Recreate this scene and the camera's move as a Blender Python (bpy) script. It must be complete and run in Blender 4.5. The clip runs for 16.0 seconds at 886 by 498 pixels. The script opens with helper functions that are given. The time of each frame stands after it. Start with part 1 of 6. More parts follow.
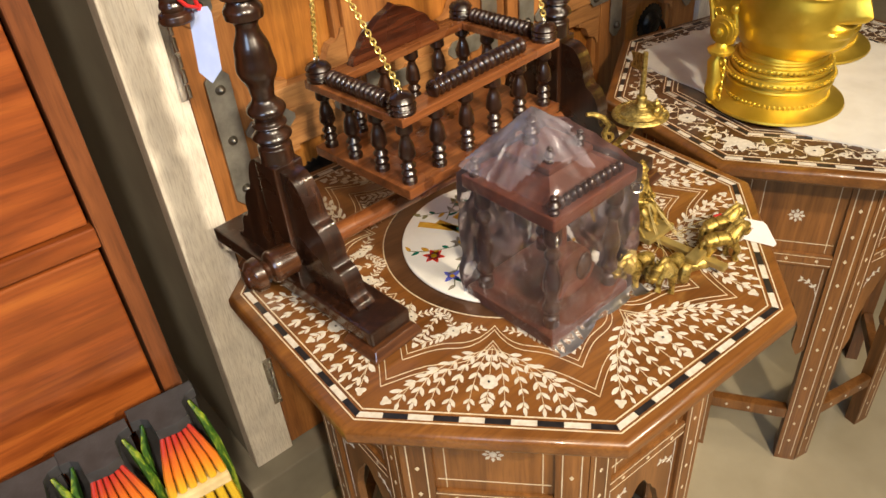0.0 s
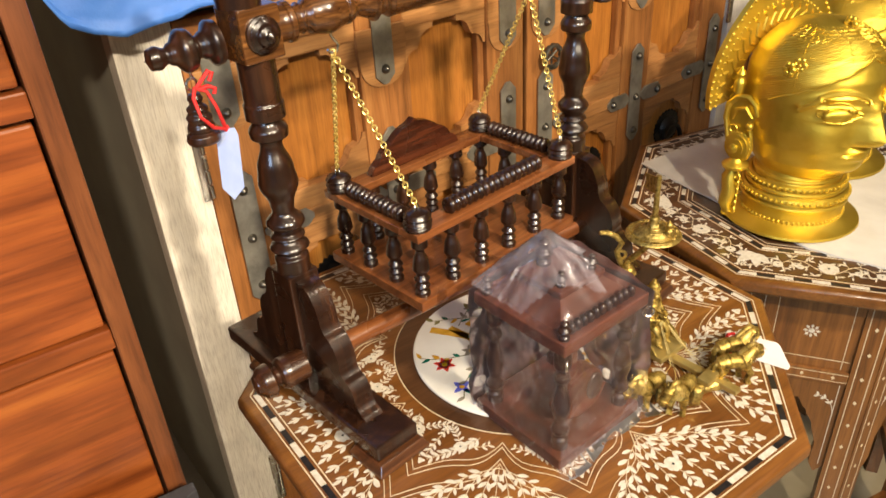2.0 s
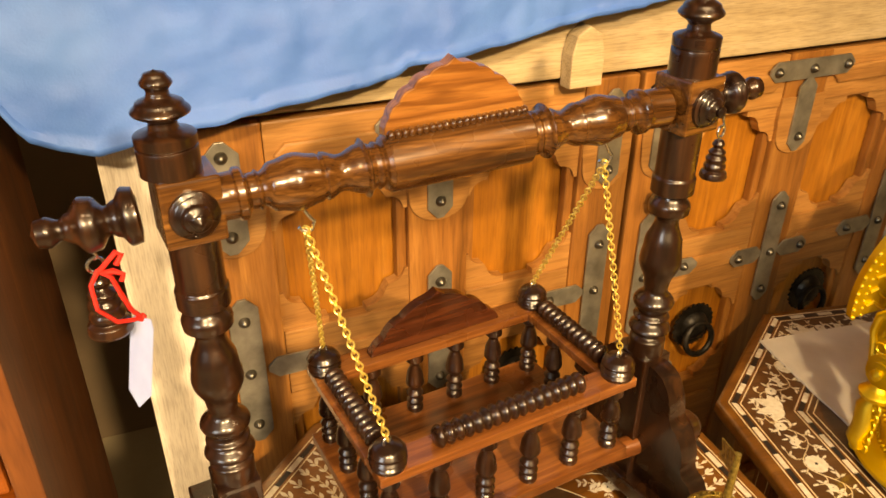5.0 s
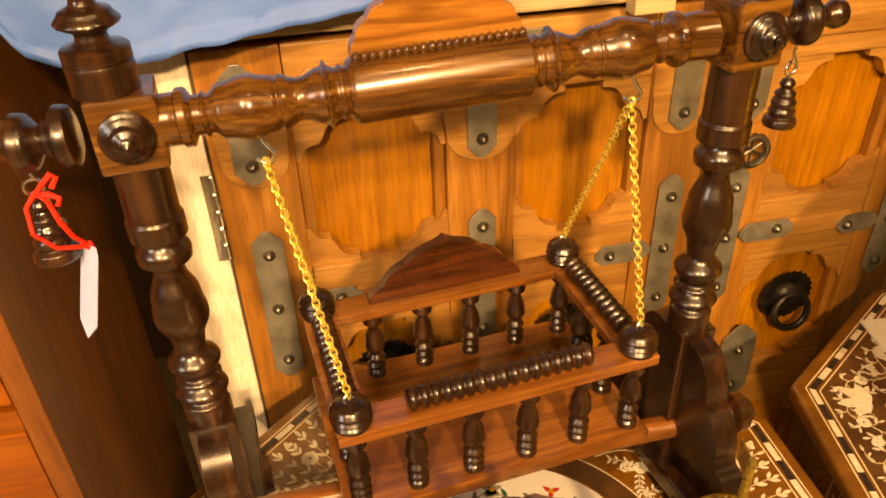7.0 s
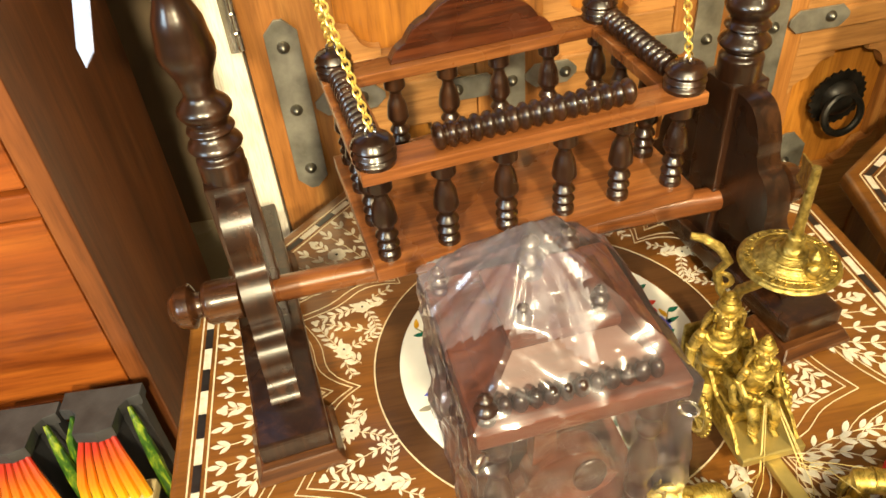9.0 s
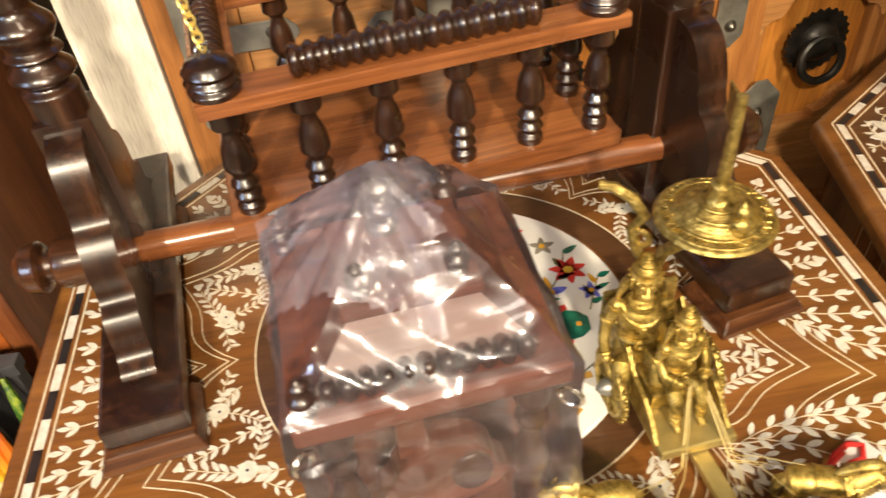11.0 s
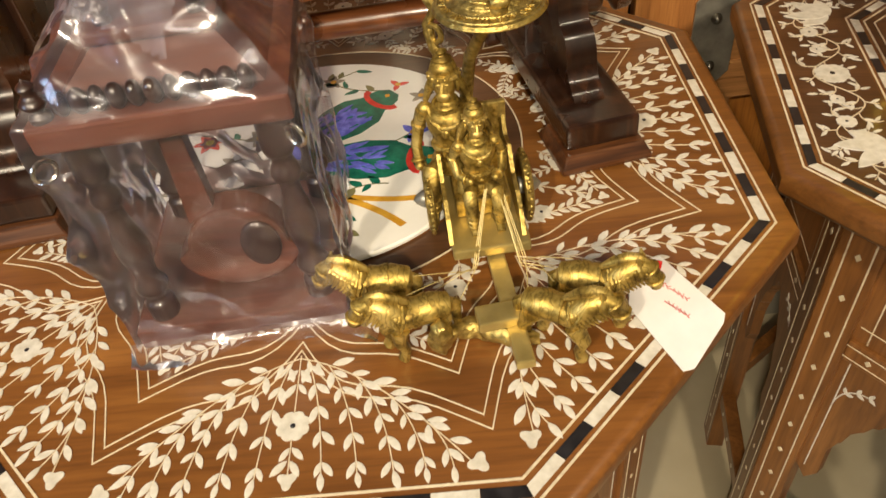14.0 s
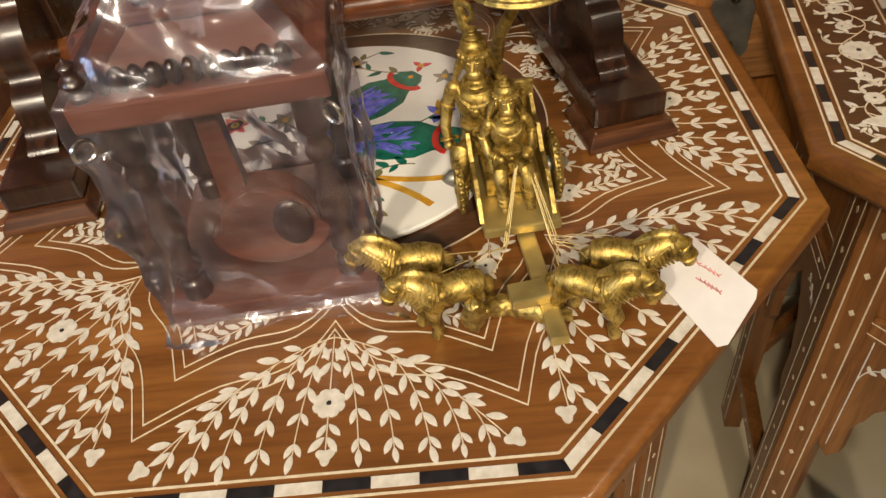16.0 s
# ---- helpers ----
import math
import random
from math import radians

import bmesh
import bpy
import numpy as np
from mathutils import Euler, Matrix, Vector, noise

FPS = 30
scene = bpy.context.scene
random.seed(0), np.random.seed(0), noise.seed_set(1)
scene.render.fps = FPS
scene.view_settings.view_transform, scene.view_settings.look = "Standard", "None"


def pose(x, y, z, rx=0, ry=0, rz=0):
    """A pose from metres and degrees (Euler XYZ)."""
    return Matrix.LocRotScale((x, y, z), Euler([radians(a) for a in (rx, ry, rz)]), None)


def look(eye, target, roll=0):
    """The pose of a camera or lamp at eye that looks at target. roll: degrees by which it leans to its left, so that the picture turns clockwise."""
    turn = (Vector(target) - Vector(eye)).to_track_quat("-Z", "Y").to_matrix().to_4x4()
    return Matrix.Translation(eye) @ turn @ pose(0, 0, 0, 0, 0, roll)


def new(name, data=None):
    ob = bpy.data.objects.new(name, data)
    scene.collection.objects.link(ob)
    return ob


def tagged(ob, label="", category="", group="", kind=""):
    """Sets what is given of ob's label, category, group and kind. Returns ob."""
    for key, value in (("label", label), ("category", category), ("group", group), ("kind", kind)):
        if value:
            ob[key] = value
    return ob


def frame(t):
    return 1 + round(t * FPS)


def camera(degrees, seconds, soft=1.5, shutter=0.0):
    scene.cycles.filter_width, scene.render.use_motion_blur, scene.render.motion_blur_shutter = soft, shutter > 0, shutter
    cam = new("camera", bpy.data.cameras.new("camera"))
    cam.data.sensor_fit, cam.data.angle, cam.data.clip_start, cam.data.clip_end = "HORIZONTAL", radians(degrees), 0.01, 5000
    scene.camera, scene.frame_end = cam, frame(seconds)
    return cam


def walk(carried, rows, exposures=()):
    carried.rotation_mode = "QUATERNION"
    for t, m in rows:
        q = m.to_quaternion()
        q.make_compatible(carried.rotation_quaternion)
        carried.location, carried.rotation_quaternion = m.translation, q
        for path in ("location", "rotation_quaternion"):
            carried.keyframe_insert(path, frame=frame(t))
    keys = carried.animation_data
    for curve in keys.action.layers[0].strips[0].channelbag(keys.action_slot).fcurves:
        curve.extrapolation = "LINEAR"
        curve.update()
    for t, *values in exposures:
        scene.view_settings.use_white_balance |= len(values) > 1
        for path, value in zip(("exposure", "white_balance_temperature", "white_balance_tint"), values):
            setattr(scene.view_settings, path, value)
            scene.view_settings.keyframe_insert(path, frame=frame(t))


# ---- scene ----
cam = camera(61.1, 16.0, 1.5, 0.35)
PATH = [
    (0, (-0.458, -0.537, 0.513), (0.452, 0.783, -0.684), -5.2),
    (0.5, (-0.455, -0.539, 0.518), (0.463, 0.8, -0.65), -5.0),
    (1, (-0.45, -0.537, 0.528), (0.475, 0.829, -0.602), -4.7),
    (1.5, (-0.445, -0.532, 0.54), (0.489, 0.863, -0.546), -4.2),
    (2, (-0.442, -0.526, 0.551), (0.504, 0.898, -0.486), -3.6),
    (2.5, (-0.437, -0.518, 0.565), (0.522, 0.932, -0.423), -3.0),
    (3, (-0.426, -0.505, 0.575), (0.536, 0.969, -0.374), -2.3),
    (3.5, (-0.411, -0.471, 0.577), (0.529, 1.031, -0.35), -1.6),
    (4, (-0.376, -0.441, 0.587), (0.511, 1.097, -0.335), -0.6),
    (4.2, (-0.346, -0.427, 0.593), (0.5, 1.131, -0.333), -0.2),
    (6.3, (-0.111, -0.347, 0.595), (0.223, 1.324, -0.452), -1.1),
    (6.5, (-0.109, -0.348, 0.588), (0.201, 1.32, -0.472), -1.4),
    (7, (-0.106, -0.352, 0.565), (0.158, 1.298, -0.534), -2.1),
    (7.5, (-0.106, -0.352, 0.535), (0.126, 1.269, -0.614), -2.9),
    (8, (-0.106, -0.358, 0.495), (0.099, 1.227, -0.708), -3.9),
    (8.5, (-0.115, -0.376, 0.471), (0.06, 1.169, -0.787), -5.1),
    (8.7, (-0.118, -0.386, 0.464), (0.049, 1.145, -0.812), -5.4),
    (10.8, (-0.06, -0.337, 0.394), (0.073, 1.116, -0.973), -6.1),
    (11, (-0.039, -0.339, 0.39), (0.096, 1.113, -0.979), -5.7),
    (11.5, (0.046, -0.352, 0.395), (0.159, 1.082, -0.995), -4.8),
    (12, (0.085, -0.354, 0.377), (0.141, 1.094, -1.002), -4.7),
    (12.5, (0.091, -0.375, 0.358), (0.104, 1.073, -1.021), -4.8),
    (13, (0.096, -0.398, 0.339), (0.071, 1.054, -1.036), -5.4),
    (13.5, (0.099, -0.417, 0.327), (0.039, 1.032, -1.05), -6.7),
    (14, (0.097, -0.441, 0.318), (0.025, 0.998, -1.069), -7.5),
    (14.5, (0.096, -0.453, 0.317), (0.017, 0.977, -1.079), -8.0),
    (15, (0.091, -0.448, 0.319), (0.008, 0.967, -1.092), -8.3),
    (15.5, (0.085, -0.446, 0.32), (-0.004, 0.966, -1.094), -8.6),
    (16, (0.083, -0.445, 0.317), (-0.01, 0.971, -1.092), -8.5),
]
walk(cam, [(t, look(eye, target, roll)) for t, eye, target, roll in PATH],
     [(0.0, 0.22, 6500, 10), (4.2, 0.44, 6850, 9), (6.3, 0.34, 20000, 24), (7.6, 0.40, 19500, 21), (8.6, 0.74, 8400, -2), (10.8, 0.6, 6550, 8), (11.6, 0.38, 6500, 9), (13.0, 0.27, 6550, 7), (14.2, 0.0, 6500, 8), (15.0, 0.06, 6400, 10), (15.5, -0.50, 6400, 10), (16.0, -0.25, 6350, 11)])

# ---------------------------------------------------------------- light
world = bpy.data.worlds.new("room_air")
scene.world = world
world.use_nodes = True
world.node_tree.nodes["Background"].inputs[0].default_value = (1.0, 0.86, 0.68, 1)
world.node_tree.nodes["Background"].inputs[1].default_value = 0.25


def lamp(name, at, target, size, power, colour=(1.0, 0.84, 0.62), size_y=None):
    data = bpy.data.lights.new(name, "AREA")
    data.shape = "RECTANGLE" if size_y else "DISK"
    data.size, data.energy, data.color = size, power, colour
    if size_y:
        data.size_y = size_y
    ob = new(name, data)
    ob.matrix_world = look(at, target)
    return ob


spot = bpy.data.lights.new("track_spot", "SPOT")
spot.energy, spot.color, spot.shadow_soft_size = 315, (1.0, 0.84, 0.62), 0.08
spot.spot_size, spot.spot_blend = radians(46), 1.0
new("track_spot", spot).matrix_world = look((0.25, -2.35, 1.75), (-0.15, 0.1, 0.05))
lamp("track_spot", (-0.85, -2.1, 1.85), (-0.30, 0.3, 0.15), 0.14, 54)
lamp("track_spot", (1.1, -1.1, 1.92), (0.5, -0.2, 0.0), 0.14, 6)
lamp("ceiling_spot", (0.15, -0.75, 1.98), (0.05, -0.05, 0.0), 0.12, 3)
# broad soft fill added under the ceiling, stands for no known fitting
lamp("ceiling_fill", (-0.2, -1.9, 1.97), (-0.1, -1.0, 0.0), 0.9, 11, (1.0, 0.92, 0.8), 0.5)
lamp("shop_window", (-2.3, -1.7, 1.25), (-0.1, 0.0, 0.1), 0.9, 26, (0.55, 0.72, 1.0), 0.7)

# ---------------------------------------------------------------- mesh helpers


def part(name, bm, material, parent, label="", smooth=False):
    me = bpy.data.meshes.new(name)
    bm.normal_update()
    bm.to_mesh(me)
    bm.free()
    if smooth:
        for p in me.polygons:
            p.use_smooth = True
        me.set_sharp_from_angle(angle=radians(38))
    me.materials.append(material)
    ob = new(name, me)
    if parent is not None:
        ob.parent = parent
    if label:
        ob["label"] = label
    return ob


def share(name, me, parent, m):
    ob = new(name, me)
    ob.parent = parent
    ob.matrix_local = m
    return ob


def thing(name, at, label, category, group="", turn=0.0, kind=""):
    ob = new(name)
    ob.matrix_world = pose(*at, 0, 0, turn)
    ob.empty_display_size = 0.02
    return tagged(ob, label, category, group, kind)


def setting(ob, label, category):
    return tagged(ob, label, category, kind="structure")


def box(bm, lo, hi, bevel=0.0, m=None, segs=2):
    c = [(a + b) / 2 for a, b in zip(lo, hi)]
    s = [abs(b - a) for a, b in zip(lo, hi)]
    mm = (m or Matrix()) @ Matrix.Translation(c) @ Matrix.Diagonal((*s, 1))
    out = bmesh.ops.create_cube(bm, size=1.0, matrix=mm)
    if bevel:
        edges = {e for v in out["verts"] for e in v.link_edges}
        bmesh.ops.bevel(bm, geom=list(edges), offset=bevel, segments=segs, profile=0.6, affect="EDGES", clamp_overlap=True)
    return bm


def prism(bm, pts, z0, z1, m=None, bevel=0.0):
    """An upright prism on a flat outline."""
    m = m or Matrix()
    n = len(pts)
    lo = [bm.verts.new(m @ Vector((x, y, z0))) for x, y in pts]
    hi = [bm.verts.new(m @ Vector((x, y, z1))) for x, y in pts]
    f = [bm.faces.new(hi), bm.faces.new(lo[::-1])]
    for i in range(n):
        f.append(bm.faces.new((lo[i], lo[(i + 1) % n], hi[(i + 1) % n], hi[i])))
    bmesh.ops.recalc_face_normals(bm, faces=f)
    if bevel:
        bmesh.ops.bevel(bm, geom=list(f[0].edges), offset=bevel, segments=2, profile=0.6, affect="EDGES", clamp_overlap=True)
    return bm


def lathe(bm, prof, segs=28, m=None):
    """A turned solid: prof is a list of (radius, height)."""
    m = m or Matrix()
    rings = []
    for r, z in prof:
        r = max(r, 0.0002)
        rings.append([bm.verts.new(m @ Vector((r * math.cos(2 * math.pi * i / segs), r * math.sin(2 * math.pi * i / segs), z))) for i in range(segs)])
    f = []
    for a, b in zip(rings, rings[1:]):
        for i in range(segs):
            j = (i + 1) % segs
            f.append(bm.faces.new((a[i], a[j], b[j], b[i])))
    f.append(bm.faces.new(rings[0][::-1]))
    f.append(bm.faces.new(rings[-1]))
    bmesh.ops.recalc_face_normals(bm, faces=f)
    return bm


def turned(knots, steps=5):
    """A smooth turned profile from (radius, height, kind) knots; kind 'c' swells between knots, 's' is straight."""
    out = []
    for k, (a, b) in enumerate(zip(knots, knots[1:])):
        for i in range(steps):
            u = i / steps
            w = u if len(b) > 2 and b[2] == "s" else (1 - math.cos(math.pi * u)) / 2
            out.append((a[0] + (b[0] - a[0]) * w, a[1] + (b[1] - a[1]) * u))
    out.append(knots[-1][:2])
    return out


def tube(bm, pts, r, segs=8, taper=None):
    """A round bar along points."""
    pts = [Vector(p) for p in pts]
    rings = []
    for i, p in enumerate(pts):
        d = (pts[min(i + 1, len(pts) - 1)] - pts[max(i - 1, 0)]).normalized()
        a = d.orthogonal().normalized() if i == 0 else (prev - d * prev.dot(d)).normalized()
        prev = a
        b = d.cross(a)
        rr = taper[i] if taper else r
        rings.append([bm.verts.new(p + rr * (math.cos(2 * math.pi * k / segs) * a + math.sin(2 * math.pi * k / segs) * b)) for k in range(segs)])
    f = []
    for a, b in zip(rings, rings[1:]):
        for k in range(segs):
            j = (k + 1) % segs
            f.append(bm.faces.new((a[k], a[j], b[j], b[k])))
    f += [bm.faces.new(rings[0][::-1]), bm.faces.new(rings[-1])]
    bmesh.ops.recalc_face_normals(bm, faces=f)
    return bm


def ball(bm, at, r, m=None, u=14, v=10):
    r = r if hasattr(r, "__len__") else (r, r, r)
    bmesh.ops.create_uvsphere(bm, u_segments=u, v_segments=v, radius=1.0, matrix=(m or Matrix()) @ Matrix.Translation(at) @ Matrix.Diagonal((*r, 1)))
    return bm


def torus(bm, R, r, m, n=14, k=7, sx=1.0):
    rings = []
    for i in range(n):
        a = 2 * math.pi * i / n
        rings.append([bm.verts.new(m @ Vector((sx * (R + r * math.cos(2 * math.pi * j / k)) * math.cos(a), (R + r * math.cos(2 * math.pi * j / k)) * math.sin(a), r * math.sin(2 * math.pi * j / k)))) for j in range(k)])
    for i in range(n):
        for j in range(k):
            bm.faces.new((rings[i][j], rings[(i + 1) % n][j], rings[(i + 1) % n][(j + 1) % k], rings[i][(j + 1) % k]))
    return bm


def chain(bm, a, b, sag=0.0, pitch=0.0042, R=0.0024, r=0.0007):
    a, b = Vector(a), Vector(b)
    n = max(2, int((b - a).length / pitch))
    d = (b - a).normalized()
    for i in range(n + 1):
        u = i / n
        p = a.lerp(b, u) - Vector((0, 0, sag * 4 * u * (1 - u)))
        q = d.to_track_quat("X", "Z").to_matrix().to_4x4()
        torus(bm, R, r, Matrix.Translation(p) @ q @ pose(0, 0, 0, 45 + 90 * (i % 2)), 10, 5, 1.25)
    return bm


def B():
    return bmesh.new()


# ---------------------------------------------------------------- materials


def mat(name, colour, rough=0.5, metal=0.0, coat=0.0):
    m = bpy.data.materials.new(name)
    m.use_nodes = True
    p = m.node_tree.nodes["Principled BSDF"]
    p.inputs["Base Color"].default_value = (*colour, 1)
    p.inputs["Roughness"].default_value = rough
    p.inputs["Metallic"].default_value = metal
    p.inputs["Coat Weight"].default_value = coat
    p.inputs["Coat Roughness"].default_value = 0.12
    return m, m.node_tree, p


def link(nt, a, ao, b, bi):
    nt.links.new(a.outputs[ao], b.inputs[bi])


def noise_node(nt, scale, detail=4, stretch=(1, 1, 1), rough=0.55, dist=0.0):
    tc = nt.nodes.new("ShaderNodeTexCoord")
    mp = nt.nodes.new("ShaderNodeMapping")
    mp.inputs["Scale"].default_value = stretch
    link(nt, tc, "Object", mp, "Vector")
    n = nt.nodes.new("ShaderNodeTexNoise")
    n.inputs["Scale"].default_value, n.inputs["Detail"].default_value = scale, detail
    n.inputs["Roughness"].default_value, n.inputs["Distortion"].default_value = rough, dist
    link(nt, mp, "Vector", n, "Vector")
    return n


def ramp(nt, src, stops, out="Fac"):
    r = nt.nodes.new("ShaderNodeValToRGB")
    while len(r.color_ramp.elements) < len(stops):
        r.color_ramp.elements.new(0.5)
    for e, (pos, c) in zip(r.color_ramp.elements, stops):
        e.position, e.color = pos, (*c, 1)
    link(nt, src, out, r, "Fac")
    return r


def mix(nt, fac, a, b, mode="MIX", amount=None):
    x = nt.nodes.new("ShaderNodeMix")
    x.data_type, x.blend_type = "RGBA", mode
    if fac is None:
        x.inputs[0].default_value = amount
    else:
        nt.links.new(fac, x.inputs[0])
    nt.links.new(a, x.inputs[6])
    nt.links.new(b, x.inputs[7])
    return x


def bump(nt, p, height, strength, dist=0.002):
    b = nt.nodes.new("ShaderNodeBump")
    b.inputs["Strength"].default_value, b.inputs["Distance"].default_value = strength, dist
    nt.links.new(height, b.inputs["Height"])
    nt.links.new(b.outputs["Normal"], p.inputs["Normal"])


def wood(name, dark, mid, light, axis="x", scale=1.0, rough=0.35, coat=0.25, relief=0.12, streak=9.0, bands=0.0):
    """Wood with long grain along an axis of its object, broad figure and fine pores."""
    m, nt, p = mat(name, mid, rough, 0, coat)
    s = {"x": (0.07, 1, 1), "y": (1, 0.07, 1), "z": (1, 1, 0.07)}[axis]
    a = noise_node(nt, 14 * scale, 5, s, 0.6, 0.9)
    b = noise_node(nt, 130 * scale, 3, s, 0.6, 0.2)
    c = noise_node(nt, 4 * scale, 3, (1, 1, 1), 0.5)
    ra = ramp(nt, a, [(0.28, dark), (0.5, mid), (0.72, light)])
    rb = ramp(nt, b, [(0.32, (0.55, 0.5, 0.47)), (0.55, (1, 1, 1))])
    rc = ramp(nt, c, [(0.3, (0.8, 0.78, 0.76)), (0.7, (1.1, 1.08, 1.05))])
    x = mix(nt, None, ra.outputs[0], rb.outputs[0], "MULTIPLY", 0.55)
    y = mix(nt, None, x.outputs[2], rc.outputs[0], "MULTIPLY", 0.8)
    last = y.outputs[2]
    if bands:
        w = nt.nodes.new("ShaderNodeTexWave")
        w.wave_type, w.bands_direction = "BANDS", {"x": "Z", "y": "X", "z": "X"}[axis]
        w.inputs["Scale"].default_value, w.inputs["Distortion"].default_value = streak, 16.0
        w.inputs["Detail"].default_value, w.inputs["Detail Scale"].default_value = 4, 2.2
        tc = nt.nodes.new("ShaderNodeTexCoord")
        mp = nt.nodes.new("ShaderNodeMapping")
        mp.inputs["Scale"].default_value = s
        link(nt, tc, "Object", mp, "Vector")
        link(nt, mp, "Vector", w, "Vector")
        rw = ramp(nt, w, [(0.0, (0.38, 0.30, 0.26)), (0.6, (1, 1, 1))])
        last = mix(nt, None, last, rw.outputs[0], "MULTIPLY", bands).outputs[2]
    oi = nt.nodes.new("ShaderNodeObjectInfo")
    hv = nt.nodes.new("ShaderNodeHueSaturation")
    mr = nt.nodes.new("ShaderNodeMapRange")
    mr.inputs["To Min"].default_value, mr.inputs["To Max"].default_value = 0.88, 1.12
    link(nt, oi, "Random", mr, "Value")
    link(nt, mr, "Result", hv, "Value")
    nt.links.new(last, hv.inputs["Color"])
    link(nt, hv, "Color", p, "Base Color")
    rr = nt.nodes.new("ShaderNodeMapRange")
    rr.inputs["To Min"].default_value, rr.inputs["To Max"].default_value = rough - 0.08, rough + 0.16
    link(nt, c, "Fac", rr, "Value")
    link(nt, rr, "Result", p, "Roughness")
    bump(nt, p, b.outputs["Fac"], relief, 0.0006)
    return m


def mottled(name, lo, hi, rough=0.5, metal=0.0, scale=40, relief=0.1, coat=0.0, fine=300, rspread=0.15):
    m, nt, p = mat(name, hi, rough, metal, coat)
    a = noise_node(nt, scale, 5)
    b = noise_node(nt, fine, 3)
    ra = ramp(nt, a, [(0.3, lo), (0.68, hi)])
    link(nt, ra, "Color", p, "Base Color")
    rr = nt.nodes.new("ShaderNodeMapRange")
    rr.inputs["To Min"].default_value, rr.inputs["To Max"].default_value = max(0.03, rough - rspread), rough + rspread
    link(nt, a, "Fac", rr, "Value")
    link(nt, rr, "Result", p, "Roughness")
    bump(nt, p, b.outputs["Fac"], relief, 0.0008)
    return m


def leaf_paint():
    """Green leaves with yellow and dark brush strokes along them."""
    m, nt, p = mat("leaf_paint", (0.04, 0.12, 0.01), 0.42)
    n = noise_node(nt, 150, 4, (1, 1, 0.22), 0.6, 0.6)
    r = ramp(nt, n, [(0.34, (0.008, 0.028, 0.006)), (0.50, (0.030, 0.095, 0.008)), (0.66, (0.24, 0.30, 0.025))])
    link(nt, r, "Color", p, "Base Color")
    bump(nt, p, n.outputs["Fac"], 0.5, 0.001)
    return m


def engraved_brass(name="engraved_brass", direction="X", scale=80.0, warp=16.0, depth=0.42):
    """Cast brass with chased lines coloured darker than the metal."""
    m, nt, p = mat(name, (0.5, 0.36, 0.1), 0.48, 0.8)
    w = nt.nodes.new("ShaderNodeTexWave")
    w.wave_type, w.bands_direction = "BANDS", direction
    w.inputs["Scale"].default_value, w.inputs["Distortion"].default_value = scale, warp
    w.inputs["Detail"].default_value, w.inputs["Detail Scale"].default_value = 2, 1.5
    tc = nt.nodes.new("ShaderNodeTexCoord")
    link(nt, tc, "Object", w, "Vector")
    a = noise_node(nt, 90, 4)
    rw = ramp(nt, w, [(0.02, (0.05, 0.035, 0.012)), (0.16, (1, 1, 1))])
    ra = ramp(nt, a, [(0.36, (0.15, 0.095, 0.02)), (0.50, (0.43, 0.30, 0.07)), (0.68, (0.66, 0.49, 0.16))])
    x = mix(nt, None, ra.outputs[0], rw.outputs[0], "MULTIPLY", depth)
    nt.links.new(x.outputs[2], p.inputs["Base Color"])
    bump(nt, p, w.outputs["Fac"], 0.12, 0.0006)
    return m


M_ENGRAVED = engraved_brass()
M_TABLE = wood("sheesham_top", (0.098, 0.036, 0.0080), (0.165, 0.063, 0.0135), (0.240, 0.100, 0.023), "x", 2.4, 0.31, 0.3, 0.14)
M_TABLE_DARK = wood("sheesham_dark", (0.046, 0.020, 0.0085), (0.088, 0.039, 0.016), (0.13, 0.06, 0.025), "x", 3.0, 0.32, 0.3)
M_LEGWOOD = wood("sheesham_leg", (0.095, 0.034, 0.008), (0.19, 0.076, 0.018), (0.28, 0.118, 0.031), "z", 2.6, 0.36, 0.2)
M_ROSE = wood("rosewood", (0.0075, 0.0032, 0.0020), (0.021, 0.0078, 0.0038), (0.062, 0.023, 0.009), "z", 5.0, 0.25, 0.45)
M_ROSE_X = wood("rosewood_beam", (0.022, 0.008, 0.0025), (0.115, 0.045, 0.013), (0.27, 0.115, 0.032), "x", 4.5, 0.22, 0.5, bands=0.6, streak=45)
M_ROSE_KNOB = wood("rosewood_knob", (0.014, 0.005, 0.0025), (0.050, 0.018, 0.007), (0.11, 0.042, 0.015), "x", 5.0, 0.24, 0.45, bands=0.4, streak=60)
M_ROSE_PAD = wood("rosewood_pad", (0.030, 0.010, 0.004), (0.085, 0.030, 0.010), (0.17, 0.068, 0.022), "x", 5.0, 0.3, 0.35, bands=0.5, streak=40)
M_ROSE_RED = wood("red_rosewood", (0.012, 0.0038, 0.0022), (0.062, 0.0150, 0.0060), (0.135, 0.036, 0.013), "x", 4.5, 0.22, 0.45, bands=0.5, streak=30)
M_ROSE_BOARD = wood("rosewood_board", (0.085, 0.026, 0.008), (0.20, 0.066, 0.020), (0.33, 0.125, 0.04), "x", 4.5, 0.25, 0.35, bands=0.25, streak=26)
M_CREST = wood("crest_wood", (0.13, 0.045, 0.012), (0.28, 0.105, 0.028), (0.42, 0.19, 0.055), "x", 3.0, 0.25, 0.4, bands=0.6, streak=26)
M_DOOR = wood("teak_door", (0.20, 0.075, 0.020), (0.34, 0.135, 0.036), (0.46, 0.205, 0.06), "z", 2.6, 0.42, 0.12)
M_DOOR_PANEL = wood("teak_panel", (0.30, 0.105, 0.018), (0.45, 0.17, 0.028), (0.55, 0.235, 0.045), "z", 3.0, 0.4, 0.15)
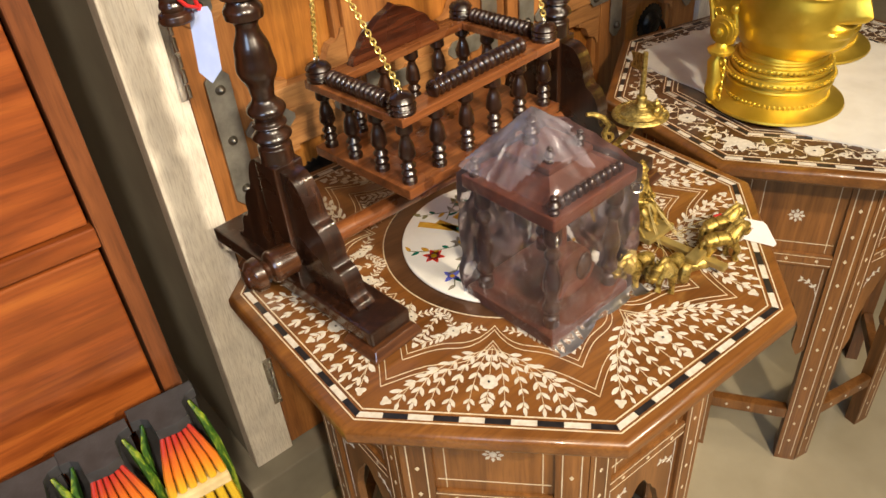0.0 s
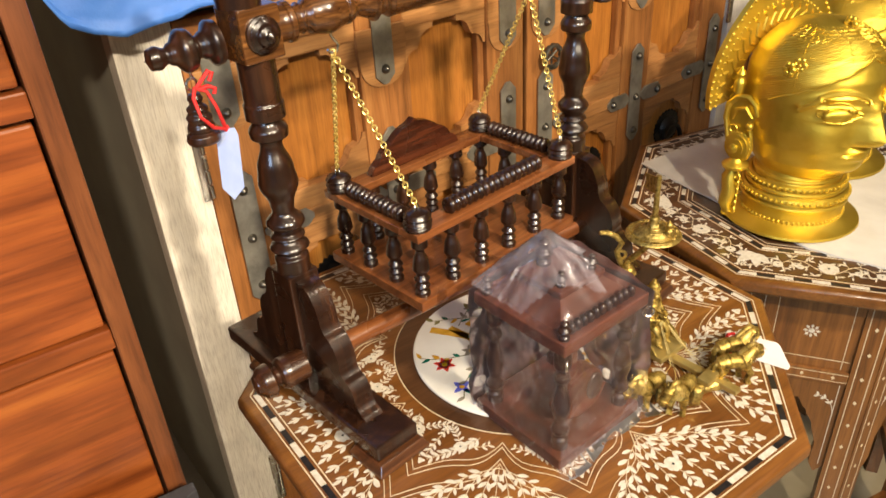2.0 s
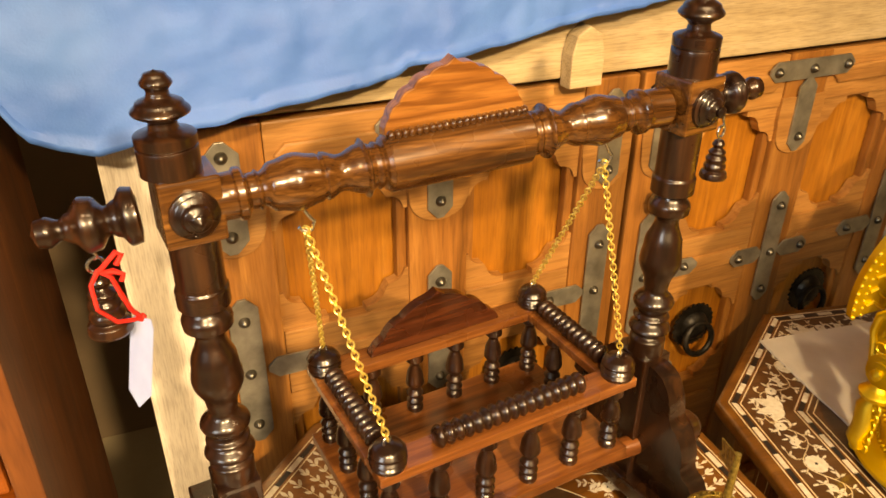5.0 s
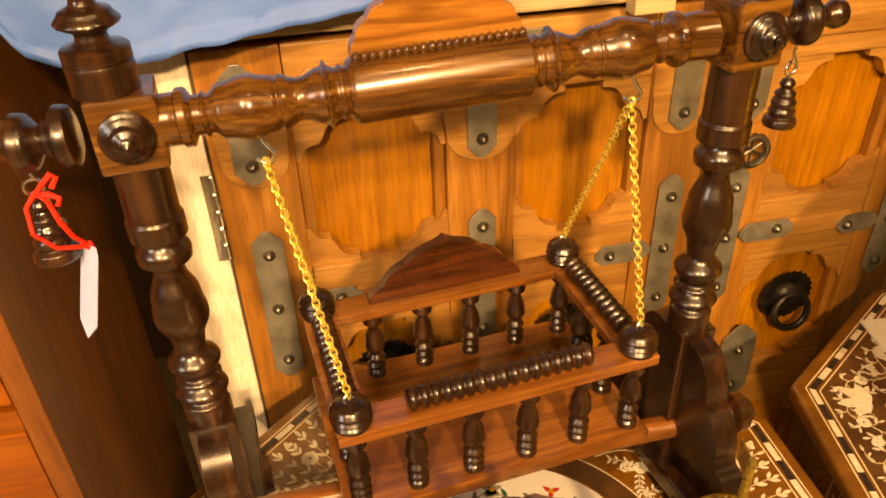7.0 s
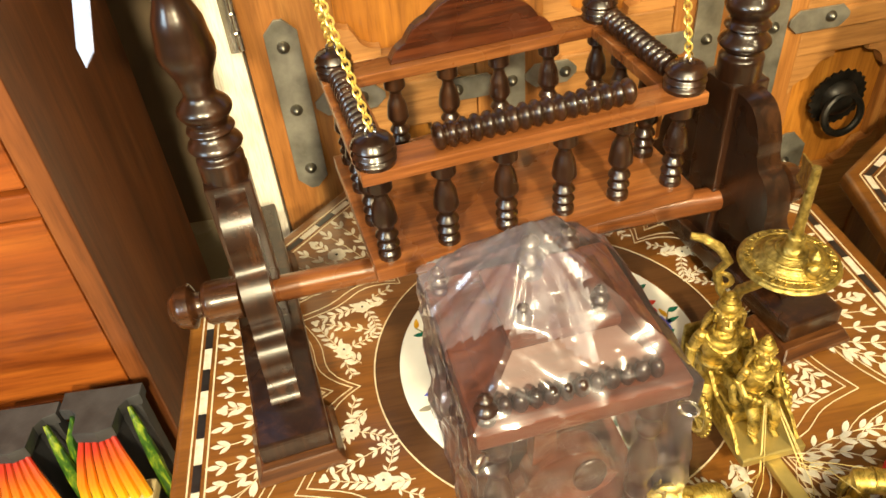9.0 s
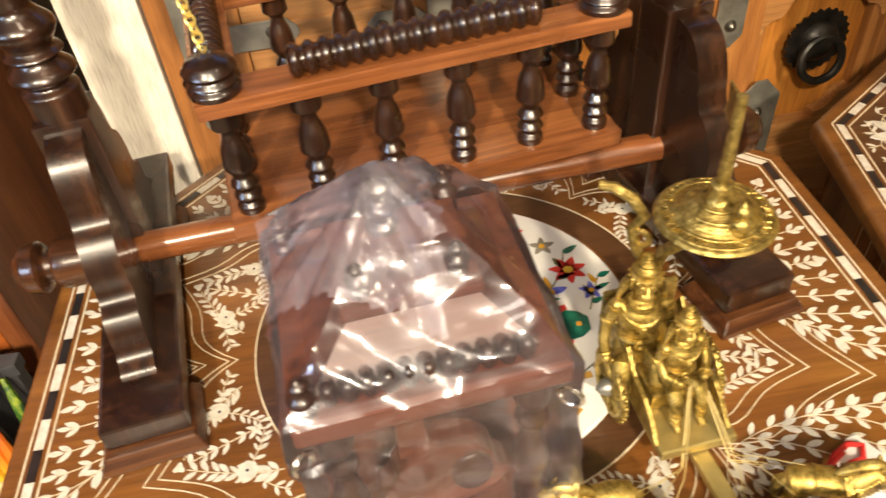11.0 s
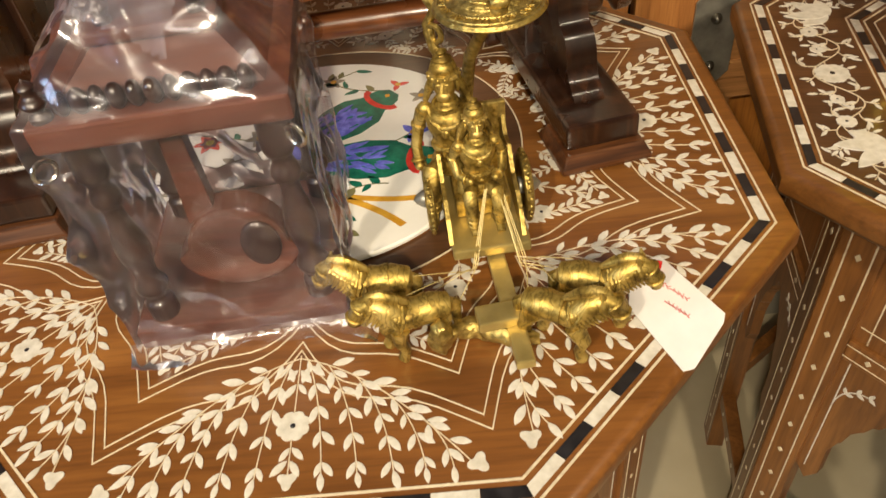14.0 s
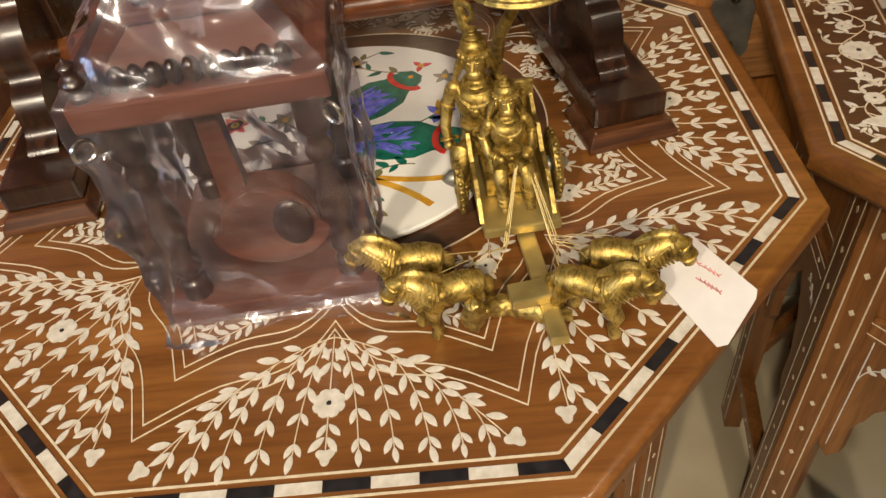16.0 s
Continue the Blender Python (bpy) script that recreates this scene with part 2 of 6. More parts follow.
M_DOOR_RAIL = wood("teak_rail", (0.28, 0.12, 0.038), (0.43, 0.20, 0.065), (0.56, 0.29, 0.105), "x", 2.6, 0.45, 0.1)
M_DRESSER = wood("dresser_teak", (0.11, 0.024, 0.006), (0.275, 0.067, 0.0125), (0.40, 0.115, 0.020), "x", 1.9, 0.34, 0.25, bands=0.55, streak=4)
M_DRESSER_FRAME = wood("dresser_frame", (0.10, 0.03, 0.010), (0.19, 0.058, 0.017), (0.27, 0.09, 0.027), "z", 2.6, 0.38, 0.2)
M_PALE = wood("pale_wood", (0.84, 0.785, 0.68), (0.93, 0.88, 0.78), (0.98, 0.94, 0.85), "z", 4.5, 0.62, 0.0, 0.4)
M_PALE_X = wood("pale_lintel", (0.46, 0.34, 0.19), (0.58, 0.45, 0.27), (0.67, 0.54, 0.35), "x", 4.0, 0.62, 0.0, 0.35)
M_MINI = wood("mini_wood", (0.050, 0.017, 0.010), (0.100, 0.032, 0.019), (0.150, 0.050, 0.029), "x", 4.0, 0.4, 0.2)
M_MINI_DARK = wood("mini_dark", (0.015, 0.008, 0.007), (0.032, 0.015, 0.012), (0.06, 0.03, 0.022), "z", 2.5, 0.3, 0.3)
M_INLAY = mottled("bone_inlay", (0.50, 0.46, 0.38), (0.68, 0.64, 0.56), 0.36, 0, 160, 0.06)
M_EBONY = mottled("ebony_inlay", (0.008, 0.007, 0.008), (0.022, 0.020, 0.022), 0.35, 0, 120, 0.06)
M_LINE = mottled("inlay_line", (0.52, 0.43, 0.29), (0.70, 0.61, 0.45), 0.4, 0, 200, 0.05)
M_BRASS = mottled("antique_brass", (0.20, 0.135, 0.032), (0.62, 0.46, 0.14), 0.40, 0.88, 260, 1.0, 0, 420)
M_BRASS_PLAIN = mottled("plain_brass", (0.46, 0.355, 0.125), (0.62, 0.49, 0.185), 0.42, 0.8, 60, 0.3, 0, 300)
M_GOLD = mottled("polished_brass", (0.64, 0.445, 0.045), (0.78, 0.57, 0.085), 0.41, 0.90, 22, 0.25, 0, 320, 0.10)
M_CHAIN = mottled("gilt_chain", (0.72, 0.52, 0.12), (0.90, 0.70, 0.24), 0.33, 0.7, 90, 0.05)
M_STEEL = mottled("grey_strap", (0.24, 0.235, 0.2), (0.44, 0.42, 0.36), 0.42, 0.75, 45, 0.25)
M_RIVET = mottled("dark_rivet", (0.09, 0.085, 0.07), (0.22, 0.20, 0.165), 0.35, 0.9, 90, 0.2)
M_IRON = mottled("black_iron", (0.008, 0.007, 0.006), (0.035, 0.03, 0.025), 0.4, 0.6, 60, 0.3)
M_SILVER = mottled("bright_steel", (0.62, 0.60, 0.55), (0.8, 0.78, 0.73), 0.25, 1.0, 60, 0.05)
M_MARBLE = mottled("white_marble", (0.70, 0.68, 0.62), (0.83, 0.81, 0.76), 0.2, 0, 18, 0.02, 0.2)
M_SHEET = mottled("white_sheet", (0.60, 0.575, 0.53), (0.68, 0.66, 0.615), 0.8, 0, 30, 0.2, 0, 900)
M_BLUE = mottled("blue_cloth", (0.040, 0.145, 0.50), (0.068, 0.205, 0.60), 0.6, 0, 14, 0.3, 0, 420)
M_FLOOR = mottled("beige_tile", (0.34, 0.29, 0.19), (0.44, 0.38, 0.26), 0.22, 0, 6, 0.03, 0.1, 160)
M_PLASTER = mottled("brown_plaster", (0.20, 0.145, 0.09), (0.26, 0.19, 0.12), 0.85, 0, 5, 0.15)
M_CEIL = mottled("ceiling_paint", (0.34, 0.30, 0.25), (0.40, 0.36, 0.3), 0.9, 0, 5, 0.1)
M_STONE = mottled("grey_plinth", (0.20, 0.18, 0.14), (0.30, 0.27, 0.21), 0.6, 0, 9, 0.2)
# plain wood grey with the shade of the cupboard's side mixed into the colour
M_SHADE_GREY = mottled("shade_grey", (0.27, 0.25, 0.195), (0.34, 0.32, 0.25), 0.7, 0, 12, 0.2)
M_TAG = mottled("paper_tag", (0.78, 0.76, 0.74), (0.84, 0.82, 0.8), 0.5, 0, 60, 0.02)
M_TAG_BLUE = mottled("blue_white_tag", (0.36, 0.45, 0.76), (0.43, 0.52, 0.82), 0.6, 0, 60, 0.02)
M_RED = mottled("red_cord", (0.55, 0.012, 0.012), (0.72, 0.03, 0.025), 0.7, 0, 300, 0.5)
M_REDINK = mottled("red_ink", (0.62, 0.2, 0.2), (0.7, 0.3, 0.28), 0.7, 0, 90, 0.0)
M_STRING = mottled("gold_thread", (0.48, 0.37, 0.13), (0.66, 0.53, 0.23), 0.5, 0.2, 300, 0.2)
M_P_BLACK = mottled("black_paint", (0.022, 0.022, 0.025), (0.05, 0.05, 0.055), 0.42, 0, 40, 0.25)
M_P_GREEN = leaf_paint()
M_P_CREAM = mottled("cream_paint", (0.55, 0.42, 0.2), (0.7, 0.56, 0.3), 0.5, 0, 60, 0.2)
M_FLOWER = mottled("marigold", (0.75, 0.42, 0.01), (0.88, 0.6, 0.03), 0.6, 0, 300, 0.5)
STONES = {
    "green": mottled("malachite", (0.006, 0.075, 0.055), (0.015, 0.17, 0.11), 0.2, 0, 120, 0.02),
    "blue": mottled("lapis", (0.05, 0.06, 0.36), (0.17, 0.19, 0.70), 0.2, 0, 150, 0.02),
    "red": mottled("carnelian", (0.45, 0.02, 0.02), (0.65, 0.06, 0.04), 0.2, 0, 120, 0.02),
    "amber": mottled("amber_stone", (0.42, 0.2, 0.015), (0.70, 0.40, 0.05), 0.2, 0, 80, 0.02),
    "olive": mottled("olive_stone", (0.10, 0.10, 0.04), (0.25, 0.23, 0.11), 0.2, 0, 90, 0.02),
    "grey": mottled("grey_stone", (0.18, 0.16, 0.12), (0.36, 0.32, 0.26), 0.2, 0, 90, 0.02),
}


def fire_paint():
    """Painted rays from red at the top to yellow below."""
    m, nt, p = mat("fire_paint", (0.8, 0.3, 0.02), 0.35, 0, 0.2)
    tc = nt.nodes.new("ShaderNodeTexCoord")
    sp = nt.nodes.new("ShaderNodeSeparateXYZ")
    link(nt, tc, "Object", sp, "Vector")
    mr = nt.nodes.new("ShaderNodeMapRange")
    mr.inputs["From Min"].default_value, mr.inputs["From Max"].default_value = -0.085, -0.005
    link(nt, sp, "Z", mr, "Value")
    n = noise_node(nt, 60, 3, (1, 1, 0.2))
    ad = nt.nodes.new("ShaderNodeMath")
    ad.operation = "MULTIPLY_ADD"
    link(nt, n, "Fac", ad, 0)
    ad.inputs[1].default_value = 0.35
    link(nt, mr, "Result", ad, 2)
    r = ramp(nt, ad, [(0.2, (0.62, 0.40, 0.02)), (0.55, (0.66, 0.19, 0.014)), (1.0, (0.36, 0.022, 0.014))], "Value")
    link(nt, r, "Color", p, "Base Color")
    return m


M_P_FIRE = fire_paint()


def plastic_film(name="clear_film", low=0.003, high=0.028, ior=1.72, rough=0.09):
    """Thin clear film: mostly see-through, a faint milky haze that also paints in glare, glossy creases."""
    m = bpy.data.materials.new(name)
    m.use_nodes = True
    nt = m.node_tree
    nt.nodes.remove(nt.nodes["Principled BSDF"])
    out = nt.nodes["Material Output"]
    t = nt.nodes.new("ShaderNodeBsdfTransparent")
    t.inputs[0].default_value = (0.94, 0.93, 0.955, 1)
    g = nt.nodes.new("ShaderNodeBsdfGlossy")
    g.inputs[0].default_value = (0.95, 0.95, 1.0, 1)
    g.inputs["Roughness"].default_value = rough
    d = nt.nodes.new("ShaderNodeBsdfDiffuse")
    d.inputs[0].default_value = (0.82, 0.79, 0.90, 1)
    f = nt.nodes.new("ShaderNodeFresnel")
    f.inputs[0].default_value = ior
    n = noise_node(nt, 19, 2, (1, 1, 0.30), 0.5, 1.6)
    n.noise_type = "RIDGED_MULTIFRACTAL"
    b = nt.nodes.new("ShaderNodeBump")
    b.inputs["Strength"].default_value, b.inputs["Distance"].default_value = 0.40, 0.0035
    link(nt, n, "Fac", b, "Height")
    link(nt, b, "Normal", g, "Normal")
    link(nt, b, "Normal", f, "Normal")
    # pale lavender diffuse share, partly painted glare in uneven patches
    hz = noise_node(nt, 34, 4, (1, 1, 0.5), 0.6, 0.8)
    haze = nt.nodes.new("ShaderNodeMapRange")
    haze.inputs["From Min"].default_value, haze.inputs["From Max"].default_value = 0.35, 0.75
    haze.inputs["To Min"].default_value, haze.inputs["To Max"].default_value = low, high
    link(nt, hz, "Fac", haze, "Value")
    x = nt.nodes.new("ShaderNodeMixShader")
    link(nt, haze, "Result", x, 0)
    nt.links.new(t.outputs[0], x.inputs[1])
    nt.links.new(d.outputs[0], x.inputs[2])
    # fine wrinkles spread part of the sheen
    g2 = nt.nodes.new("ShaderNodeBsdfGlossy")
    g2.inputs[0].default_value = (0.90, 0.91, 1.0, 1)
    g2.inputs["Roughness"].default_value = 0.34
    link(nt, b, "Normal", g2, "Normal")
    gg = nt.nodes.new("ShaderNodeMixShader")
    gg.inputs[0].default_value = 0.3
    nt.links.new(g.outputs[0], gg.inputs[1])
    nt.links.new(g2.outputs[0], gg.inputs[2])
    y = nt.nodes.new("ShaderNodeMixShader")
    link(nt, f, 0, y, 0)
    nt.links.new(x.outputs[0], y.inputs[1])
    nt.links.new(gg.outputs[0], y.inputs[2])
    nt.links.new(y.outputs[0], out.inputs["Surface"])
    return m


M_FILM = plastic_film()
M_FILM_FOLD = plastic_film("gathered_film", 0.03, 0.15, 1.85, 0.16)

# ---------------------------------------------------------------- the room
FLOOR = -0.61
setting(part("floor", box(B(), (-3, -3.2, FLOOR - 0.05), (3.2, 1.6, FLOOR)), M_FLOOR, None), "glossy beige stone tile floor of the shop", "floor")
setting(part("ceiling", box(B(), (-3, -3.2, 2.0), (3.2, 1.6, 2.05)), M_CEIL, None), "plain pale shop ceiling", "ceiling")
setting(part("wall_north", box(B(), (-3, 1.1, FLOOR), (3.2, 1.2, 2.0)), M_PLASTER, None), "brown plastered wall behind the cupboards", "wall")
setting(part("wall_south", box(B(), (-3, -3.2, FLOOR), (3.2, -3.1, 2.0)), M_PLASTER, None), "brown plastered wall across the shop", "wall")
setting(part("wall_west", box(B(), (-3, -3.1, FLOOR), (-2.9, 1.1, 2.0)), M_PLASTER, None), "brown plastered side wall", "wall")
setting(part("wall_east", box(B(), (3.1, -3.1, FLOOR), (3.2, 1.1, 2.0)), M_PLASTER, None), "brown plastered side wall", "wall")

# ---------------------------------------------------------------- the carved cupboard behind the tables
TURN_W = 2.6
cup = thing("cupboard", (-0.217, 0.306, FLOOR), "tall carved teak cupboard with strap-metal doors in a pale wood frame", "cupboard", turn=TURN_W)
ZC = -FLOOR  # tabletop level in the cupboard's own heights
PLINTH = 0.12
part("plinth", box(B(), (-0.10, -0.035, 0), (1.75, 0.42, PLINTH), 0.004), M_STONE, cup, "grey stone plinth")
part("frame_post", box(B(), (-0.068, 0.0, PLINTH), (-0.002, 0.03, ZC + 0.364), 0.002), M_PALE, cup, "rough pale wooden post")
# side of the pale frame; its shade is put into the grey colour
part("side_panel", box(B(), (-0.066, 0.032, PLINTH), (-0.03, 0.42, ZC + 0.55), 0.002), M_SHADE_GREY, cup, "plain grey wooden side panel, darkened for shade")
part("lintel", box(B(), (-0.068, -0.004, ZC + 0.366), (1.75, 0.03, ZC + 0.47), 0.003), M_PALE_X, cup, "pale wooden lintel")
part("frame_post", box(B(), (1.045, -0.002, PLINTH), (1.115, 0.03, ZC + 0.364), 0.002), M_PALE, cup, "pale wooden post")
part("back_panel", box(B(), (-0.06, 0.40, PLINTH), (1.75, 0.42, ZC + 0.55)), M_SHADE_GREY, cup)
part("top_board", box(B(), (-0.068, 0.034, ZC + 0.45), (1.75, 0.40, ZC + 0.47)), M_PALE_X, cup)


def ogee(bm, w, h, depth, m):
    """A carved corner bracket with a scalloped inner edge."""
    pts = [(0, 0), (w, 0), (w, h * 0.16)]
    for i in range(1, 9):
        a = math.pi / 2 * i / 9
        pts.append((w - w * 0.42 * math.sin(a) - 0.02 * w, h * 0.16 + h * 0.38 * (1 - math.cos(a))))
    pts.append((w * 0.46, h * 0.66))
    for i in range(1, 8):
        a = math.pi / 2 * i / 8
        pts.append((w * 0.46 - w * 0.36 * math.sin(a), h * 0.66 + h * 0.3 * (1 - math.cos(a))))
    pts += [(w * 0.08, h), (0, h)]
    prism(bm, pts, 0, depth, m)


def rivet(parent, x, z, y=-0.006, r=0.0062):
    bm = B()
    lathe(bm, [(r * 1.05, 0), (r, r * 0.25), (r * 0.72, r * 0.72), (r * 0.4, r * 1.05), (0, r * 1.2)], 12, pose(x, y, z, 90, 0, 0))
    return part("rivet", bm, M_RIVET, parent, "", True)


def strap(parent, pts, rivets):
    """A flat riveted metal strap; outline in the door's x and z."""
    bm = B()
    prism(bm, pts, 0, 0.0025, pose(0, -0.0028, 0, 90, 0, 0), 0.0006)
    s = part("strap", bm, M_STEEL, parent, "grey riveted metal strap")
    for x, z in rivets:
        rivet(parent, x, z)
    return s


def bar(x0, z0, x1, z1, w, point=0.4):
    """Outline of a strap from one end to the other, with blunt pointed ends."""
    d = Vector((x1 - x0, z1 - z0)).normalized()
    n = Vector((-d.y, d.x)) * w / 2
    a, b = Vector((x0, z0)), Vector((x1, z1))
    e = d * w * point
    return [tuple(v) for v in (a - n + e, b - n - e, b - n * 0.25, b + n * 0.25, b + n - e, a + n + e, a + n * 0.25, a - n * 0.25)]


def leaf_door(s0, name, hx=-0.001):
    """One door leaf 0.52 wide, carved frame with six sunk panels, straps, rivets and a ring handle."""
    d = new(name)
    d["label"] = "carved teak door with grey riveted metal straps"
    d.parent = cup
    d.matrix_local = pose(s0, 0.004, ZC)
    W, Z0, Z1 = 0.515, PLINTH - ZC + 0.006, 0.358
    part("panel", box(B(), (0.03, 0.022, Z0 + 0.01), (W - 0.03, 0.032, Z1 - 0.01)), M_DOOR_PANEL, d, "plain orange teak panel")
    cols = [(0.0, 0.078), (0.226, 0.298), (W - 0.072, W)]
    for a, b in cols:
        part("stile", box(B(), (a, 0.0, Z0), (b, 0.021, Z1), 0.0025), M_DOOR, d)
    rails = [(0.288, Z1 - 0.001), (0.030, 0.116), (-0.225, -0.14), (Z0 + 0.001, Z0 + 0.07)]
    for z0, z1 in rails:
        for a, b in ((0.0785, 0.2255), (0.2985, W - 0.0725)):
            part("rail", box(B(), (a, 0.0015, z0), (b, 0.021, z1), 0.0025), M_DOOR_RAIL, d)
            bm = B()
            prism(bm, [(a + 0.02, (z0 + z1) / 2 - 0.012), (b - 0.02, (z0 + z1) / 2 - 0.012), (b - 0.008, (z0 + z1) / 2), (b - 0.02, (z0 + z1) / 2 + 0.012), (a + 0.02, (z0 + z1) / 2 + 0.012), (a + 0.008, (z0 + z1) / 2)], 0, 0.006, pose(0, 0.003, 0, 90, 0, 0), 0.003)
            part("carved_moulding", bm, M_DOOR_RAIL, d)
    for (z1, z0) in ((0.288, 0.116), (0.030, -0.14), (-0.225, Z0 + 0.07)):
        for a, b in ((0.078, 0.226), (0.298, W - 0.072)):
            for x, sx in ((a, 1), (b, -1)):
                for z, sz in ((z0, 1), (z1, -1)):
                    bm = B()
                    m = Matrix.Translation((x, 0.019, z)) @ Matrix.Diagonal((sx, 1, sz, 1)) @ pose(0, 0, 0, 90)
                    ogee(bm, 0.052, 0.048, 0.015, m)
                    bmesh.ops.recalc_face_normals(bm, faces=bm.faces)
                    part("corner_carving", bm, M_DOOR_RAIL, d)
            for x in (a + 0.006, b - 0.006):
                part("bead_moulding", box(B(), (x - 0.006, 0.008, z0), (x + 0.006, 0.0215, z1), 0.003), M_DOOR, d)
    # rounded carved bosses behind the upper straps
    for x in (0.040, 0.262, 0.478):
        w = 0.038 if x == 0.262 else 0.034
        pts = [(x - w, 0.30), (x - w, 0.268)]
        for i in range(13):
            a = math.pi * i / 12
            pts.append((x - w * 0.97 * math.cos(a), 0.262 - 0.042 * math.sin(a) ** 0.7))
        pts += [(x + w, 0.268), (x + w, 0.30)]
        part("carved_boss", prism(B(), pts, 0, 0.0075, pose(0, 0.0048, 0, 90), 0.0015), M_DOOR_RAIL, d)
    # straps
    strap(d, bar(0.037, 0.172, 0.037, -0.02, 0.032), [(0.037, 0.145), (0.036, 0.077), (0.037, 0.006)])
    strap(d, bar(0.056, 0.077, 0.128, 0.077, 0.026), [(0.104, 0.079)])
    strap(d, bar(0.037, 0.345, 0.037, 0.226, 0.034), [(0.037, 0.246), (0.037, 0.33)])
    strap(d, bar(0.262, 0.325, 0.262, 0.224, 0.030), [(0.262, 0.245)])
    strap(d, bar(0.19, 0.337, 0.335, 0.337, 0.026), [(0.202, 0.337), (0.262, 0.337), (0.322, 0.337)])
    strap(d, bar(0.262, 0.163, 0.262, -0.015, 0.030), [(0.262, 0.142), (0.262, 0.068), (0.262, 0.005)])
    strap(d, bar(0.190, 0.068, 0.2465, 0.068, 0.026), [(0.203, 0.068)])
    strap(d, bar(0.2775, 0.068, 0.334, 0.068, 0.026), [(0.321, 0.068)])
    strap(d, bar(0.480, 0.172, 0.480, -0.02, 0.030), [(0.480, 0.145), (0.480, 0.077), (0.480, 0.006)])
    strap(d, bar(0.395, 0.077, 0.4645, 0.077, 0.026), [(0.413, 0.077)])
    strap(d, bar(0.480, 0.345, 0.480, 0.226, 0.032), [(0.480, 0.246), (0.480, 0.33)])
    strap(d, bar(0.092, -0.07, 0.092, -0.20, 0.050), [(0.092, -0.11), (0.092, -0.17)]) if s0 == 0.5225 else None
    for z in (-0.26, -0.33):
        strap(d, bar(0.037, z + 0.05, 0.037, z - 0.02, 0.03), [(0.037, z + 0.02)])
    # ring handles on toothed plates
    for x, z in ((0.148, -0.033), (0.370, -0.024)):
        bm = B()
        n = 24
        pts = []
        for i in range(n * 2):
            a = math.pi * i / n
            r = 0.037 if i % 2 else 0.0335
            pts.append((r * math.cos(a), r * math.sin(a)))
        prism(bm, pts, 0, 0.003, pose(x, 0.0015, z, 90))
        lathe(bm, [(0.024, 0), (0.022, 0.006), (0.015, 0.012), (0.007, 0.016), (0.0, 0.017)], 20, pose(x, 0, z, 90))
        h = part("ring_handle", bm, M_IRON, d, "black iron ring handle on a toothed plate", True)
        part("pull_ring", torus(B(), 0.024, 0.0046, pose(x, -0.016, z - 0.015, 78), 22, 9), M_IRON, d, "", True)
    # hinges
    for z in (0.195, -0.33):
        bm = B()
        box(bm, (hx - 0.011 if hx < 0 else hx, -0.0065, z - 0.048), (hx if hx < 0 else hx + 0.011, -0.0045, z + 0.048), 0.0005)
        for i in range(5):
            lathe(bm, [(0.0035, 0), (0.0035, 0.0165)], 10, pose(hx, -0.006, z - 0.046 + i * 0.019))
        part("hinge", bm, M_SILVER, d, "bright steel butt hinge", True)
    return d


leaf_door(0.0, "door")
leaf_door(0.5225, "door", 0.519)
leaf_door(1.122, "door")
bm = B()
torus(bm, 0.017, 0.0035, pose(0.566, -0.010, ZC + 0.193, 90), 24, 8)
for i in range(12):
    a = math.pi * i / 6
    ball(bm, (0.566 + 0.017 * math.cos(a), -0.008, ZC + 0.193 + 0.017 * math.sin(a)), 0.0042, None, 8, 6)
    if i % 2:
        tube(bm, [(0.566, -0.006, ZC + 0.193), (0.566 + 0.015 * math.cos(a), -0.006, ZC + 0.193 + 0.015 * math.sin(a))], 0.0018, 6)
part("rosette", bm, M_RIVET, cup, "dull metal flower rosette", True)

# pale carved bracket end on the lintel and its white tag
bm = B()
prism(bm, [(0.40, 0.36), (0.44, 0.36), (0.44, 0.395), (0.435, 0.415), (0.42, 0.425), (0.405, 0.415), (0.40, 0.395)], 0, 0.02, pose(0, -0.006, ZC, 90), 0.002)
part("lintel_bracket", bm, M_PALE_X, cup, "pale rounded bracket")

# ---------------------------------------------------------------- blue cloth over the cupboard top
bm = B()
NX, NZ = 170, 40
hem = [(-0.150, 0.455), (-0.137, 0.435), (-0.112, 0.385), (-0.09, 0.372), (-0.062, 0.366), (0.0, 0.376), (0.10, 0.389), (0.20, 0.401), (0.205, 0.409), (0.32, 0.424), (0.47, 0.446), (0.75, 0.48), (1.0, 0.51)]
hx, hz = [p[0] for p in hem], [p[1] for p in hem]
grid = []
for i in range(NX + 1):
    x = -0.150 + 1.15 * i / NX
    row = []
    zb = float(np.interp(x, hx, hz)) + 0.0025 * noise.noise((x * 40, 0, 0))
    zt = 0.60
    for j in range(NZ + 1):
        v = j / NZ
        z = zb + (zt - zb) * v
        y = -0.016 - 0.028 * (1 - v) ** 0.6 + 0.010 * noise.noise((x * 9 + z * 5, z * 7, 1.3)) + 0.004 * noise.noise((x * 30, z * 26, 4)) + 0.0018 * noise.noise((x * 75 - z * 30, z * 60, 8))
        row.append(bm.verts.new((x, y - (0.004 if v < 0.05 else 0), ZC + z)))
    for j in range(8):
        row.append(bm.verts.new((x, 0.02 + 0.045 * j + 0.0, ZC + 0.60 + 0.004 * noise.noise((x * 8, j, 2)))))
    grid.append(row)
for a, b in zip(grid, grid[1:]):
    for j in range(len(a) - 1):
        bm.faces.new((a[j], b[j], b[j + 1], a[j + 1]))
cloth = part("blue_cloth", bm, M_BLUE, None, "", True)
cloth.matrix_world = pose(-0.217, 0.306, FLOOR, 0, 0, TURN_W)
tagged(cloth, "bright blue cotton cloth draped over the cupboard top", "cloth")
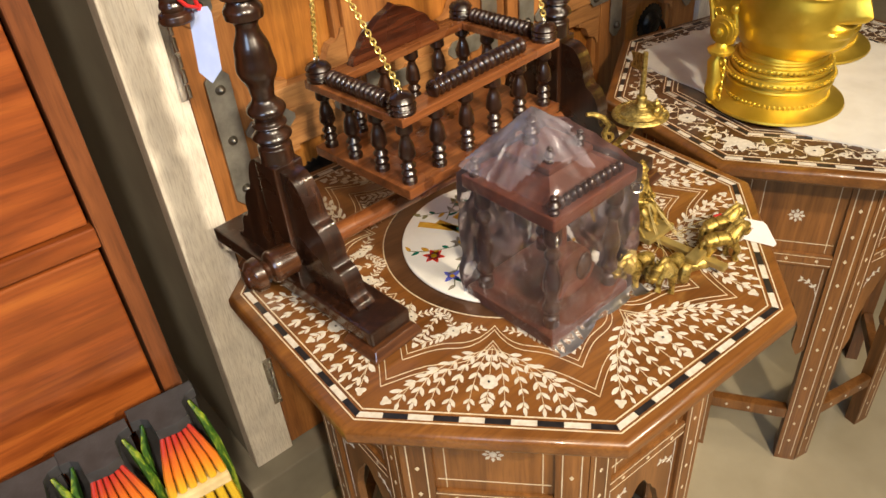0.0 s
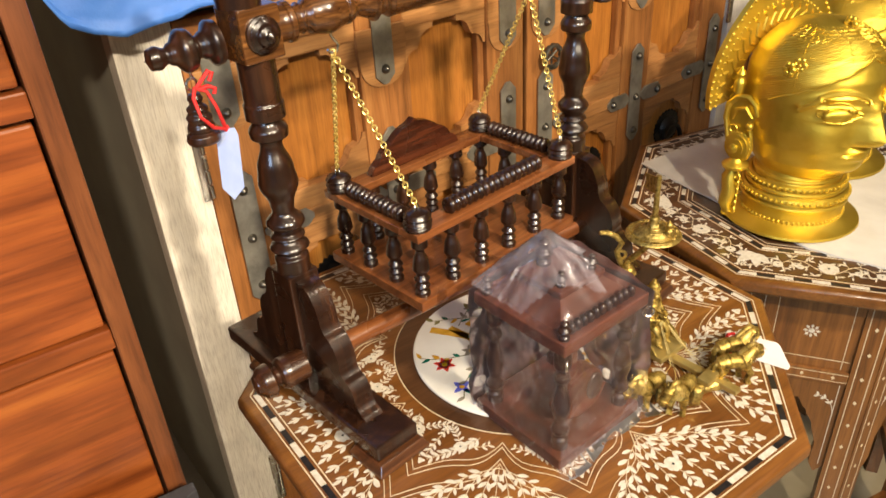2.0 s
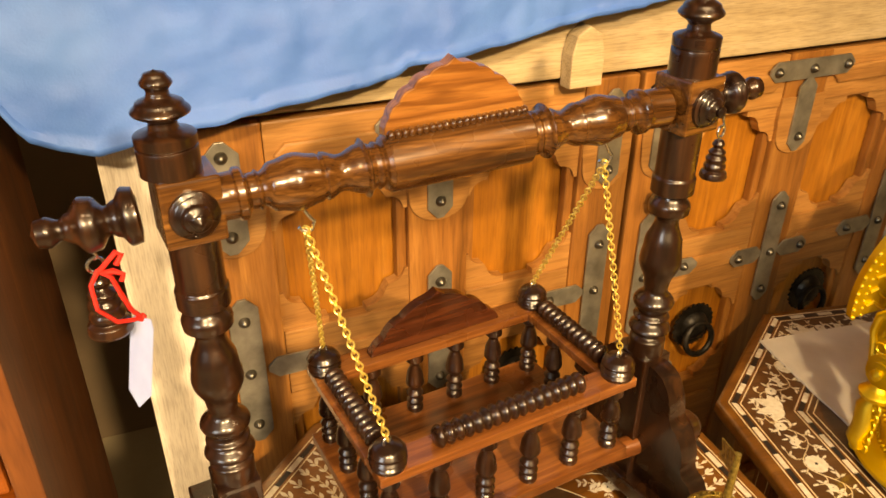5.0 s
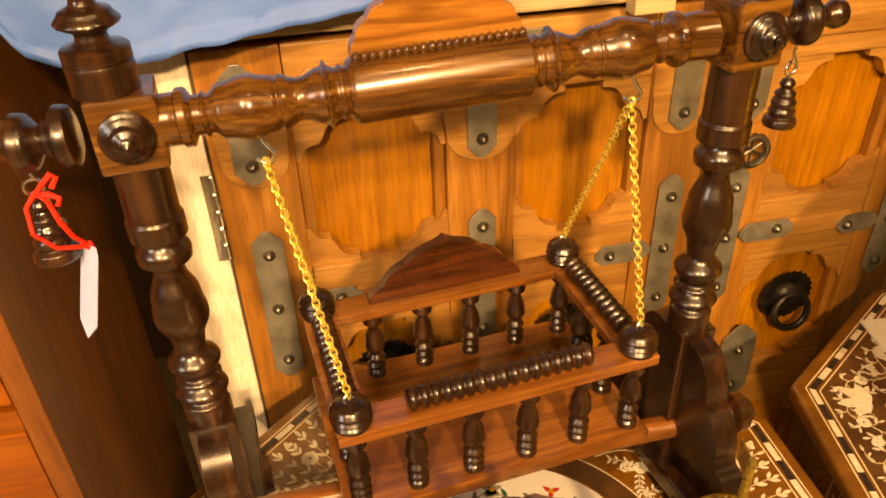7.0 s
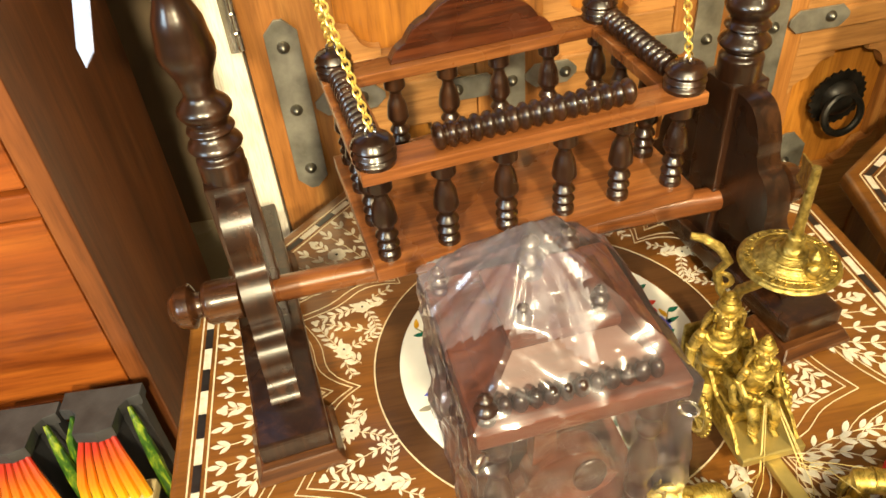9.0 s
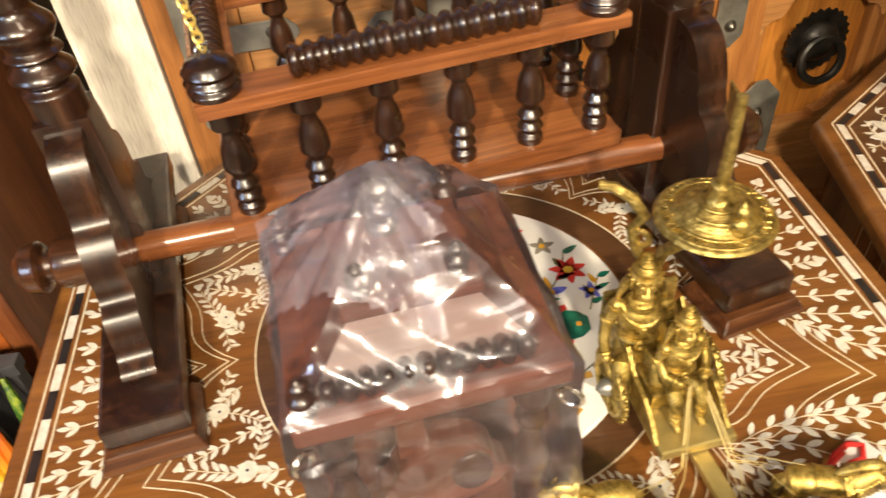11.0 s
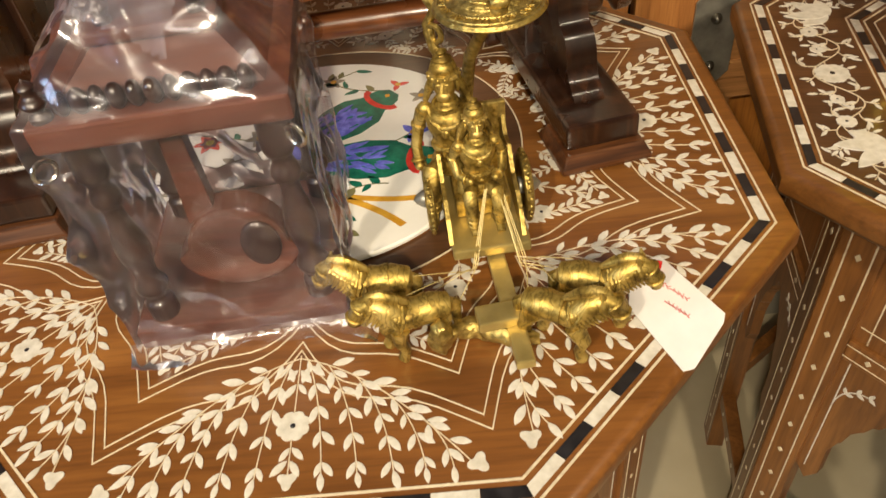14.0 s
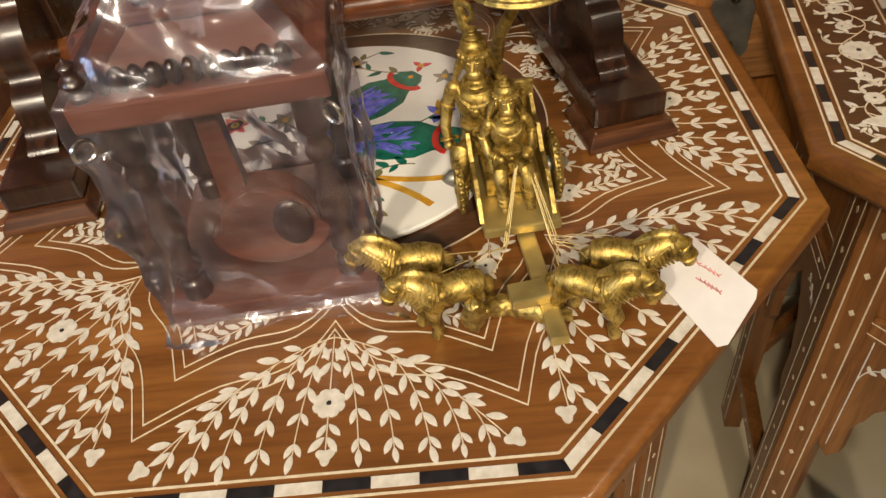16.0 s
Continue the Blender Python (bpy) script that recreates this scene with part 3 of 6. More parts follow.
sm = cloth.modifiers.new("thickness", "SOLIDIFY")
sm.thickness = 0.0015
part("top_box", box(B(), (-0.066, 0.034, ZC + 0.472), (1.75, 0.40, ZC + 0.596), 0.003), M_PALE_X, cup)

# ---------------------------------------------------------------- chest of drawers beside the cupboard
dr = thing("chest_of_drawers", (-0.365, 0.15, FLOOR), "orange-brown teak chest of drawers standing by the cupboard", "chest of drawers")
DZ = -FLOOR
part("frame_side", box(B(), (-0.021, -0.002, 0), (0, 0.30, DZ + 0.72), 0.002), M_DRESSER_FRAME, dr)
part("frame_side", box(B(), (-0.75, -0.002, 0), (-0.729, 0.30, DZ + 0.72), 0.002), M_DRESSER_FRAME, dr)
part("top", box(B(), (-0.77, -0.02, DZ + 0.721), (0.02, 0.31, DZ + 0.75), 0.004), M_DRESSER_FRAME, dr)
part("back", box(B(), (-0.728, 0.28, 0), (-0.022, 0.299, DZ + 0.72)), M_DRESSER_FRAME, dr)
for z in (-0.38, -0.139, 0.101, 0.341, 0.58):
    part("rail", box(B(), (-0.728, -0.001, DZ + z), (-0.0215, 0.02, DZ + z + 0.023), 0.002), M_DRESSER, dr)
for z in (-0.357, -0.116, 0.124, 0.364):
    dw = part("drawer", box(B(), (-0.726, 0.003, DZ + z + 0.003), (-0.0245, 0.022, DZ + z + 0.212), 0.003), M_DRESSER, dr, "orange figured drawer front")
    part("knob", lathe(B(), turned([(0.006, 0), (0.006, 0.008), (0.014, 0.014), (0.012, 0.022), (0.0, 0.025)]), 16, pose(-0.375, 0.003, DZ + z + 0.1, 90)), M_IRON, dw, "", True)

# ---------------------------------------------------------------- painted wooden stands in front of the drawers
def painted_stand(at, turn):
    t = thing("painted_stand", at, "painted wooden stand with black top, red-yellow rays, green leaves", "painted stand", "painted stands", turn)
    top = [(-0.036, 0.0), (0.036, 0.0), (0.036, -0.014), (0.025, -0.018), (0.019, -0.026), (0.018, -0.048), (0.004, -0.053), (-0.017, -0.050), (-0.019, -0.028), (-0.026, -0.022), (-0.036, -0.021)]
    part("top", prism(B(), top, -0.013, 0.0, None, 0.001), M_P_BLACK, t, "black painted top")
    bm = B()
    box(bm, (-0.034, -0.016, -0.28), (0.034, -0.003, -0.0135))
    prism(bm, [(-0.012, -0.012), (0.012, -0.012), (0.012, -0.040), (-0.012, -0.040)], -0.28, -0.0135)
    part("body", bm, M_P_BLACK, t)
    for k in range(6):
        u = (k - 2.5) / 2.5
        bm = B()
        tube(bm, [(u * 0.013, -0.046, -0.010), (u * 0.019, -0.056, -0.030), (u * 0.025, -0.064, -0.055), (u * 0.028, -0.068, -0.080)], 0.004, 8, [0.0022, 0.0034, 0.0046, 0.0049])
        part("ray", bm, M_P_FIRE, t, "painted red and yellow ray", True)
        bm = B()
        tube(bm, [(u * 0.028, -0.069, -0.096), (u * 0.032, -0.072, -0.14), (u * 0.036, -0.075, -0.28)], 0.0050, 8)
        part("ray", bm, M_P_FIRE, t, "painted red and yellow ray", True)
    part("band", box(B(), (-0.033, -0.076, -0.096), (0.033, -0.050, -0.081), 0.003), M_P_CREAM, t, "cream painted band")
    for sx in (-1, 1):
        bm = B()
        pts = [(sx * 0.027, -0.022, -0.008), (sx * 0.032, -0.032, -0.03), (sx * 0.036, -0.042, -0.065), (sx * 0.038, -0.046, -0.11), (sx * 0.037, -0.046, -0.20)]
        tube(bm, pts, 0.008, 10, [0.002, 0.0042, 0.0054, 0.0054, 0.003])
        for v in bm.verts:
            v.co += 0.0034 * noise.noise_vector(v.co * 190)
        part("leaf", bm, M_P_GREEN, t, "green painted leaf", True)
    return t


shelf = part("display_shelf", box(B(), (-0.80, -0.12, -0.39), (-0.345, 0.146, -0.36), 0.003), M_DRESSER_FRAME, None)
for x in (-0.78, -0.365):
    for y in (-0.10, 0.126):
        part("leg", box(B(), (x - 0.015, y - 0.015, FLOOR), (x + 0.015, y + 0.015, -0.3905)), M_DRESSER_FRAME, shelf)
tagged(shelf, "low dark wooden stand for painted pieces", "shelf")
painted_stand((-0.398, 0.121, -0.0795), -3)
painted_stand((-0.473, 0.115, -0.0795), -2)
painted_stand((-0.545, 0.113, -0.0795), -2)

# ---------------------------------------------------------------- inlaid octagonal tables
TOP_LINE = 0.280          # from the middle to the outer inlay line
T8 = math.tan(math.pi / 8)
C8 = math.cos(math.pi / 8)


def octagon(ap):
    return [(ap / C8 * math.cos(math.pi / 8 + k * math.pi / 4), ap / C8 * math.sin(math.pi / 8 + k * math.pi / 4)) for k in range(8)]


def ribbon(bm, pts, w, z0, z1, m=None, closed=False):
    """A flat strip of width w along a line."""
    m = m or Matrix()
    pts = [Vector((*p[:2], 0)) for p in pts]
    n = len(pts)
    L, R = [], []
    for i, p in enumerate(pts):
        a = pts[(i - 1) % n] if closed or i > 0 else p
        b = pts[(i + 1) % n] if closed or i < n - 1 else p
        d = (b - a).normalized()
        if (i > 0 or closed) and (i < n - 1 or closed):
            d1, d2 = (p - a).normalized(), (b - p).normalized()
            k = 1 / max(0.35, math.sqrt(max(0.0, (1 + d1.dot(d2)) / 2)))
        else:
            k = 1
        nn = Vector((-d.y, d.x, 0)) * w / 2 * k
        L.append(p + nn)
        R.append(p - nn)
    tv = [(bm.verts.new(m @ Vector((l.x, l.y, z1))), bm.verts.new(m @ Vector((r.x, r.y, z1)))) for l, r in zip(L, R)]
    bv = [(bm.verts.new(m @ Vector((l.x, l.y, z0))), bm.verts.new(m @ Vector((r.x, r.y, z0)))) for l, r in zip(L, R)]
    for i in range(n if closed else n - 1):
        j = (i + 1) % n
        bm.faces.new((tv[i][1], tv[j][1], tv[j][0], tv[i][0]))
        bm.faces.new((tv[i][0], tv[j][0], bv[j][0], bv[i][0]))
        bm.faces.new((bv[i][1], bv[j][1], tv[j][1], tv[i][1]))
    return bm


def lens(l, w, n=6, tip=0.85, stalk=0.0):
    """Outline of a leaf from its stalk at the origin along +x."""
    up, dn = [], []
    for i in range(1, n):
        u = i / n
        h = w / 2 * math.sin(math.pi * u ** tip) ** 0.8
        up.append((stalk + l * u, h))
        dn.append((stalk + l * u, -h))
    return [(stalk, 0)] + dn + [(stalk + l, 0)] + up[::-1]


IN0, IN1 = -0.0003, 0.00045


def leaf_mesh(name, l, w, material):
    bm = B()
    prism(bm, lens(l, w, 6, 1.0, 0.0012), IN0, IN1)
    me = bpy.data.meshes.new(name)
    bm.to_mesh(me)
    bm.free()
    me.materials.append(material)
    return me


def flower_pts(r, petals=8, dent=0.13):
    n = petals * 6
    return [(r * (1 - dent + dent * abs(math.sin(petals * math.pi * i / n)) ** 0.6) * math.cos(2 * math.pi * i / n), r * (1 - dent + dent * abs(math.sin(petals * math.pi * i / n)) ** 0.6) * math.sin(2 * math.pi * i / n)) for i in range(n)]


def bud_pts(r):
    """A rounded three-lobed bud."""
    out = []
    for i in range(24):
        a = 2 * math.pi * i / 24
        q = r * (0.74 + 0.20 * math.cos(3 * a))
        out.append((q * math.cos(a), q * math.sin(a)))
    return out


def bez(a, b, c, n=10):
    return [((1 - t) ** 2 * a[0] + 2 * t * (1 - t) * b[0] + t * t * c[0], (1 - t) ** 2 * a[1] + 2 * t * (1 - t) * b[1] + t * t * c[1]) for t in [i / n for i in range(n + 1)]]


def along(pts, u):
    f = u * (len(pts) - 1)
    i = min(int(f), len(pts) - 2)
    v = f - i
    p = (pts[i][0] + (pts[i + 1][0] - pts[i][0]) * v, pts[i][1] + (pts[i + 1][1] - pts[i][1]) * v)
    return p, math.atan2(pts[i + 1][1] - pts[i][1], pts[i + 1][0] - pts[i][0])


def spray():
    """Leaves (x, y, angle, scale) and stems of one table sector; x runs outwards to the rim, y along it."""
    leaves, stems, buds = [], [], []
    for s in (1, -1):
        main = bez((0.186, 0.0), (0.197, s * 0.040), (0.2585, s * 0.090), 16)
        stems.append(main)
        buds.append((0.2575, s * 0.0915, math.atan2(s * 0.048, 0.05), 0.0062))
        for u, yr, xr in ((0.05, 0.0165, 0.2615), (0.19, 0.034, 0.2620), (0.37, 0.0515, 0.2620), (0.55, 0.067, 0.2610), (0.73, 0.080, 0.2600)):
            p, ang = along(main, u)
            q = (xr, s * yr)
            sub = bez(p, (p[0] + (q[0] - p[0]) * 0.35, p[1] + (q[1] - p[1]) * 0.8), q, 8)
            stems.append(sub)
            n = max(1, round((xr - p[0]) / 0.0135))
            for i in range(n):
                v = (i + 0.35) / n
                c, a = along(sub, v)
                for side in (0.52, -0.52):
                    leaves.append((c[0], c[1], a + side, 1.0 - 0.08 * v))
            c, a = along(sub, 0.93)
            leaves.append((c[0], c[1], a, 0.95))
        for k, u in enumerate((0.20, 0.33, 0.45, 0.56, 0.66, 0.76, 0.87)):
            p, a = along(main, u)
            leaves.append((p[0], p[1], a + s * 0.60, 1.1))
        for u in (0.05, 0.11):
            p, a = along(main, u)
            leaves.append((p[0], p[1], s * 0.35, 0.7))
    stems.append([(0.184, 0), (0.256, 0)])
    buds.append((0.2585, 0, 0, 0.0056))
    for x in (0.193, 0.202, 0.240, 0.247):
        for s in (0.62, -0.62):
            leaves.append((x, 0, s, 0.95))
    return leaves, stems, buds


def inner_spray():
    """The same for the inner fields; x runs out along a corner."""
    leaves, stems, buds = [], [], []
    for s in (1, -1):
        main = bez((0.147, s * 0.036), (0.166, s * 0.030), (0.196, s * 0.004), 10)
        stems.append(main)
        for i in range(10):
            p, a = along(main, 0.06 + 0.095 * i)
            for side in (0.7, -0.7):
                leaves.append((p[0], p[1], a + side, 0.82))
        low = bez((0.166, s * 0.0247), (0.150, s * 0.012), (0.146, s * 0.002), 6)
        stems.append(low)
        for i in range(5):
            p, a = along(low, 0.2 + 0.18 * i)
            for side in (0.8, -0.8):
                leaves.append((p[0], p[1], a + side, 0.62))
        out = bez((0.166, s * 0.0247), (0.158, s * 0.044), (0.149, s * 0.050), 6)
        stems.append(out)
        for i in range(3):
            p, a = along(out, 0.35 + 0.25 * i)
            for side in (0.8, -0.8):
                leaves.append((p[0], p[1], a + side, 0.6))
    stems.append([(0.147, 0.0), (0.192, 0.0)])
    for x in (0.150, 0.157, 0.168, 0.175, 0.182):
        for s in (0.7, -0.7):
            leaves.append((x, 0.0, s, 0.74))
    buds.append((0.2, 0, 0, 0.0042))
    return leaves, stems, buds


LEAF = leaf_mesh("leaf_inlay", 0.0106, 0.0039, M_INLAY)


def ogee_star(rv, rt, n=10):
    pts = []
    for k in range(16):
        for i in range(n):
            u = i / n
            if k % 2:
                u = 1 - u
            g = u + 0.105 * math.sin(2 * math.pi * u)
            a = math.pi / 8 * (k + i / n)
            r = rv + (rt - rv) * g
            pts.append((r * math.cos(a), r * math.sin(a)))
    return pts


def base_of_table(t, scale, hole=True):
    """Eight framed sides with arches, under a table's top."""
    AP = 0.232 * scale
    ZB = FLOOR
    L = AP * T8
    for k in range(8):
        m = pose(0, 0, 0, 0, 0, 45 * k)
        side = part("side_frame", B(), M_LEGWOOD, t)
        side.matrix_local = m
        lw = 0.034 * scale
        for s in (1, -1):
            bm = B()
            y0, y1 = (L - lw, L - 0.0005) if s > 0 else (-L + 0.0005, -L + lw)
            prism(bm, [(AP - 0.020, y0 if s > 0 else y0 + 0.008), (AP - 0.020, y1 - 0.008 if s > 0 else y1), (AP, y1), (AP, y0)], ZB, -0.021)
            leg = part("leg", bm, M_LEGWOOD, side)
            bm = B()
            ym = (y0 + y1) / 2
            for y in (ym - 0.0095, ym + 0.0095):
                box(bm, (AP - 0.0003, y - 0.0006, ZB + 0.01), (AP + 0.0004, y + 0.0006, -0.022))
            for i in range(13):
                z = -0.045 - i * 0.043
                prism(bm, [(-0.0026, 0), (0, -0.0037), (0.0026, 0), (0, 0.0037)], -0.0003, 0.0005, pose(AP, ym, z, 90, 0, 90))
            part("leg_inlay", bm, M_LINE, side, "bone line and diamond inlay")
        yi = L - lw
        part("panel", box(B(), (AP - 0.016, -yi, -0.167), (AP - 0.005, yi, -0.021)), M_LEGWOOD, side)
        bm = B()
        for y in (-yi + 0.012, yi - 0.012):
            box(bm, (AP - 0.0053, y - 0.0005, -0.166), (AP - 0.0046, y + 0.0005, -0.024))
        box(bm, (AP - 0.0053, -yi + 0.003, -0.1525), (AP - 0.0046, yi - 0.003, -0.1515))
        part("panel_inlay", bm, M_LINE, side)
        bm = B()
        for i in range(8):
            a = math.pi / 4 * i
            prism(bm, [(-0.0022, 0), (0, -0.0034), (0.0022, 0), (0, 0.0034)], -0.0004, 0.0006, pose(AP - 0.005, 0, -0.107, 90, 0, 90) @ pose(0.0078 * math.cos(a), 0.0078 * math.sin(a), 0, 0, 0, math.degrees(a) + 90))
        prism(bm, flower_pts(0.0042, 8, 0.3), -0.0004, 0.0006, pose(AP - 0.005, 0, -0.107, 90, 0, 90))
        part("flower_inlay", bm, M_INLAY, side, "small bone flower")
        part("rail", box(B(), (AP - 0.019, -yi, -0.190), (AP - 0.001, yi, -0.1675), 0.0015), M_LEGWOOD, side)
        bm = B()
        for z in (-0.1725, -0.1855):
            box(bm, (AP - 0.0014, -yi, z - 0.0004), (AP - 0.0006, yi, z + 0.0004))
        for y in (-0.04, 0, 0.04):
            prism(bm, [(-0.0026, 0), (0, -0.0032), (0.0026, 0), (0, 0.0032)], -0.0004, 0.0005, pose(AP - 0.001, y, -0.179, 90, 0, 90))
        part("rail_inlay", bm, M_LINE, side)
        # scalloped arch
        bm = B()
        arch = [(-yi, -0.1415), (-yi, -0.305)]
        arch += [(-yi + 0.011, -0.318), (-yi + 0.020, -0.300), (-yi + 0.019, -0.262), (-yi + 0.024, -0.243)]
        for i in range(9):
            u = i / 8
            y = -yi + 0.026 + (yi - 0.026) * u
            arch.append((y, -0.240 + 0.062 * u ** 0.75 + 0.006 * abs(math.sin(3 * math.pi * u))))
        arch += [(-y, z) for y, z in arch[::-1]]
        out, seen = [], set()
        for p in arch:
            q = (round(p[0], 5), round(p[1], 5))
            if q not in seen:
                seen.add(q)
                out.append(p)
        prism(bm, [(y, z - 0.049) for y, z in out], -0.015, -0.005, pose(AP, 0, 0, 90, 0, 90))
        part("arch", bm, M_LEGWOOD, side)
        for s in (1, -1):
            bm = B()
            ribbon(bm, [(s * (yi - 0.007), -0.145), (s * (yi - 0.007), -0.30)], 0.001, -0.0004, 0.0005, pose(AP - 0.005, 0, -0.049, 90, 0, 90))
            cv = bez((s * (yi - 0.007), -0.2), (s * (yi - 0.009), -0.172), (s * (yi - 0.030), -0.168), 8)
            ribbon(bm, cv, 0.001, -0.0004, 0.0005, pose(AP - 0.005, 0, -0.049, 90, 0, 90))
            for u in (0.45, 0.75, 1.0):
                p, a = along(cv, u)
                for g in (0.8, -0.8):
                    prism(bm, lens(0.007, 0.0034), -0.0004, 0.0006, pose(AP - 0.005, 0, -0.049, 90, 0, 90) @ pose(p[0], p[1], 0, 0, 0, math.degrees(a + g)))
            part("arch_inlay", bm, M_INLAY, side, "bone sprig inlay")
        part("stretcher", box(B(), (AP - 0.017, -yi, ZB + 0.10), (AP - 0.001, yi, ZB + 0.122), 0.0015), M_LEGWOOD, side)
        for y in (-0.035, 0, 0.035):
            bm = B()
            prism(bm, [(-0.0026, 0), (0, -0.0032), (0.0026, 0), (0, 0.0032)], -0.0004, 0.0005, pose(AP - 0.001, y, ZB + 0.111, 90, 0, 90))
            part("stretcher_inlay", bm, M_INLAY, side)
    bm = B()
    box(bm, (AP - 0.0005, L - 0.018, -0.052), (AP + 0.0012, L - 0.010, -0.026))
    hl = part("latch", bm, M_STEEL, t, "small steel latch plate")
    hl.matrix_local = pose(0, 0, 0, 0, 0, -135)


def table_top(t, ap):
    """The moulded octagonal board."""
    bm = B()
    prism(bm, octagon(ap), -0.020, 0.0)
    edges = [e for f in bm.faces if abs(f.normal.z) > 0.9 for e in f.edges]
    bmesh.ops.bevel(bm, geom=list(set(edges)), offset=0.006, segments=4, profile=0.5, affect="EDGES")
    ob = part("tabletop", bm, M_TABLE, t, "polished brown sheesham top", True)
    return ob


def border(t, ap, width, n):
    """Bone lines and alternating bone and ebony blocks round the rim."""
    bm = B()
    ribbon(bm, octagon(ap), 0.0013, IN0, IN1, None, True)
    ribbon(bm, octagon(ap - width), 0.0013, IN0, IN1, None, True)
    part("border_line", bm, M_LINE, t, "thin bone line")
    mid, hw = ap - width * 0.47, width * 0.24
    side = 2 * mid * T8
    l = side / (2 * n)
    for k in range(8):
        for i in range(2 * n):
            y = -side / 2 + l * (i + 0.5)
            white = i % 2 == 0
            nm = "bone_block" if white else "ebony_block"
            e0, e1 = y - l / 2 + 0.0001, y + l / 2 - 0.0001
            bm = B()
            pts = [(mid - hw, e0), (mid + hw, e0), (mid + hw, e1), (mid - hw, e1)]
            if i == 0:
                pts = [(mid - hw, -(mid - hw) * T8), (mid + hw, -(mid + hw) * T8), (mid + hw, e1), (mid - hw, e1)]
            if i == 2 * n - 1:
                pts = [(mid - hw, e0), (mid + hw, e0), (mid + hw, (mid + hw) * T8), (mid - hw, (mid - hw) * T8)]
            key = (nm, round(ap, 4), min(i, 2) if i < 2 else (99 if i == 2 * n - 1 else (3 if white else 4)))
            if key in BLOCKS and key[2] in (3, 4):
                me, y_ref = BLOCKS[key]
                bm.free()
                share(nm, me, t, pose(0, 0, 0, 0, 0, 45 * k) @ pose(0, y - y_ref, 0))
                continue
            prism(bm, pts, IN0, IN1)
            ob = part(nm, bm, M_INLAY if white else M_EBONY, t)
            ob.matrix_local = pose(0, 0, 0, 0, 0, 45 * k)
            BLOCKS[key] = (ob.data, y)


BLOCKS = {}
table = thing("octagonal_table", (0, 0, 0), "octagonal brown wooden table with white floral bone inlay", "table", "inlaid octagonal tables")
tb = table_top(table, 0.2935)
inlay = table
part("ring_line", ribbon(B(), [(0.141 * math.cos(2 * math.pi * i / 120), 0.141 * math.sin(2 * math.pi * i / 120)) for i in range(120)], 0.0011, IN0, IN1, None, True), M_LINE, table, "thin bone circle")
base_of_table(table, 1.0)
border(inlay, TOP_LINE, 0.0125, 5)
for rv, rt in ((0.1745, 0.2505), (0.1805, 0.2600), (0.1590, 0.2220), (0.1530, 0.2130)):
    part("star_line", ribbon(B(), ogee_star(rv, rt), 0.0007, IN0, IN1, None, True), M_LINE, inlay, "thin bone star outline")
disc = part("dark_ring", ribbon(B(), [(0.1295 * math.cos(2 * math.pi * i / 120), 0.1295 * math.sin(2 * math.pi * i / 120)) for i in range(120)], 0.0225, -0.0006, 0.00012, None, True), M_TABLE_DARK, inlay, "dark polished ring")

L_OUT, S_OUT, B_OUT = spray()
L_IN, S_IN, B_IN = inner_spray()
rest, stems = B(), B()
for k in range(8):
    near = k in (6, 7)                      # the two sides that the shopper stands at
    for turn, (ls, ss, bs) in ((45 * k, (L_OUT, S_OUT, B_OUT)), (45 * k + 22.5, (L_IN, S_IN, B_IN))):
        m = pose(0, 0, 0, 0, 0, turn)
        for x, y, a, sc in ls:
            j = m @ pose(x, y, 0, 0, 0, math.degrees(a) + random.uniform(-10, 10)) @ Matrix.Scale(sc * random.uniform(0.82, 1.12), 4)
            j[2][3] = random.uniform(0, 0.00012)
            if near and turn == 45 * k:
                share("leaf", LEAF, inlay, j)
            else:
                prism(rest, lens(0.0106, 0.0039, 6, 1.0, 0.0010), IN0, IN1, j)
        for s in ss:
            ribbon(stems, s, 0.0006, IN0, IN1 - random.uniform(0.00006, 0.00020), m)
        for x, y, a, r in bs:
            bm = B()
            prism(bm, bud_pts(r), IN0, IN1, pose(x, y, 0, 0, 0, math.degrees(a)))
            part("bud", bm, M_INLAY, inlay).matrix_local = m
    fl = [(0.2285, 0.0, 0.0088, 45 * k), (0.166, 0.0247, 0.0066, 45 * k + 22.5), (0.166, -0.0247, 0.0066, 45 * k + 22.5)]
    for x, y, r, turn in fl:
        f = part("flower", prism(B(), flower_pts(r), IN0, IN1 + 0.0001, pose(x, y, 0)), M_INLAY, inlay)
        f.matrix_local = pose(0, 0, 0, 0, 0, turn)
        part("flower_eye", prism(B(), flower_pts(r * 0.16, 4, 0.1), IN0, IN1 + 0.0003, pose(x, y, 0)), M_EBONY, f)
tagged(part("leaf_field", rest, M_INLAY, inlay, "fine bone leaves"), kind="stuff")
tagged(part("stem_field", stems, M_LINE, inlay, "thin bone stems"), kind="stuff")

# ---------------------------------------------------------------- second table
T2 = (0.598, -0.005)
AP2 = 0.268
table2 = thing("octagonal_table", (*T2, 0), "octagonal wooden table with dense scrolling bone inlay border", "table", "inlaid octagonal tables", turn=-10)
tb = table_top(table2, AP2 + 0.0135)
base_of_table(table2, 0.955)
inlay2 = table2
part("inner_line", ribbon(B(), octagon(AP2 - 0.0885), 0.0011, IN0, IN1, None, True), M_LINE, table2)
border(inlay2, AP2, 0.0125, 5)
border(inlay2, AP2 - 0.069, 0.0125, 4)
part("dark_field", ribbon(B(), octagon(AP2 - 0.0405), 0.053, -0.0006, 0.00012, None, True), M_TABLE_DARK, inlay2, "dark polished band")
part("inner_field", prism(B(), octagon(AP2 - 0.083), -0.0008, 0.00012), M_TABLE_DARK, inlay2)
rest, stems = B(), B()
rng = random.Random(5)
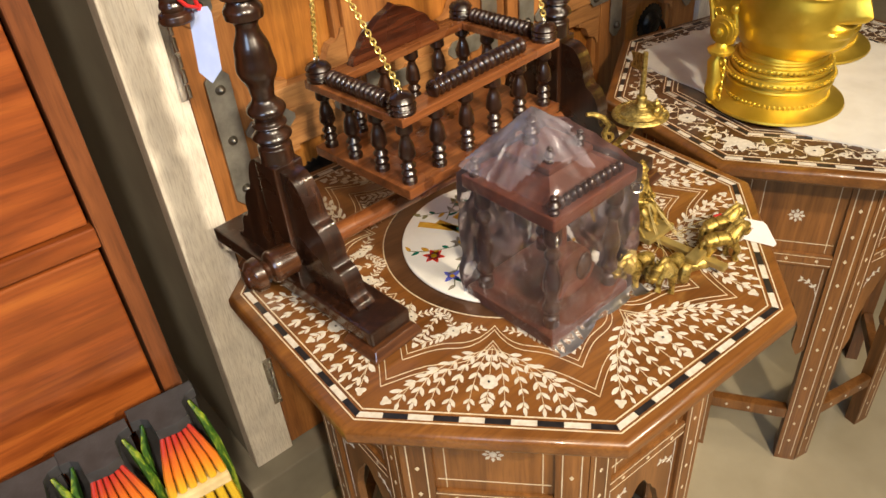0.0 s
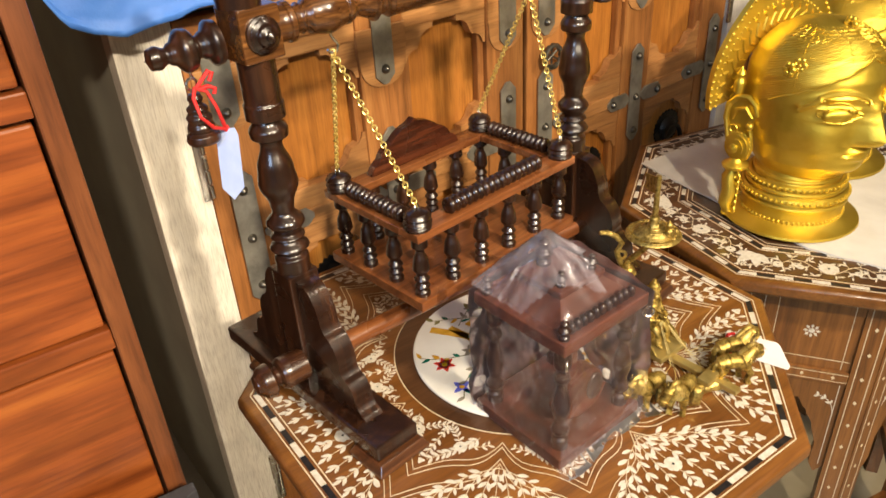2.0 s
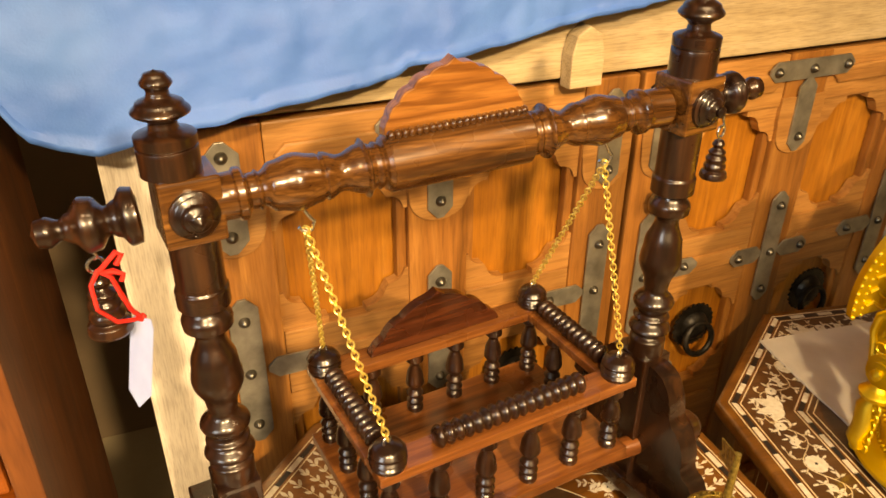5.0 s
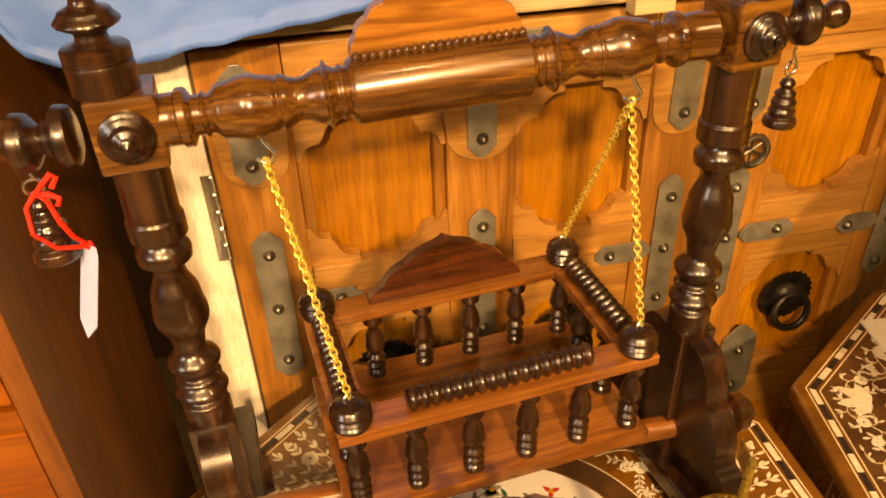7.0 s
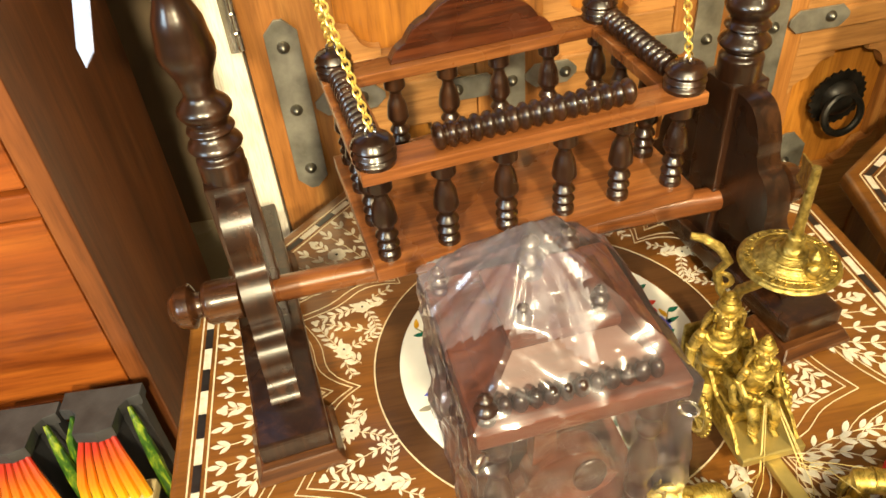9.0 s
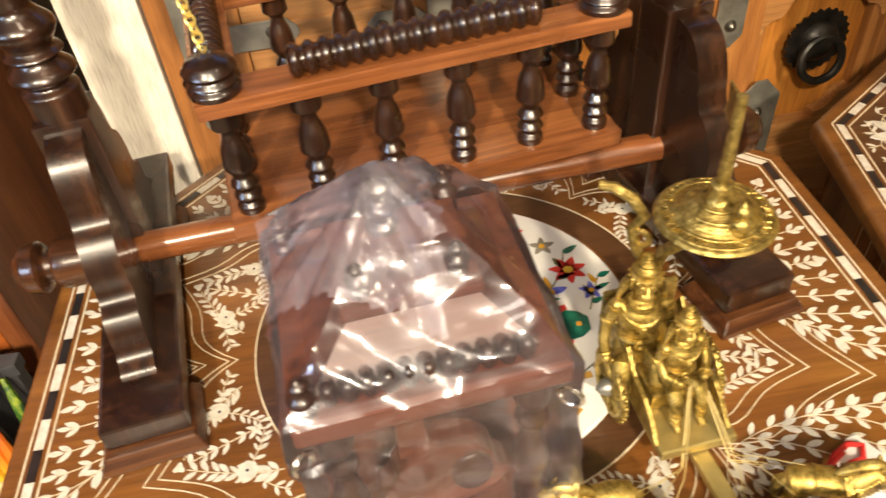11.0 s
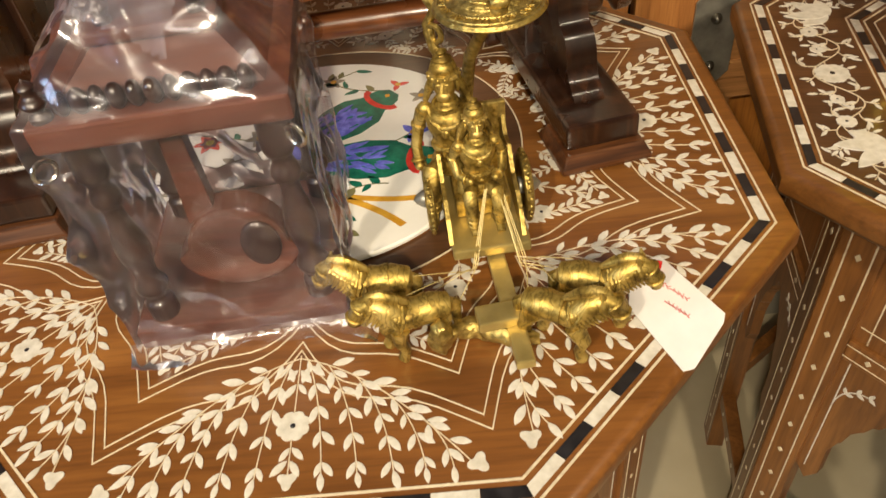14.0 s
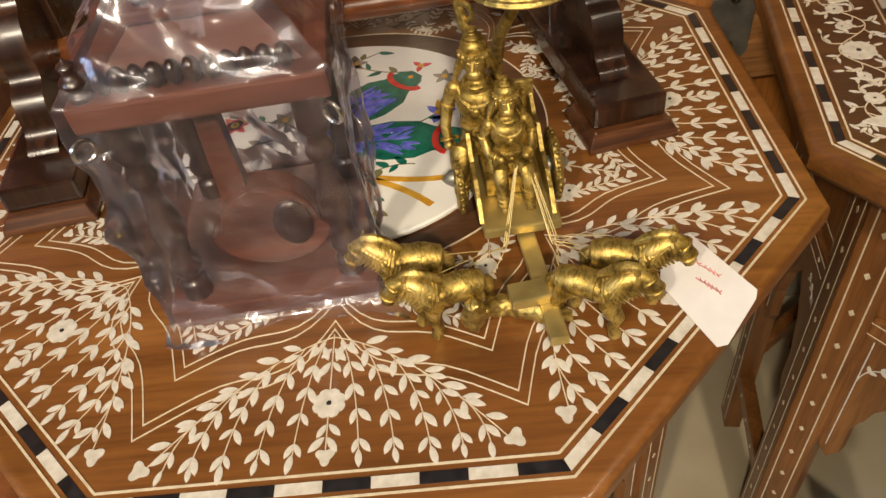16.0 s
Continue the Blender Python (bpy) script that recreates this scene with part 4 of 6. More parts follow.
for k in range(8):
    m = pose(0, 0, 0, 0, 0, 45 * k)
    midr = AP2 - 0.041
    half = midr * T8
    wave = [(midr + 0.013 * math.sin(2 * math.pi * 2.5 * i / 60), -half + 2 * half * i / 60) for i in range(61)]
    ribbon(stems, wave, 0.0009, IN0, IN1, m)
    for i in range(28):
        p, a = along(wave, (i + 0.5) / 28)
        s = 1 if i % 2 else -1
        ln = rng.uniform(0.012, 0.018)
        c = bez(p, (p[0] + ln * math.cos(a + s * 0.7), p[1] + ln * math.sin(a + s * 0.7)), (p[0] + ln * 1.15 * math.cos(a + s * 1.7), p[1] + ln * 1.15 * math.sin(a + s * 1.7)), 6)
        if not (midr - 0.024 < c[-1][0] < midr + 0.024):
            c = bez(p, along(c, 0.4)[0], along(c, 0.6)[0], 6)
        ribbon(stems, c, 0.0007, IN0, IN1, m)
        for q, g in ((1.0, 0.2), (0.75, s * 0.9), (0.5, -s * 0.9), (0.3, s * 0.9)):
            e, b = along(c, q)
            tip = e[0] + 0.008 * math.cos(b + g)
            if midr - 0.0255 < tip < midr + 0.0255:
                prism(rest, lens(0.0078, 0.0026, 5, 0.9, 0.0008), IN0, IN1 + rng.uniform(0.00003, 0.00012), m @ pose(e[0], e[1], 0, 0, 0, math.degrees(b + g)))
    for fi, (u, r) in enumerate(((0.0, 0.0125), (-0.5, 0.0068), (0.5, 0.0068), (0.28, 0.005), (-0.28, 0.005))):
        f = part("flower", prism(B(), flower_pts(r, 8, 0.1), IN0, IN1 + 0.0002 + 0.00004 * fi, pose(midr + (0.004 if u else 0), u * half * 1.3, 0)), M_INLAY, inlay2)
        f.matrix_local = m
        part("flower_eye", prism(B(), flower_pts(r * 0.15, 4, 0.1), IN0, IN1 + 0.0005, pose(midr + (0.004 if u else 0), u * half * 1.3, 0)), M_EBONY, f)
    cm = pose(0, 0, 0, 0, 0, 45 * k + 22.5)
    for gi, g in enumerate((-58, 58, -22, 22)):
        bm = B()
        prism(bm, lens(0.034 if abs(g) < 30 else 0.027, 0.013, 8), IN0, IN1 + 0.0004 + 0.00012 * gi, pose(midr / C8 - 0.017, 0, 0, 0, 0, g))
        part("lotus_petal", bm, M_INLAY, inlay2).matrix_local = cm
tagged(part("leaf_field", rest, M_INLAY, inlay2, "fine bone leaves"), kind="stuff")
tagged(part("stem_field", stems, M_LINE, inlay2, "thin bone scrolls"), kind="stuff")

# white sheet on the second table
bm = B()
quad = [Vector((0.474, 0.236)), Vector((0.434, -0.09)), Vector((0.467, -0.196)), Vector((0.76, -0.22)), Vector((0.81, 0.20))]
N = 26
def sheet_edge(u):
    f = u * len(quad)
    i = int(f) % len(quad)
    return quad[i].lerp(quad[(i + 1) % len(quad)], f - int(f))
cen = Vector((0.60, 0.0))
rings = []
for j in range(11):
    v = 1 - j / 11
    ring = []
    for i in range(N * 4):
        p = cen.lerp(sheet_edge(i / (N * 4)), v)
        p = p + Vector((noise.noise((p.x * 30, p.y * 30, 3)), noise.noise((p.x * 30, p.y * 30, 9)))) * 0.002 * v
        ring.append(bm.verts.new((p.x, p.y, 0.0030 + 0.0022 * max(0, noise.noise((p.x * 14, p.y * 14, 0.5))))))
    rings.append(ring)
for a, b in zip(rings, rings[1:]):
    for i in range(len(a)):
        j = (i + 1) % len(a)
        bm.faces.new((a[i], a[j], b[j], b[i]))
bm.faces.new(rings[-1])
low = [bm.verts.new((v.co.x, v.co.y, 0.0007)) for v in rings[0]]
for i in range(len(low)):
    j = (i + 1) % len(low)
    bm.faces.new((low[i], low[j], rings[0][j], rings[0][i]))
bmesh.ops.recalc_face_normals(bm, faces=bm.faces)
tagged(part("white_sheet", bm, M_SHEET, None, "", True), "soft white sheet laid over the inlaid table", "sheet")

# ---------------------------------------------------------------- marble plate with coloured stone inlay
plate = thing("marble_plate", (-0.003, -0.003, 0.0006), "round white marble plate inlaid with parrots and flowers", "plate")
bm = B()
lathe(bm, [(0.1165, 0), (0.118, 0.0012), (0.118, 0.003), (0.1168, 0.0042), (0.02, 0.0042)], 96)
part("disc", bm, M_MARBLE, plate, "", True)
ZP = 0.0042


def stone(colour, pts, at=(0, 0), turn=0, name="stone_inlay", z=0.0):
    bm = B()
    prism(bm, pts, -0.0003, 0.0003, pose(at[0], at[1], ZP + z, 0, 0, turn))
    return part(name, bm, STONES[colour], plate, colour + " inlaid stone")


def sleaf(colour, x, y, turn, l=0.014, w=0.006):
    return stone(colour, lens(l, w, 8, 0.7), (x, y), turn)


def petals(colour, x, y, r, n, w=0.5):
    for i in range(n):
        sleaf(colour, x, y, 360 / n * i + 11, r, r * w)
    stone("amber", flower_pts(r * 0.25, 6, 0.1), (x, y), 0, z=0.0002)


def branch(colour, a, b, c, w):
    bm = B()
    ribbon(bm, bez(a, b, c, 12), w, ZP - 0.0003, ZP + 0.0002)
    part("branch_inlay", bm, STONES[colour], plate, colour + " inlaid branch")


def parrot(head, tail, w, name):
    h, t = Vector(head), Vector(tail)
    d = (h - t).normalized()
    n = Vector((-d.y, d.x))
    L = (h - t).length
    pts = []
    prof = [(0, 0.004), (0.12, 0.3), (0.3, 0.75), (0.5, 1.0), (0.7, 0.95), (0.82, 0.62), (0.9, 0.6), (0.98, 0.5), (1.04, 0.25)]
    for u, k in prof:
        pts.append(tuple(t + d * L * u + n * w / 2 * k))
    for u, k in prof[::-1]:
        pts.append(tuple(t + d * L * u - n * w / 2 * k))
    stone("green", pts, name="parrot_inlay")
    c = t + d * L * 0.84
    arc = [tuple(c + n * w * 0.36 * math.sin(a) + d * w * 0.16 * (1 - math.cos(a) * 1.2)) for a in np.linspace(-1.6, 1.6, 10)]
    bm = B()
    ribbon(bm, arc, 0.0045, ZP, ZP + 0.0006)
    part("collar_inlay", bm, STONES["red"], plate, "red inlaid collar")
    stone("amber", flower_pts(0.0022, 4, 0.3), tuple(t + d * L * 0.97), z=0.0003)
    for i in range(64):
        u, k = random.uniform(0.06, 0.62), random.uniform(-0.75, 0.75)
        p = t + d * L * u + n * w / 2 * k * 0.8
        stone("blue", lens(random.uniform(0.009, 0.016), random.uniform(0.0026, 0.0044), 5, 0.8), tuple(p), math.degrees(math.atan2(d.y, d.x)) + random.uniform(-40, 40), "feather_inlay", 0.0003 + 0.000012 * i)


parrot((0.05, 0.064), (-0.022, 0.000), 0.044, "a")
parrot((0.082, -0.021), (-0.020, -0.010), 0.044, "b")
parrot((-0.03, 0.045), (-0.005, -0.03), 0.02, "c")
branch("amber", (-0.03, -0.03), (0.03, -0.066), (0.075, -0.062), 0.005)
branch("amber", (0.02, -0.056), (0.045, -0.07), (0.060, -0.088), 0.005)
branch("amber", (-0.06, 0.085), (-0.04, 0.06), (-0.015, 0.02), 0.011)
branch("amber", (-0.04, 0.074), (-0.03, 0.04), (-0.03, 0.012), 0.009)
branch("amber", (-0.016, 0.07), (-0.01, 0.045), (-0.008, 0.02), 0.012)
for x, y, c, r, n in ((0.086, 0.030, "red", 0.014, 7), (-0.084, 0.023, "red", 0.013, 6), (-0.084, 0.023, "blue", 0.008, 6), (0.068, 0.011, "blue", 0.013, 3), (-0.091, -0.019, "blue", 0.012, 4), (0.096, 0.007, "blue", 0.009, 5), (-0.046, 0.023, "grey", 0.012, 6), (0.056, 0.077, "red", 0.009, 3), (0.074, 0.058, "grey", 0.010, 5), (0.004, 0.090, "grey", 0.010, 5), (-0.02, -0.09, "red", 0.009, 5), (-0.06, -0.07, "blue", 0.010, 5), (0.10, -0.03, "red", 0.008, 4)):
    petals(c, x, y, r, n)
rs = random.Random(11)
for x0, y0, x1, y1 in ((0.02, -0.06, 0.026, -0.098), (0.05, -0.045, 0.02, -0.05), (0.05, 0.07, 0.0, 0.094), (0.05, 0.0, 0.088, 0.05), (-0.05, 0.02, -0.10, 0.05), (-0.05, 0.0, -0.1, -0.035), (-0.04, -0.03, -0.02, -0.105), (0.0, 0.07, -0.05, 0.098), (0.09, -0.01, 0.105, 0.02), (-0.07, -0.03, -0.075, -0.08), (-0.03, 0.07, 0.025, 0.105), (0.07, -0.06, 0.095, -0.05)):
    mid = ((x0 + x1) / 2 + rs.uniform(-0.012, 0.012), (y0 + y1) / 2 + rs.uniform(-0.012, 0.012))
    branch("olive", (x0, y0), mid, (x1, y1), 0.0011)
    cv = bez((x0, y0), mid, (x1, y1), 8)
    for i in range(5):
        p, a = along(cv, (i + 1) / 5.2)
        sleaf(rs.choice(["green", "green", "olive", "amber", "grey"]), p[0], p[1], math.degrees(a) + (45 if i % 2 else -45), rs.uniform(0.009, 0.014), rs.uniform(0.004, 0.006))

# ---------------------------------------------------------------- carved rosewood swing
swing = thing("swing_stand", (-0.218, 0.078, 0.0006), "dark polished rosewood stand for a toy swing on the table", "swing stand")
SW = Vector((-0.218, 0.078, 0.0006))


def wave_bracket(bm, sign, h, m):
    """A flat scroll-cut bracket leaning on the post, rising to the middle."""
    pts = [(0.016, h)]
    ctl = [(0.020, 1.0), (0.032, 0.98), (0.041, 0.92), (0.047, 0.83), (0.049, 0.76), (0.053, 0.71), (0.060, 0.68), (0.067, 0.62), (0.071, 0.54), (0.071, 0.48), (0.075, 0.435), (0.083, 0.41), (0.089, 0.35), (0.091, 0.28), (0.095, 0.24), (0.102, 0.215), (0.106, 0.18)]
    n = len(ctl) - 1
    for i in range(n):
        p0, p1, p2, p3 = ctl[max(i - 1, 0)], ctl[i], ctl[i + 1], ctl[min(i + 2, n)]
        for q in range(4):
            t = q / 4
            f = lambda a, b, c2, d2: 0.5 * (2 * b + (c2 - a) * t + (2 * a - 5 * b + 4 * c2 - d2) * t * t + (3 * b - a - 3 * c2 + d2) * t ** 3)
            pts.append((f(p0[0], p1[0], p2[0], p3[0]), h * f(p0[1], p1[1], p2[1], p3[1])))
    pts += [(0.106, h * 0.17), (0.106, 0.0295), (0.016, 0.0295)]
    pts = [(sign * x, z) for x, z in pts]
    prism(bm, pts, -0.0105, 0.0105, m @ pose(0, 0, 0, 90, 0, 90))


def post_profile(k):
    z = lambda v: v * k
    return turned([(0.0165, z(0.160), "s"), (0.0165, z(0.176), "s"), (0.0125, z(0.180)), (0.019, z(0.187)), (0.0125, z(0.196)), (0.0165, z(0.199)), (0.013, z(0.203)), (0.0185, z(0.214)), (0.0105, z(0.226)), (0.0115, z(0.233)), (0.0185, z(0.254)), (0.0165, z(0.270)), (0.010, z(0.292)), (0.0115, z(0.297)), (0.0170, z(0.300)), (0.0175, z(0.306)), (0.0125, z(0.3155)), (0.0180, z(0.318)), (0.0180, z(0.330)), (0.0165, z(0.333)), (0.0165, z(0.375), "s")], 5)


def flared(bm, x0, x1, y0, y1, z0, z1, inset):
    """A low block that narrows towards its top."""
    lo = [bm.verts.new(p) for p in ((x0, y0, z0), (x1, y0, z0), (x1, y1, z0), (x0, y1, z0))]
    ml = [bm.verts.new(p) for p in ((x0, y0, z0 + (z1 - z0) * 0.3), (x1, y0, z0 + (z1 - z0) * 0.3), (x1, y1, z0 + (z1 - z0) * 0.3), (x0, y1, z0 + (z1 - z0) * 0.3))]
    hi = [bm.verts.new(p) for p in ((x0 + inset, y0 + inset, z1), (x1 - inset, y0 + inset, z1), (x1 - inset, y1 - inset, z1), (x0 + inset, y1 - inset, z1))]
    f = [bm.faces.new(lo[::-1]), bm.faces.new(hi)]
    for a, b in ((lo, ml), (ml, hi)):
        for i in range(4):
            j = (i + 1) % 4
            f.append(bm.faces.new((a[i], a[j], b[j], b[i])))
    bmesh.ops.bevel(bm, geom=list(bm.edges), offset=0.0008, segments=1, affect="EDGES", clamp_overlap=True)
    return bm


def end_frame(at, k, turn, front, back):
    bm = B()
    m = Matrix.Translation(Vector(at) - SW) @ pose(0, 0, 0, 0, 0, turn)
    e = part("end_frame", box(bm, (-0.0165, -0.0165, 0.02), (0.0165, 0.0165, 0.161 * k), 0.0015), M_ROSE, swing, "dark square post")
    e.matrix_local = m
    for y0, y1 in ((front - 0.004, front + 0.046), (back - 0.098, back - 0.056)):
        part("foot_pad", flared(B(), -0.031, 0.031, y0, y1, 0.0, 0.0122, 0.0045), M_ROSE_PAD, e, "brown flared foot pad")
    part("foot_block", box(B(), (-0.025, front + 0.006, 0.0122), (0.025, back - 0.006, 0.030), 0.0025), M_ROSE, e)
    for s in (1, -1):
        bm = B()
        wave_bracket(bm, s, 0.156 * k, Matrix())
        part("scroll_bracket", bm, M_ROSE, e, "scroll-cut dark bracket", True)
    part("turned_post", lathe(B(), post_profile(k), 32), M_ROSE, e, "glossy turned post", True)
    zc = 0.392 * k
    part("joint_block", box(B(), (-0.019, -0.019, zc - 0.022), (0.019, 0.019, zc + 0.022), 0.002), M_ROSE_X, e, "square joint block")
    for s in (1, -1):
        part("boss", lathe(B(), turned([(0.0155, 0.0, "s"), (0.0155, 0.003), (0.013, 0.0045), (0.0135, 0.006), (0.0095, 0.0085), (0.009, 0.010), (0.004, 0.013), (0.0045, 0.016), (0.0, 0.018)], 3), 24, pose(0, -0.019 * s, zc, 90 * s)), M_ROSE, e, "", True)
    f = zc + 0.022
    fk = 0.84 if turn < 10 else 1.0
    fm = pose(-0.006 if turn < 10 else 0.0, 0, f) @ Matrix.Diagonal((1, 1, fk, 1)) @ pose(0, 0, -f)
    part("finial", lathe(B(), turned([(0.0185, f, "s"), (0.0185, f + 0.020), (0.0175, f + 0.021), (0.0185, f + 0.022), (0.0185, f + 0.029), (0.009, f + 0.034), (0.0085, f + 0.038), (0.0175, f + 0.046), (0.014, f + 0.052), (0.007, f + 0.057), (0.0065, f + 0.060), (0.0095, f + 0.066), (0.0065, f + 0.072), (0.0, f + 0.075)], 5), 28, fm), M_ROSE, e, "turned finial", True)
    return e


eL = end_frame((-0.2185, 0.076, 0.0006), 1.0, 8, -0.145, 0.146)
eR = end_frame((0.166, 0.090, 0.0006), 1.05, 11, -0.138, 0.140)

# turned top beam
A, Bm = Vector((-0.2285, 0.073, 0.392)), Vector((0.1605, 0.089, 0.4115))
d = (Bm - A).normalized()
bl = (Bm - A).length


def on_beam(off=0.0):
    return Matrix.Translation(A + d * off - SW) @ d.to_track_quat("Z", "Y").to_matrix().to_4x4()


kn = [(0.0, 0.018, "s"), (0.0155, 0.0185), (0.0155, 0.040), (0.0175, 0.042), (0.0175, 0.046), (0.0120, 0.050), (0.0120, 0.054), (0.0135, 0.056), (0.0115, 0.0585), (0.0165, 0.066), (0.0195, 0.082), (0.0165, 0.0965), (0.0150, 0.100), (0.0165, 0.1015), (0.0125, 0.113), (0.0170, 0.1275), (0.0205, 0.130), (0.0165, 0.133), (0.0150, 0.1365), (0.0165, 0.139), (0.0150, 0.142), (0.0185, 0.1445), (0.0200, 0.147), (0.0205, 0.147, "s")]
half_len = bl / 2
sc = (half_len - 0.053) / 0.147
prof2 = turned([(a, b * sc) for a, b in [(k[0], k[1]) for k in kn]], 4)
full = prof2 + [(r, bl - h) for r, h in prof2[::-1]]
part("beam", lathe(B(), full, 36, on_beam()), M_ROSE_X, swing, "turned brown crossbeam", True)
for side, off, flip in ((0, 0, 180), (1, bl, 0)):
    bm = B()
    lathe(bm, turned([(0.0115, 0.0185, "s"), (0.0175, 0.020), (0.0185, 0.026), (0.0115, 0.032), (0.009, 0.037), (0.0165, 0.044), (0.0175, 0.050), (0.0090, 0.059), (0.0065, 0.063), (0.0095, 0.070), (0.0085, 0.076), (0.0, 0.080)], 5), 28, on_beam(off) @ pose(0, 0, 0, flip))
    part("beam_end", bm, M_ROSE, swing, "turned beam end knob", True)
# beads and crest on the beam
mid = A + d * bl / 2 - SW
bq = Matrix.Translation(mid) @ Matrix.Rotation(math.atan2(d.y, d.x), 4, "Z") @ Matrix.Rotation(-math.asin(d.z), 4, "Y")
for i in range(21):
    part("bead", ball(B(), (-0.050 + i * 0.005, -0.006, 0.0215), (0.0030, 0.0036, 0.0036), bq, 10, 7), M_ROSE_X, swing, "", True)


def crest_outline(w, h, lobes=((1, 0), (0.80, 0.30), (0.52, 0.62), (0.17, 0.88), (0, 1)), bulge=(0.24, 0.24, 0.16, -0.10)):
    """A scalloped crest: arcs that meet in cusps, mirrored."""
    half = []
    for (a, b), g in zip(zip(lobes, lobes[1:]), bulge):
        p, q = Vector((a[0] * w, a[1] * h)), Vector((b[0] * w, b[1] * h))
        n = Vector((q.y - p.y, p.x - q.x))
        for i in range(7):
            t = i / 7
            half.append(tuple(p.lerp(q, t) + n * g * 4 * t * (1 - t) * 0.5))
    return half + [(0, h)] + [(-x, z) for x, z in half[::-1]]


bm = B()
prism(bm, crest_outline(0.053, 0.047, ((1, 0), (0.92, 0.27), (0.77, 0.47), (0.57, 0.65), (0.35, 0.80), (0.13, 0.90), (0, 1)), (0.2, 0.3, 0.3, 0.3, 0.28, -0.1)), -0.006, 0.005, bq @ pose(0, 0.004, 0.0185, 90), 0.001)
part("crest", bm, M_CREST, swing, "scalloped figured wood crest")
# floor stretcher with knobs
s0, s1 = Vector((-0.2185, 0.062, 0.058)), Vector((0.166, 0.075, 0.066))
dd = (s1 - s0).normalized()
qs = dd.to_track_quat("Z", "Y").to_matrix().to_4x4()
L = (s1 - s0).length
part("stretcher", lathe(B(), [(0.0105, 0.0), (0.0105, L)], 24, Matrix.Translation(s0 - SW) @ qs), M_ROSE_BOARD, swing, "round brown stretcher rod", True)
for off, flip in ((0, 180), (L, 0)):
    bm = lathe(B(), turned([(0.012, 0.012, "s"), (0.017, 0.014), (0.0175, 0.038), (0.016, 0.041), (0.010, 0.044), (0.0105, 0.047), (0.018, 0.052), (0.017, 0.060), (0.010, 0.068), (0.0, 0.070)], 4), 26, Matrix.Translation(s0 + dd * off - SW) @ qs @ pose(0, 0, 0, flip))
    part("stretcher_knob", bm, M_ROSE_KNOB, swing, "dark turned stretcher knob", True)

# hanging seat
seat = thing("toy_swing", (-0.0165, 0.086, 0.108), "little rosewood swing with turned rails hung on gilt chains", "toy swing", turn=8.0)
HX, HY = 0.107, 0.0625
ZT = 0.079
part("floor_board", box(B(), (-HX - 0.013, -HY - 0.013, 0.0), (HX + 0.013, HY + 0.013, 0.011), 0.0012), M_ROSE_BOARD, seat, "striped brown floor board")
for s in (1, -1):
    part("top_rail", box(B(), (-HX - 0.012, s * HY - 0.0125, ZT), (HX + 0.012, s * HY + 0.0125, ZT + 0.009), 0.001), M_ROSE_BOARD, seat)
    part("side_rail", box(B(), (s * HX - 0.0125, -HY + 0.013, ZT + 0.0005), (s * HX + 0.0125, HY - 0.013, ZT + 0.0085), 0.001), M_ROSE_BOARD, seat)


def baluster(x, y):
    z0, h = 0.011, ZT - 0.011
    k = h / 0.068
    p = turned([(0.0078, 0, "s"), (0.0078, 0.004), (0.0055, 0.007), (0.0080, 0.011), (0.0055, 0.015), (0.0080, 0.019), (0.0050, 0.024), (0.0060, 0.026), (0.0088, 0.031), (0.0078, 0.040), (0.0042, 0.052), (0.0055, 0.054), (0.0085, 0.057), (0.0080, 0.068, "s")], 3)
    part("baluster", lathe(B(), [(r, z0 + z * k) for r, z in p], 16, Matrix.Translation((x, y, 0))), M_ROSE, seat, "", True)


for s in (1, -1):
    for i in range(6):
        baluster(-HX + i * 2 * HX / 5, s * HY)
    for y in (-0.0215, 0.0215):
        baluster(s * HX, y)
for sx in (1, -1):
    for sy in (1, -1):
        part("knob", lathe(B(), turned([(0.0135, ZT + 0.0091, "s"), (0.0140, ZT + 0.012), (0.0120, ZT + 0.0145), (0.0145, ZT + 0.0165), (0.0125, ZT + 0.0195), (0.0140, ZT + 0.022), (0.0115, ZT + 0.026), (0.005, ZT + 0.029), (0.0, ZT + 0.0295)], 3), 24, Matrix.Translation((sx * HX, sy * HY, 0))), M_ROSE, seat, "", True)


def beaded_roll(a, b, n, r):
    a, b = Vector(a), Vector(b)
    dl = (b - a)
    q = dl.to_track_quat("Z", "Y").to_matrix().to_4x4()
    prof = [(0.0, 0)]
    st = dl.length / n
    for i in range(n):
        for u in range(6):
            ang = math.pi * (u + 0.5) / 6
            prof.append((r * (0.62 + 0.38 * math.sin(ang)), st * (i + (u + 0.5) / 6)))
    prof.append((0.0, dl.length))
    part("beaded_roll", lathe(B(), prof, 16, Matrix.Translation(a) @ q), M_ROSE, seat, "ribbed turned arm roll", True)


beaded_roll((-0.069, -HY, ZT + 0.0165), (0.069, -HY, ZT + 0.0165), 17, 0.0092)
for s in (1, -1):
    beaded_roll((s * HX, -0.044, ZT + 0.0160), (s * HX, 0.044, ZT + 0.0160), 12, 0.0088)
bm = B()
prism(bm, crest_outline(0.066, 0.049), -0.005, 0.005, pose(0, HY, ZT + 0.009, 90), 0.001)
part("back_crest", bm, M_ROSE_RED, seat, "dark red scalloped back crest")

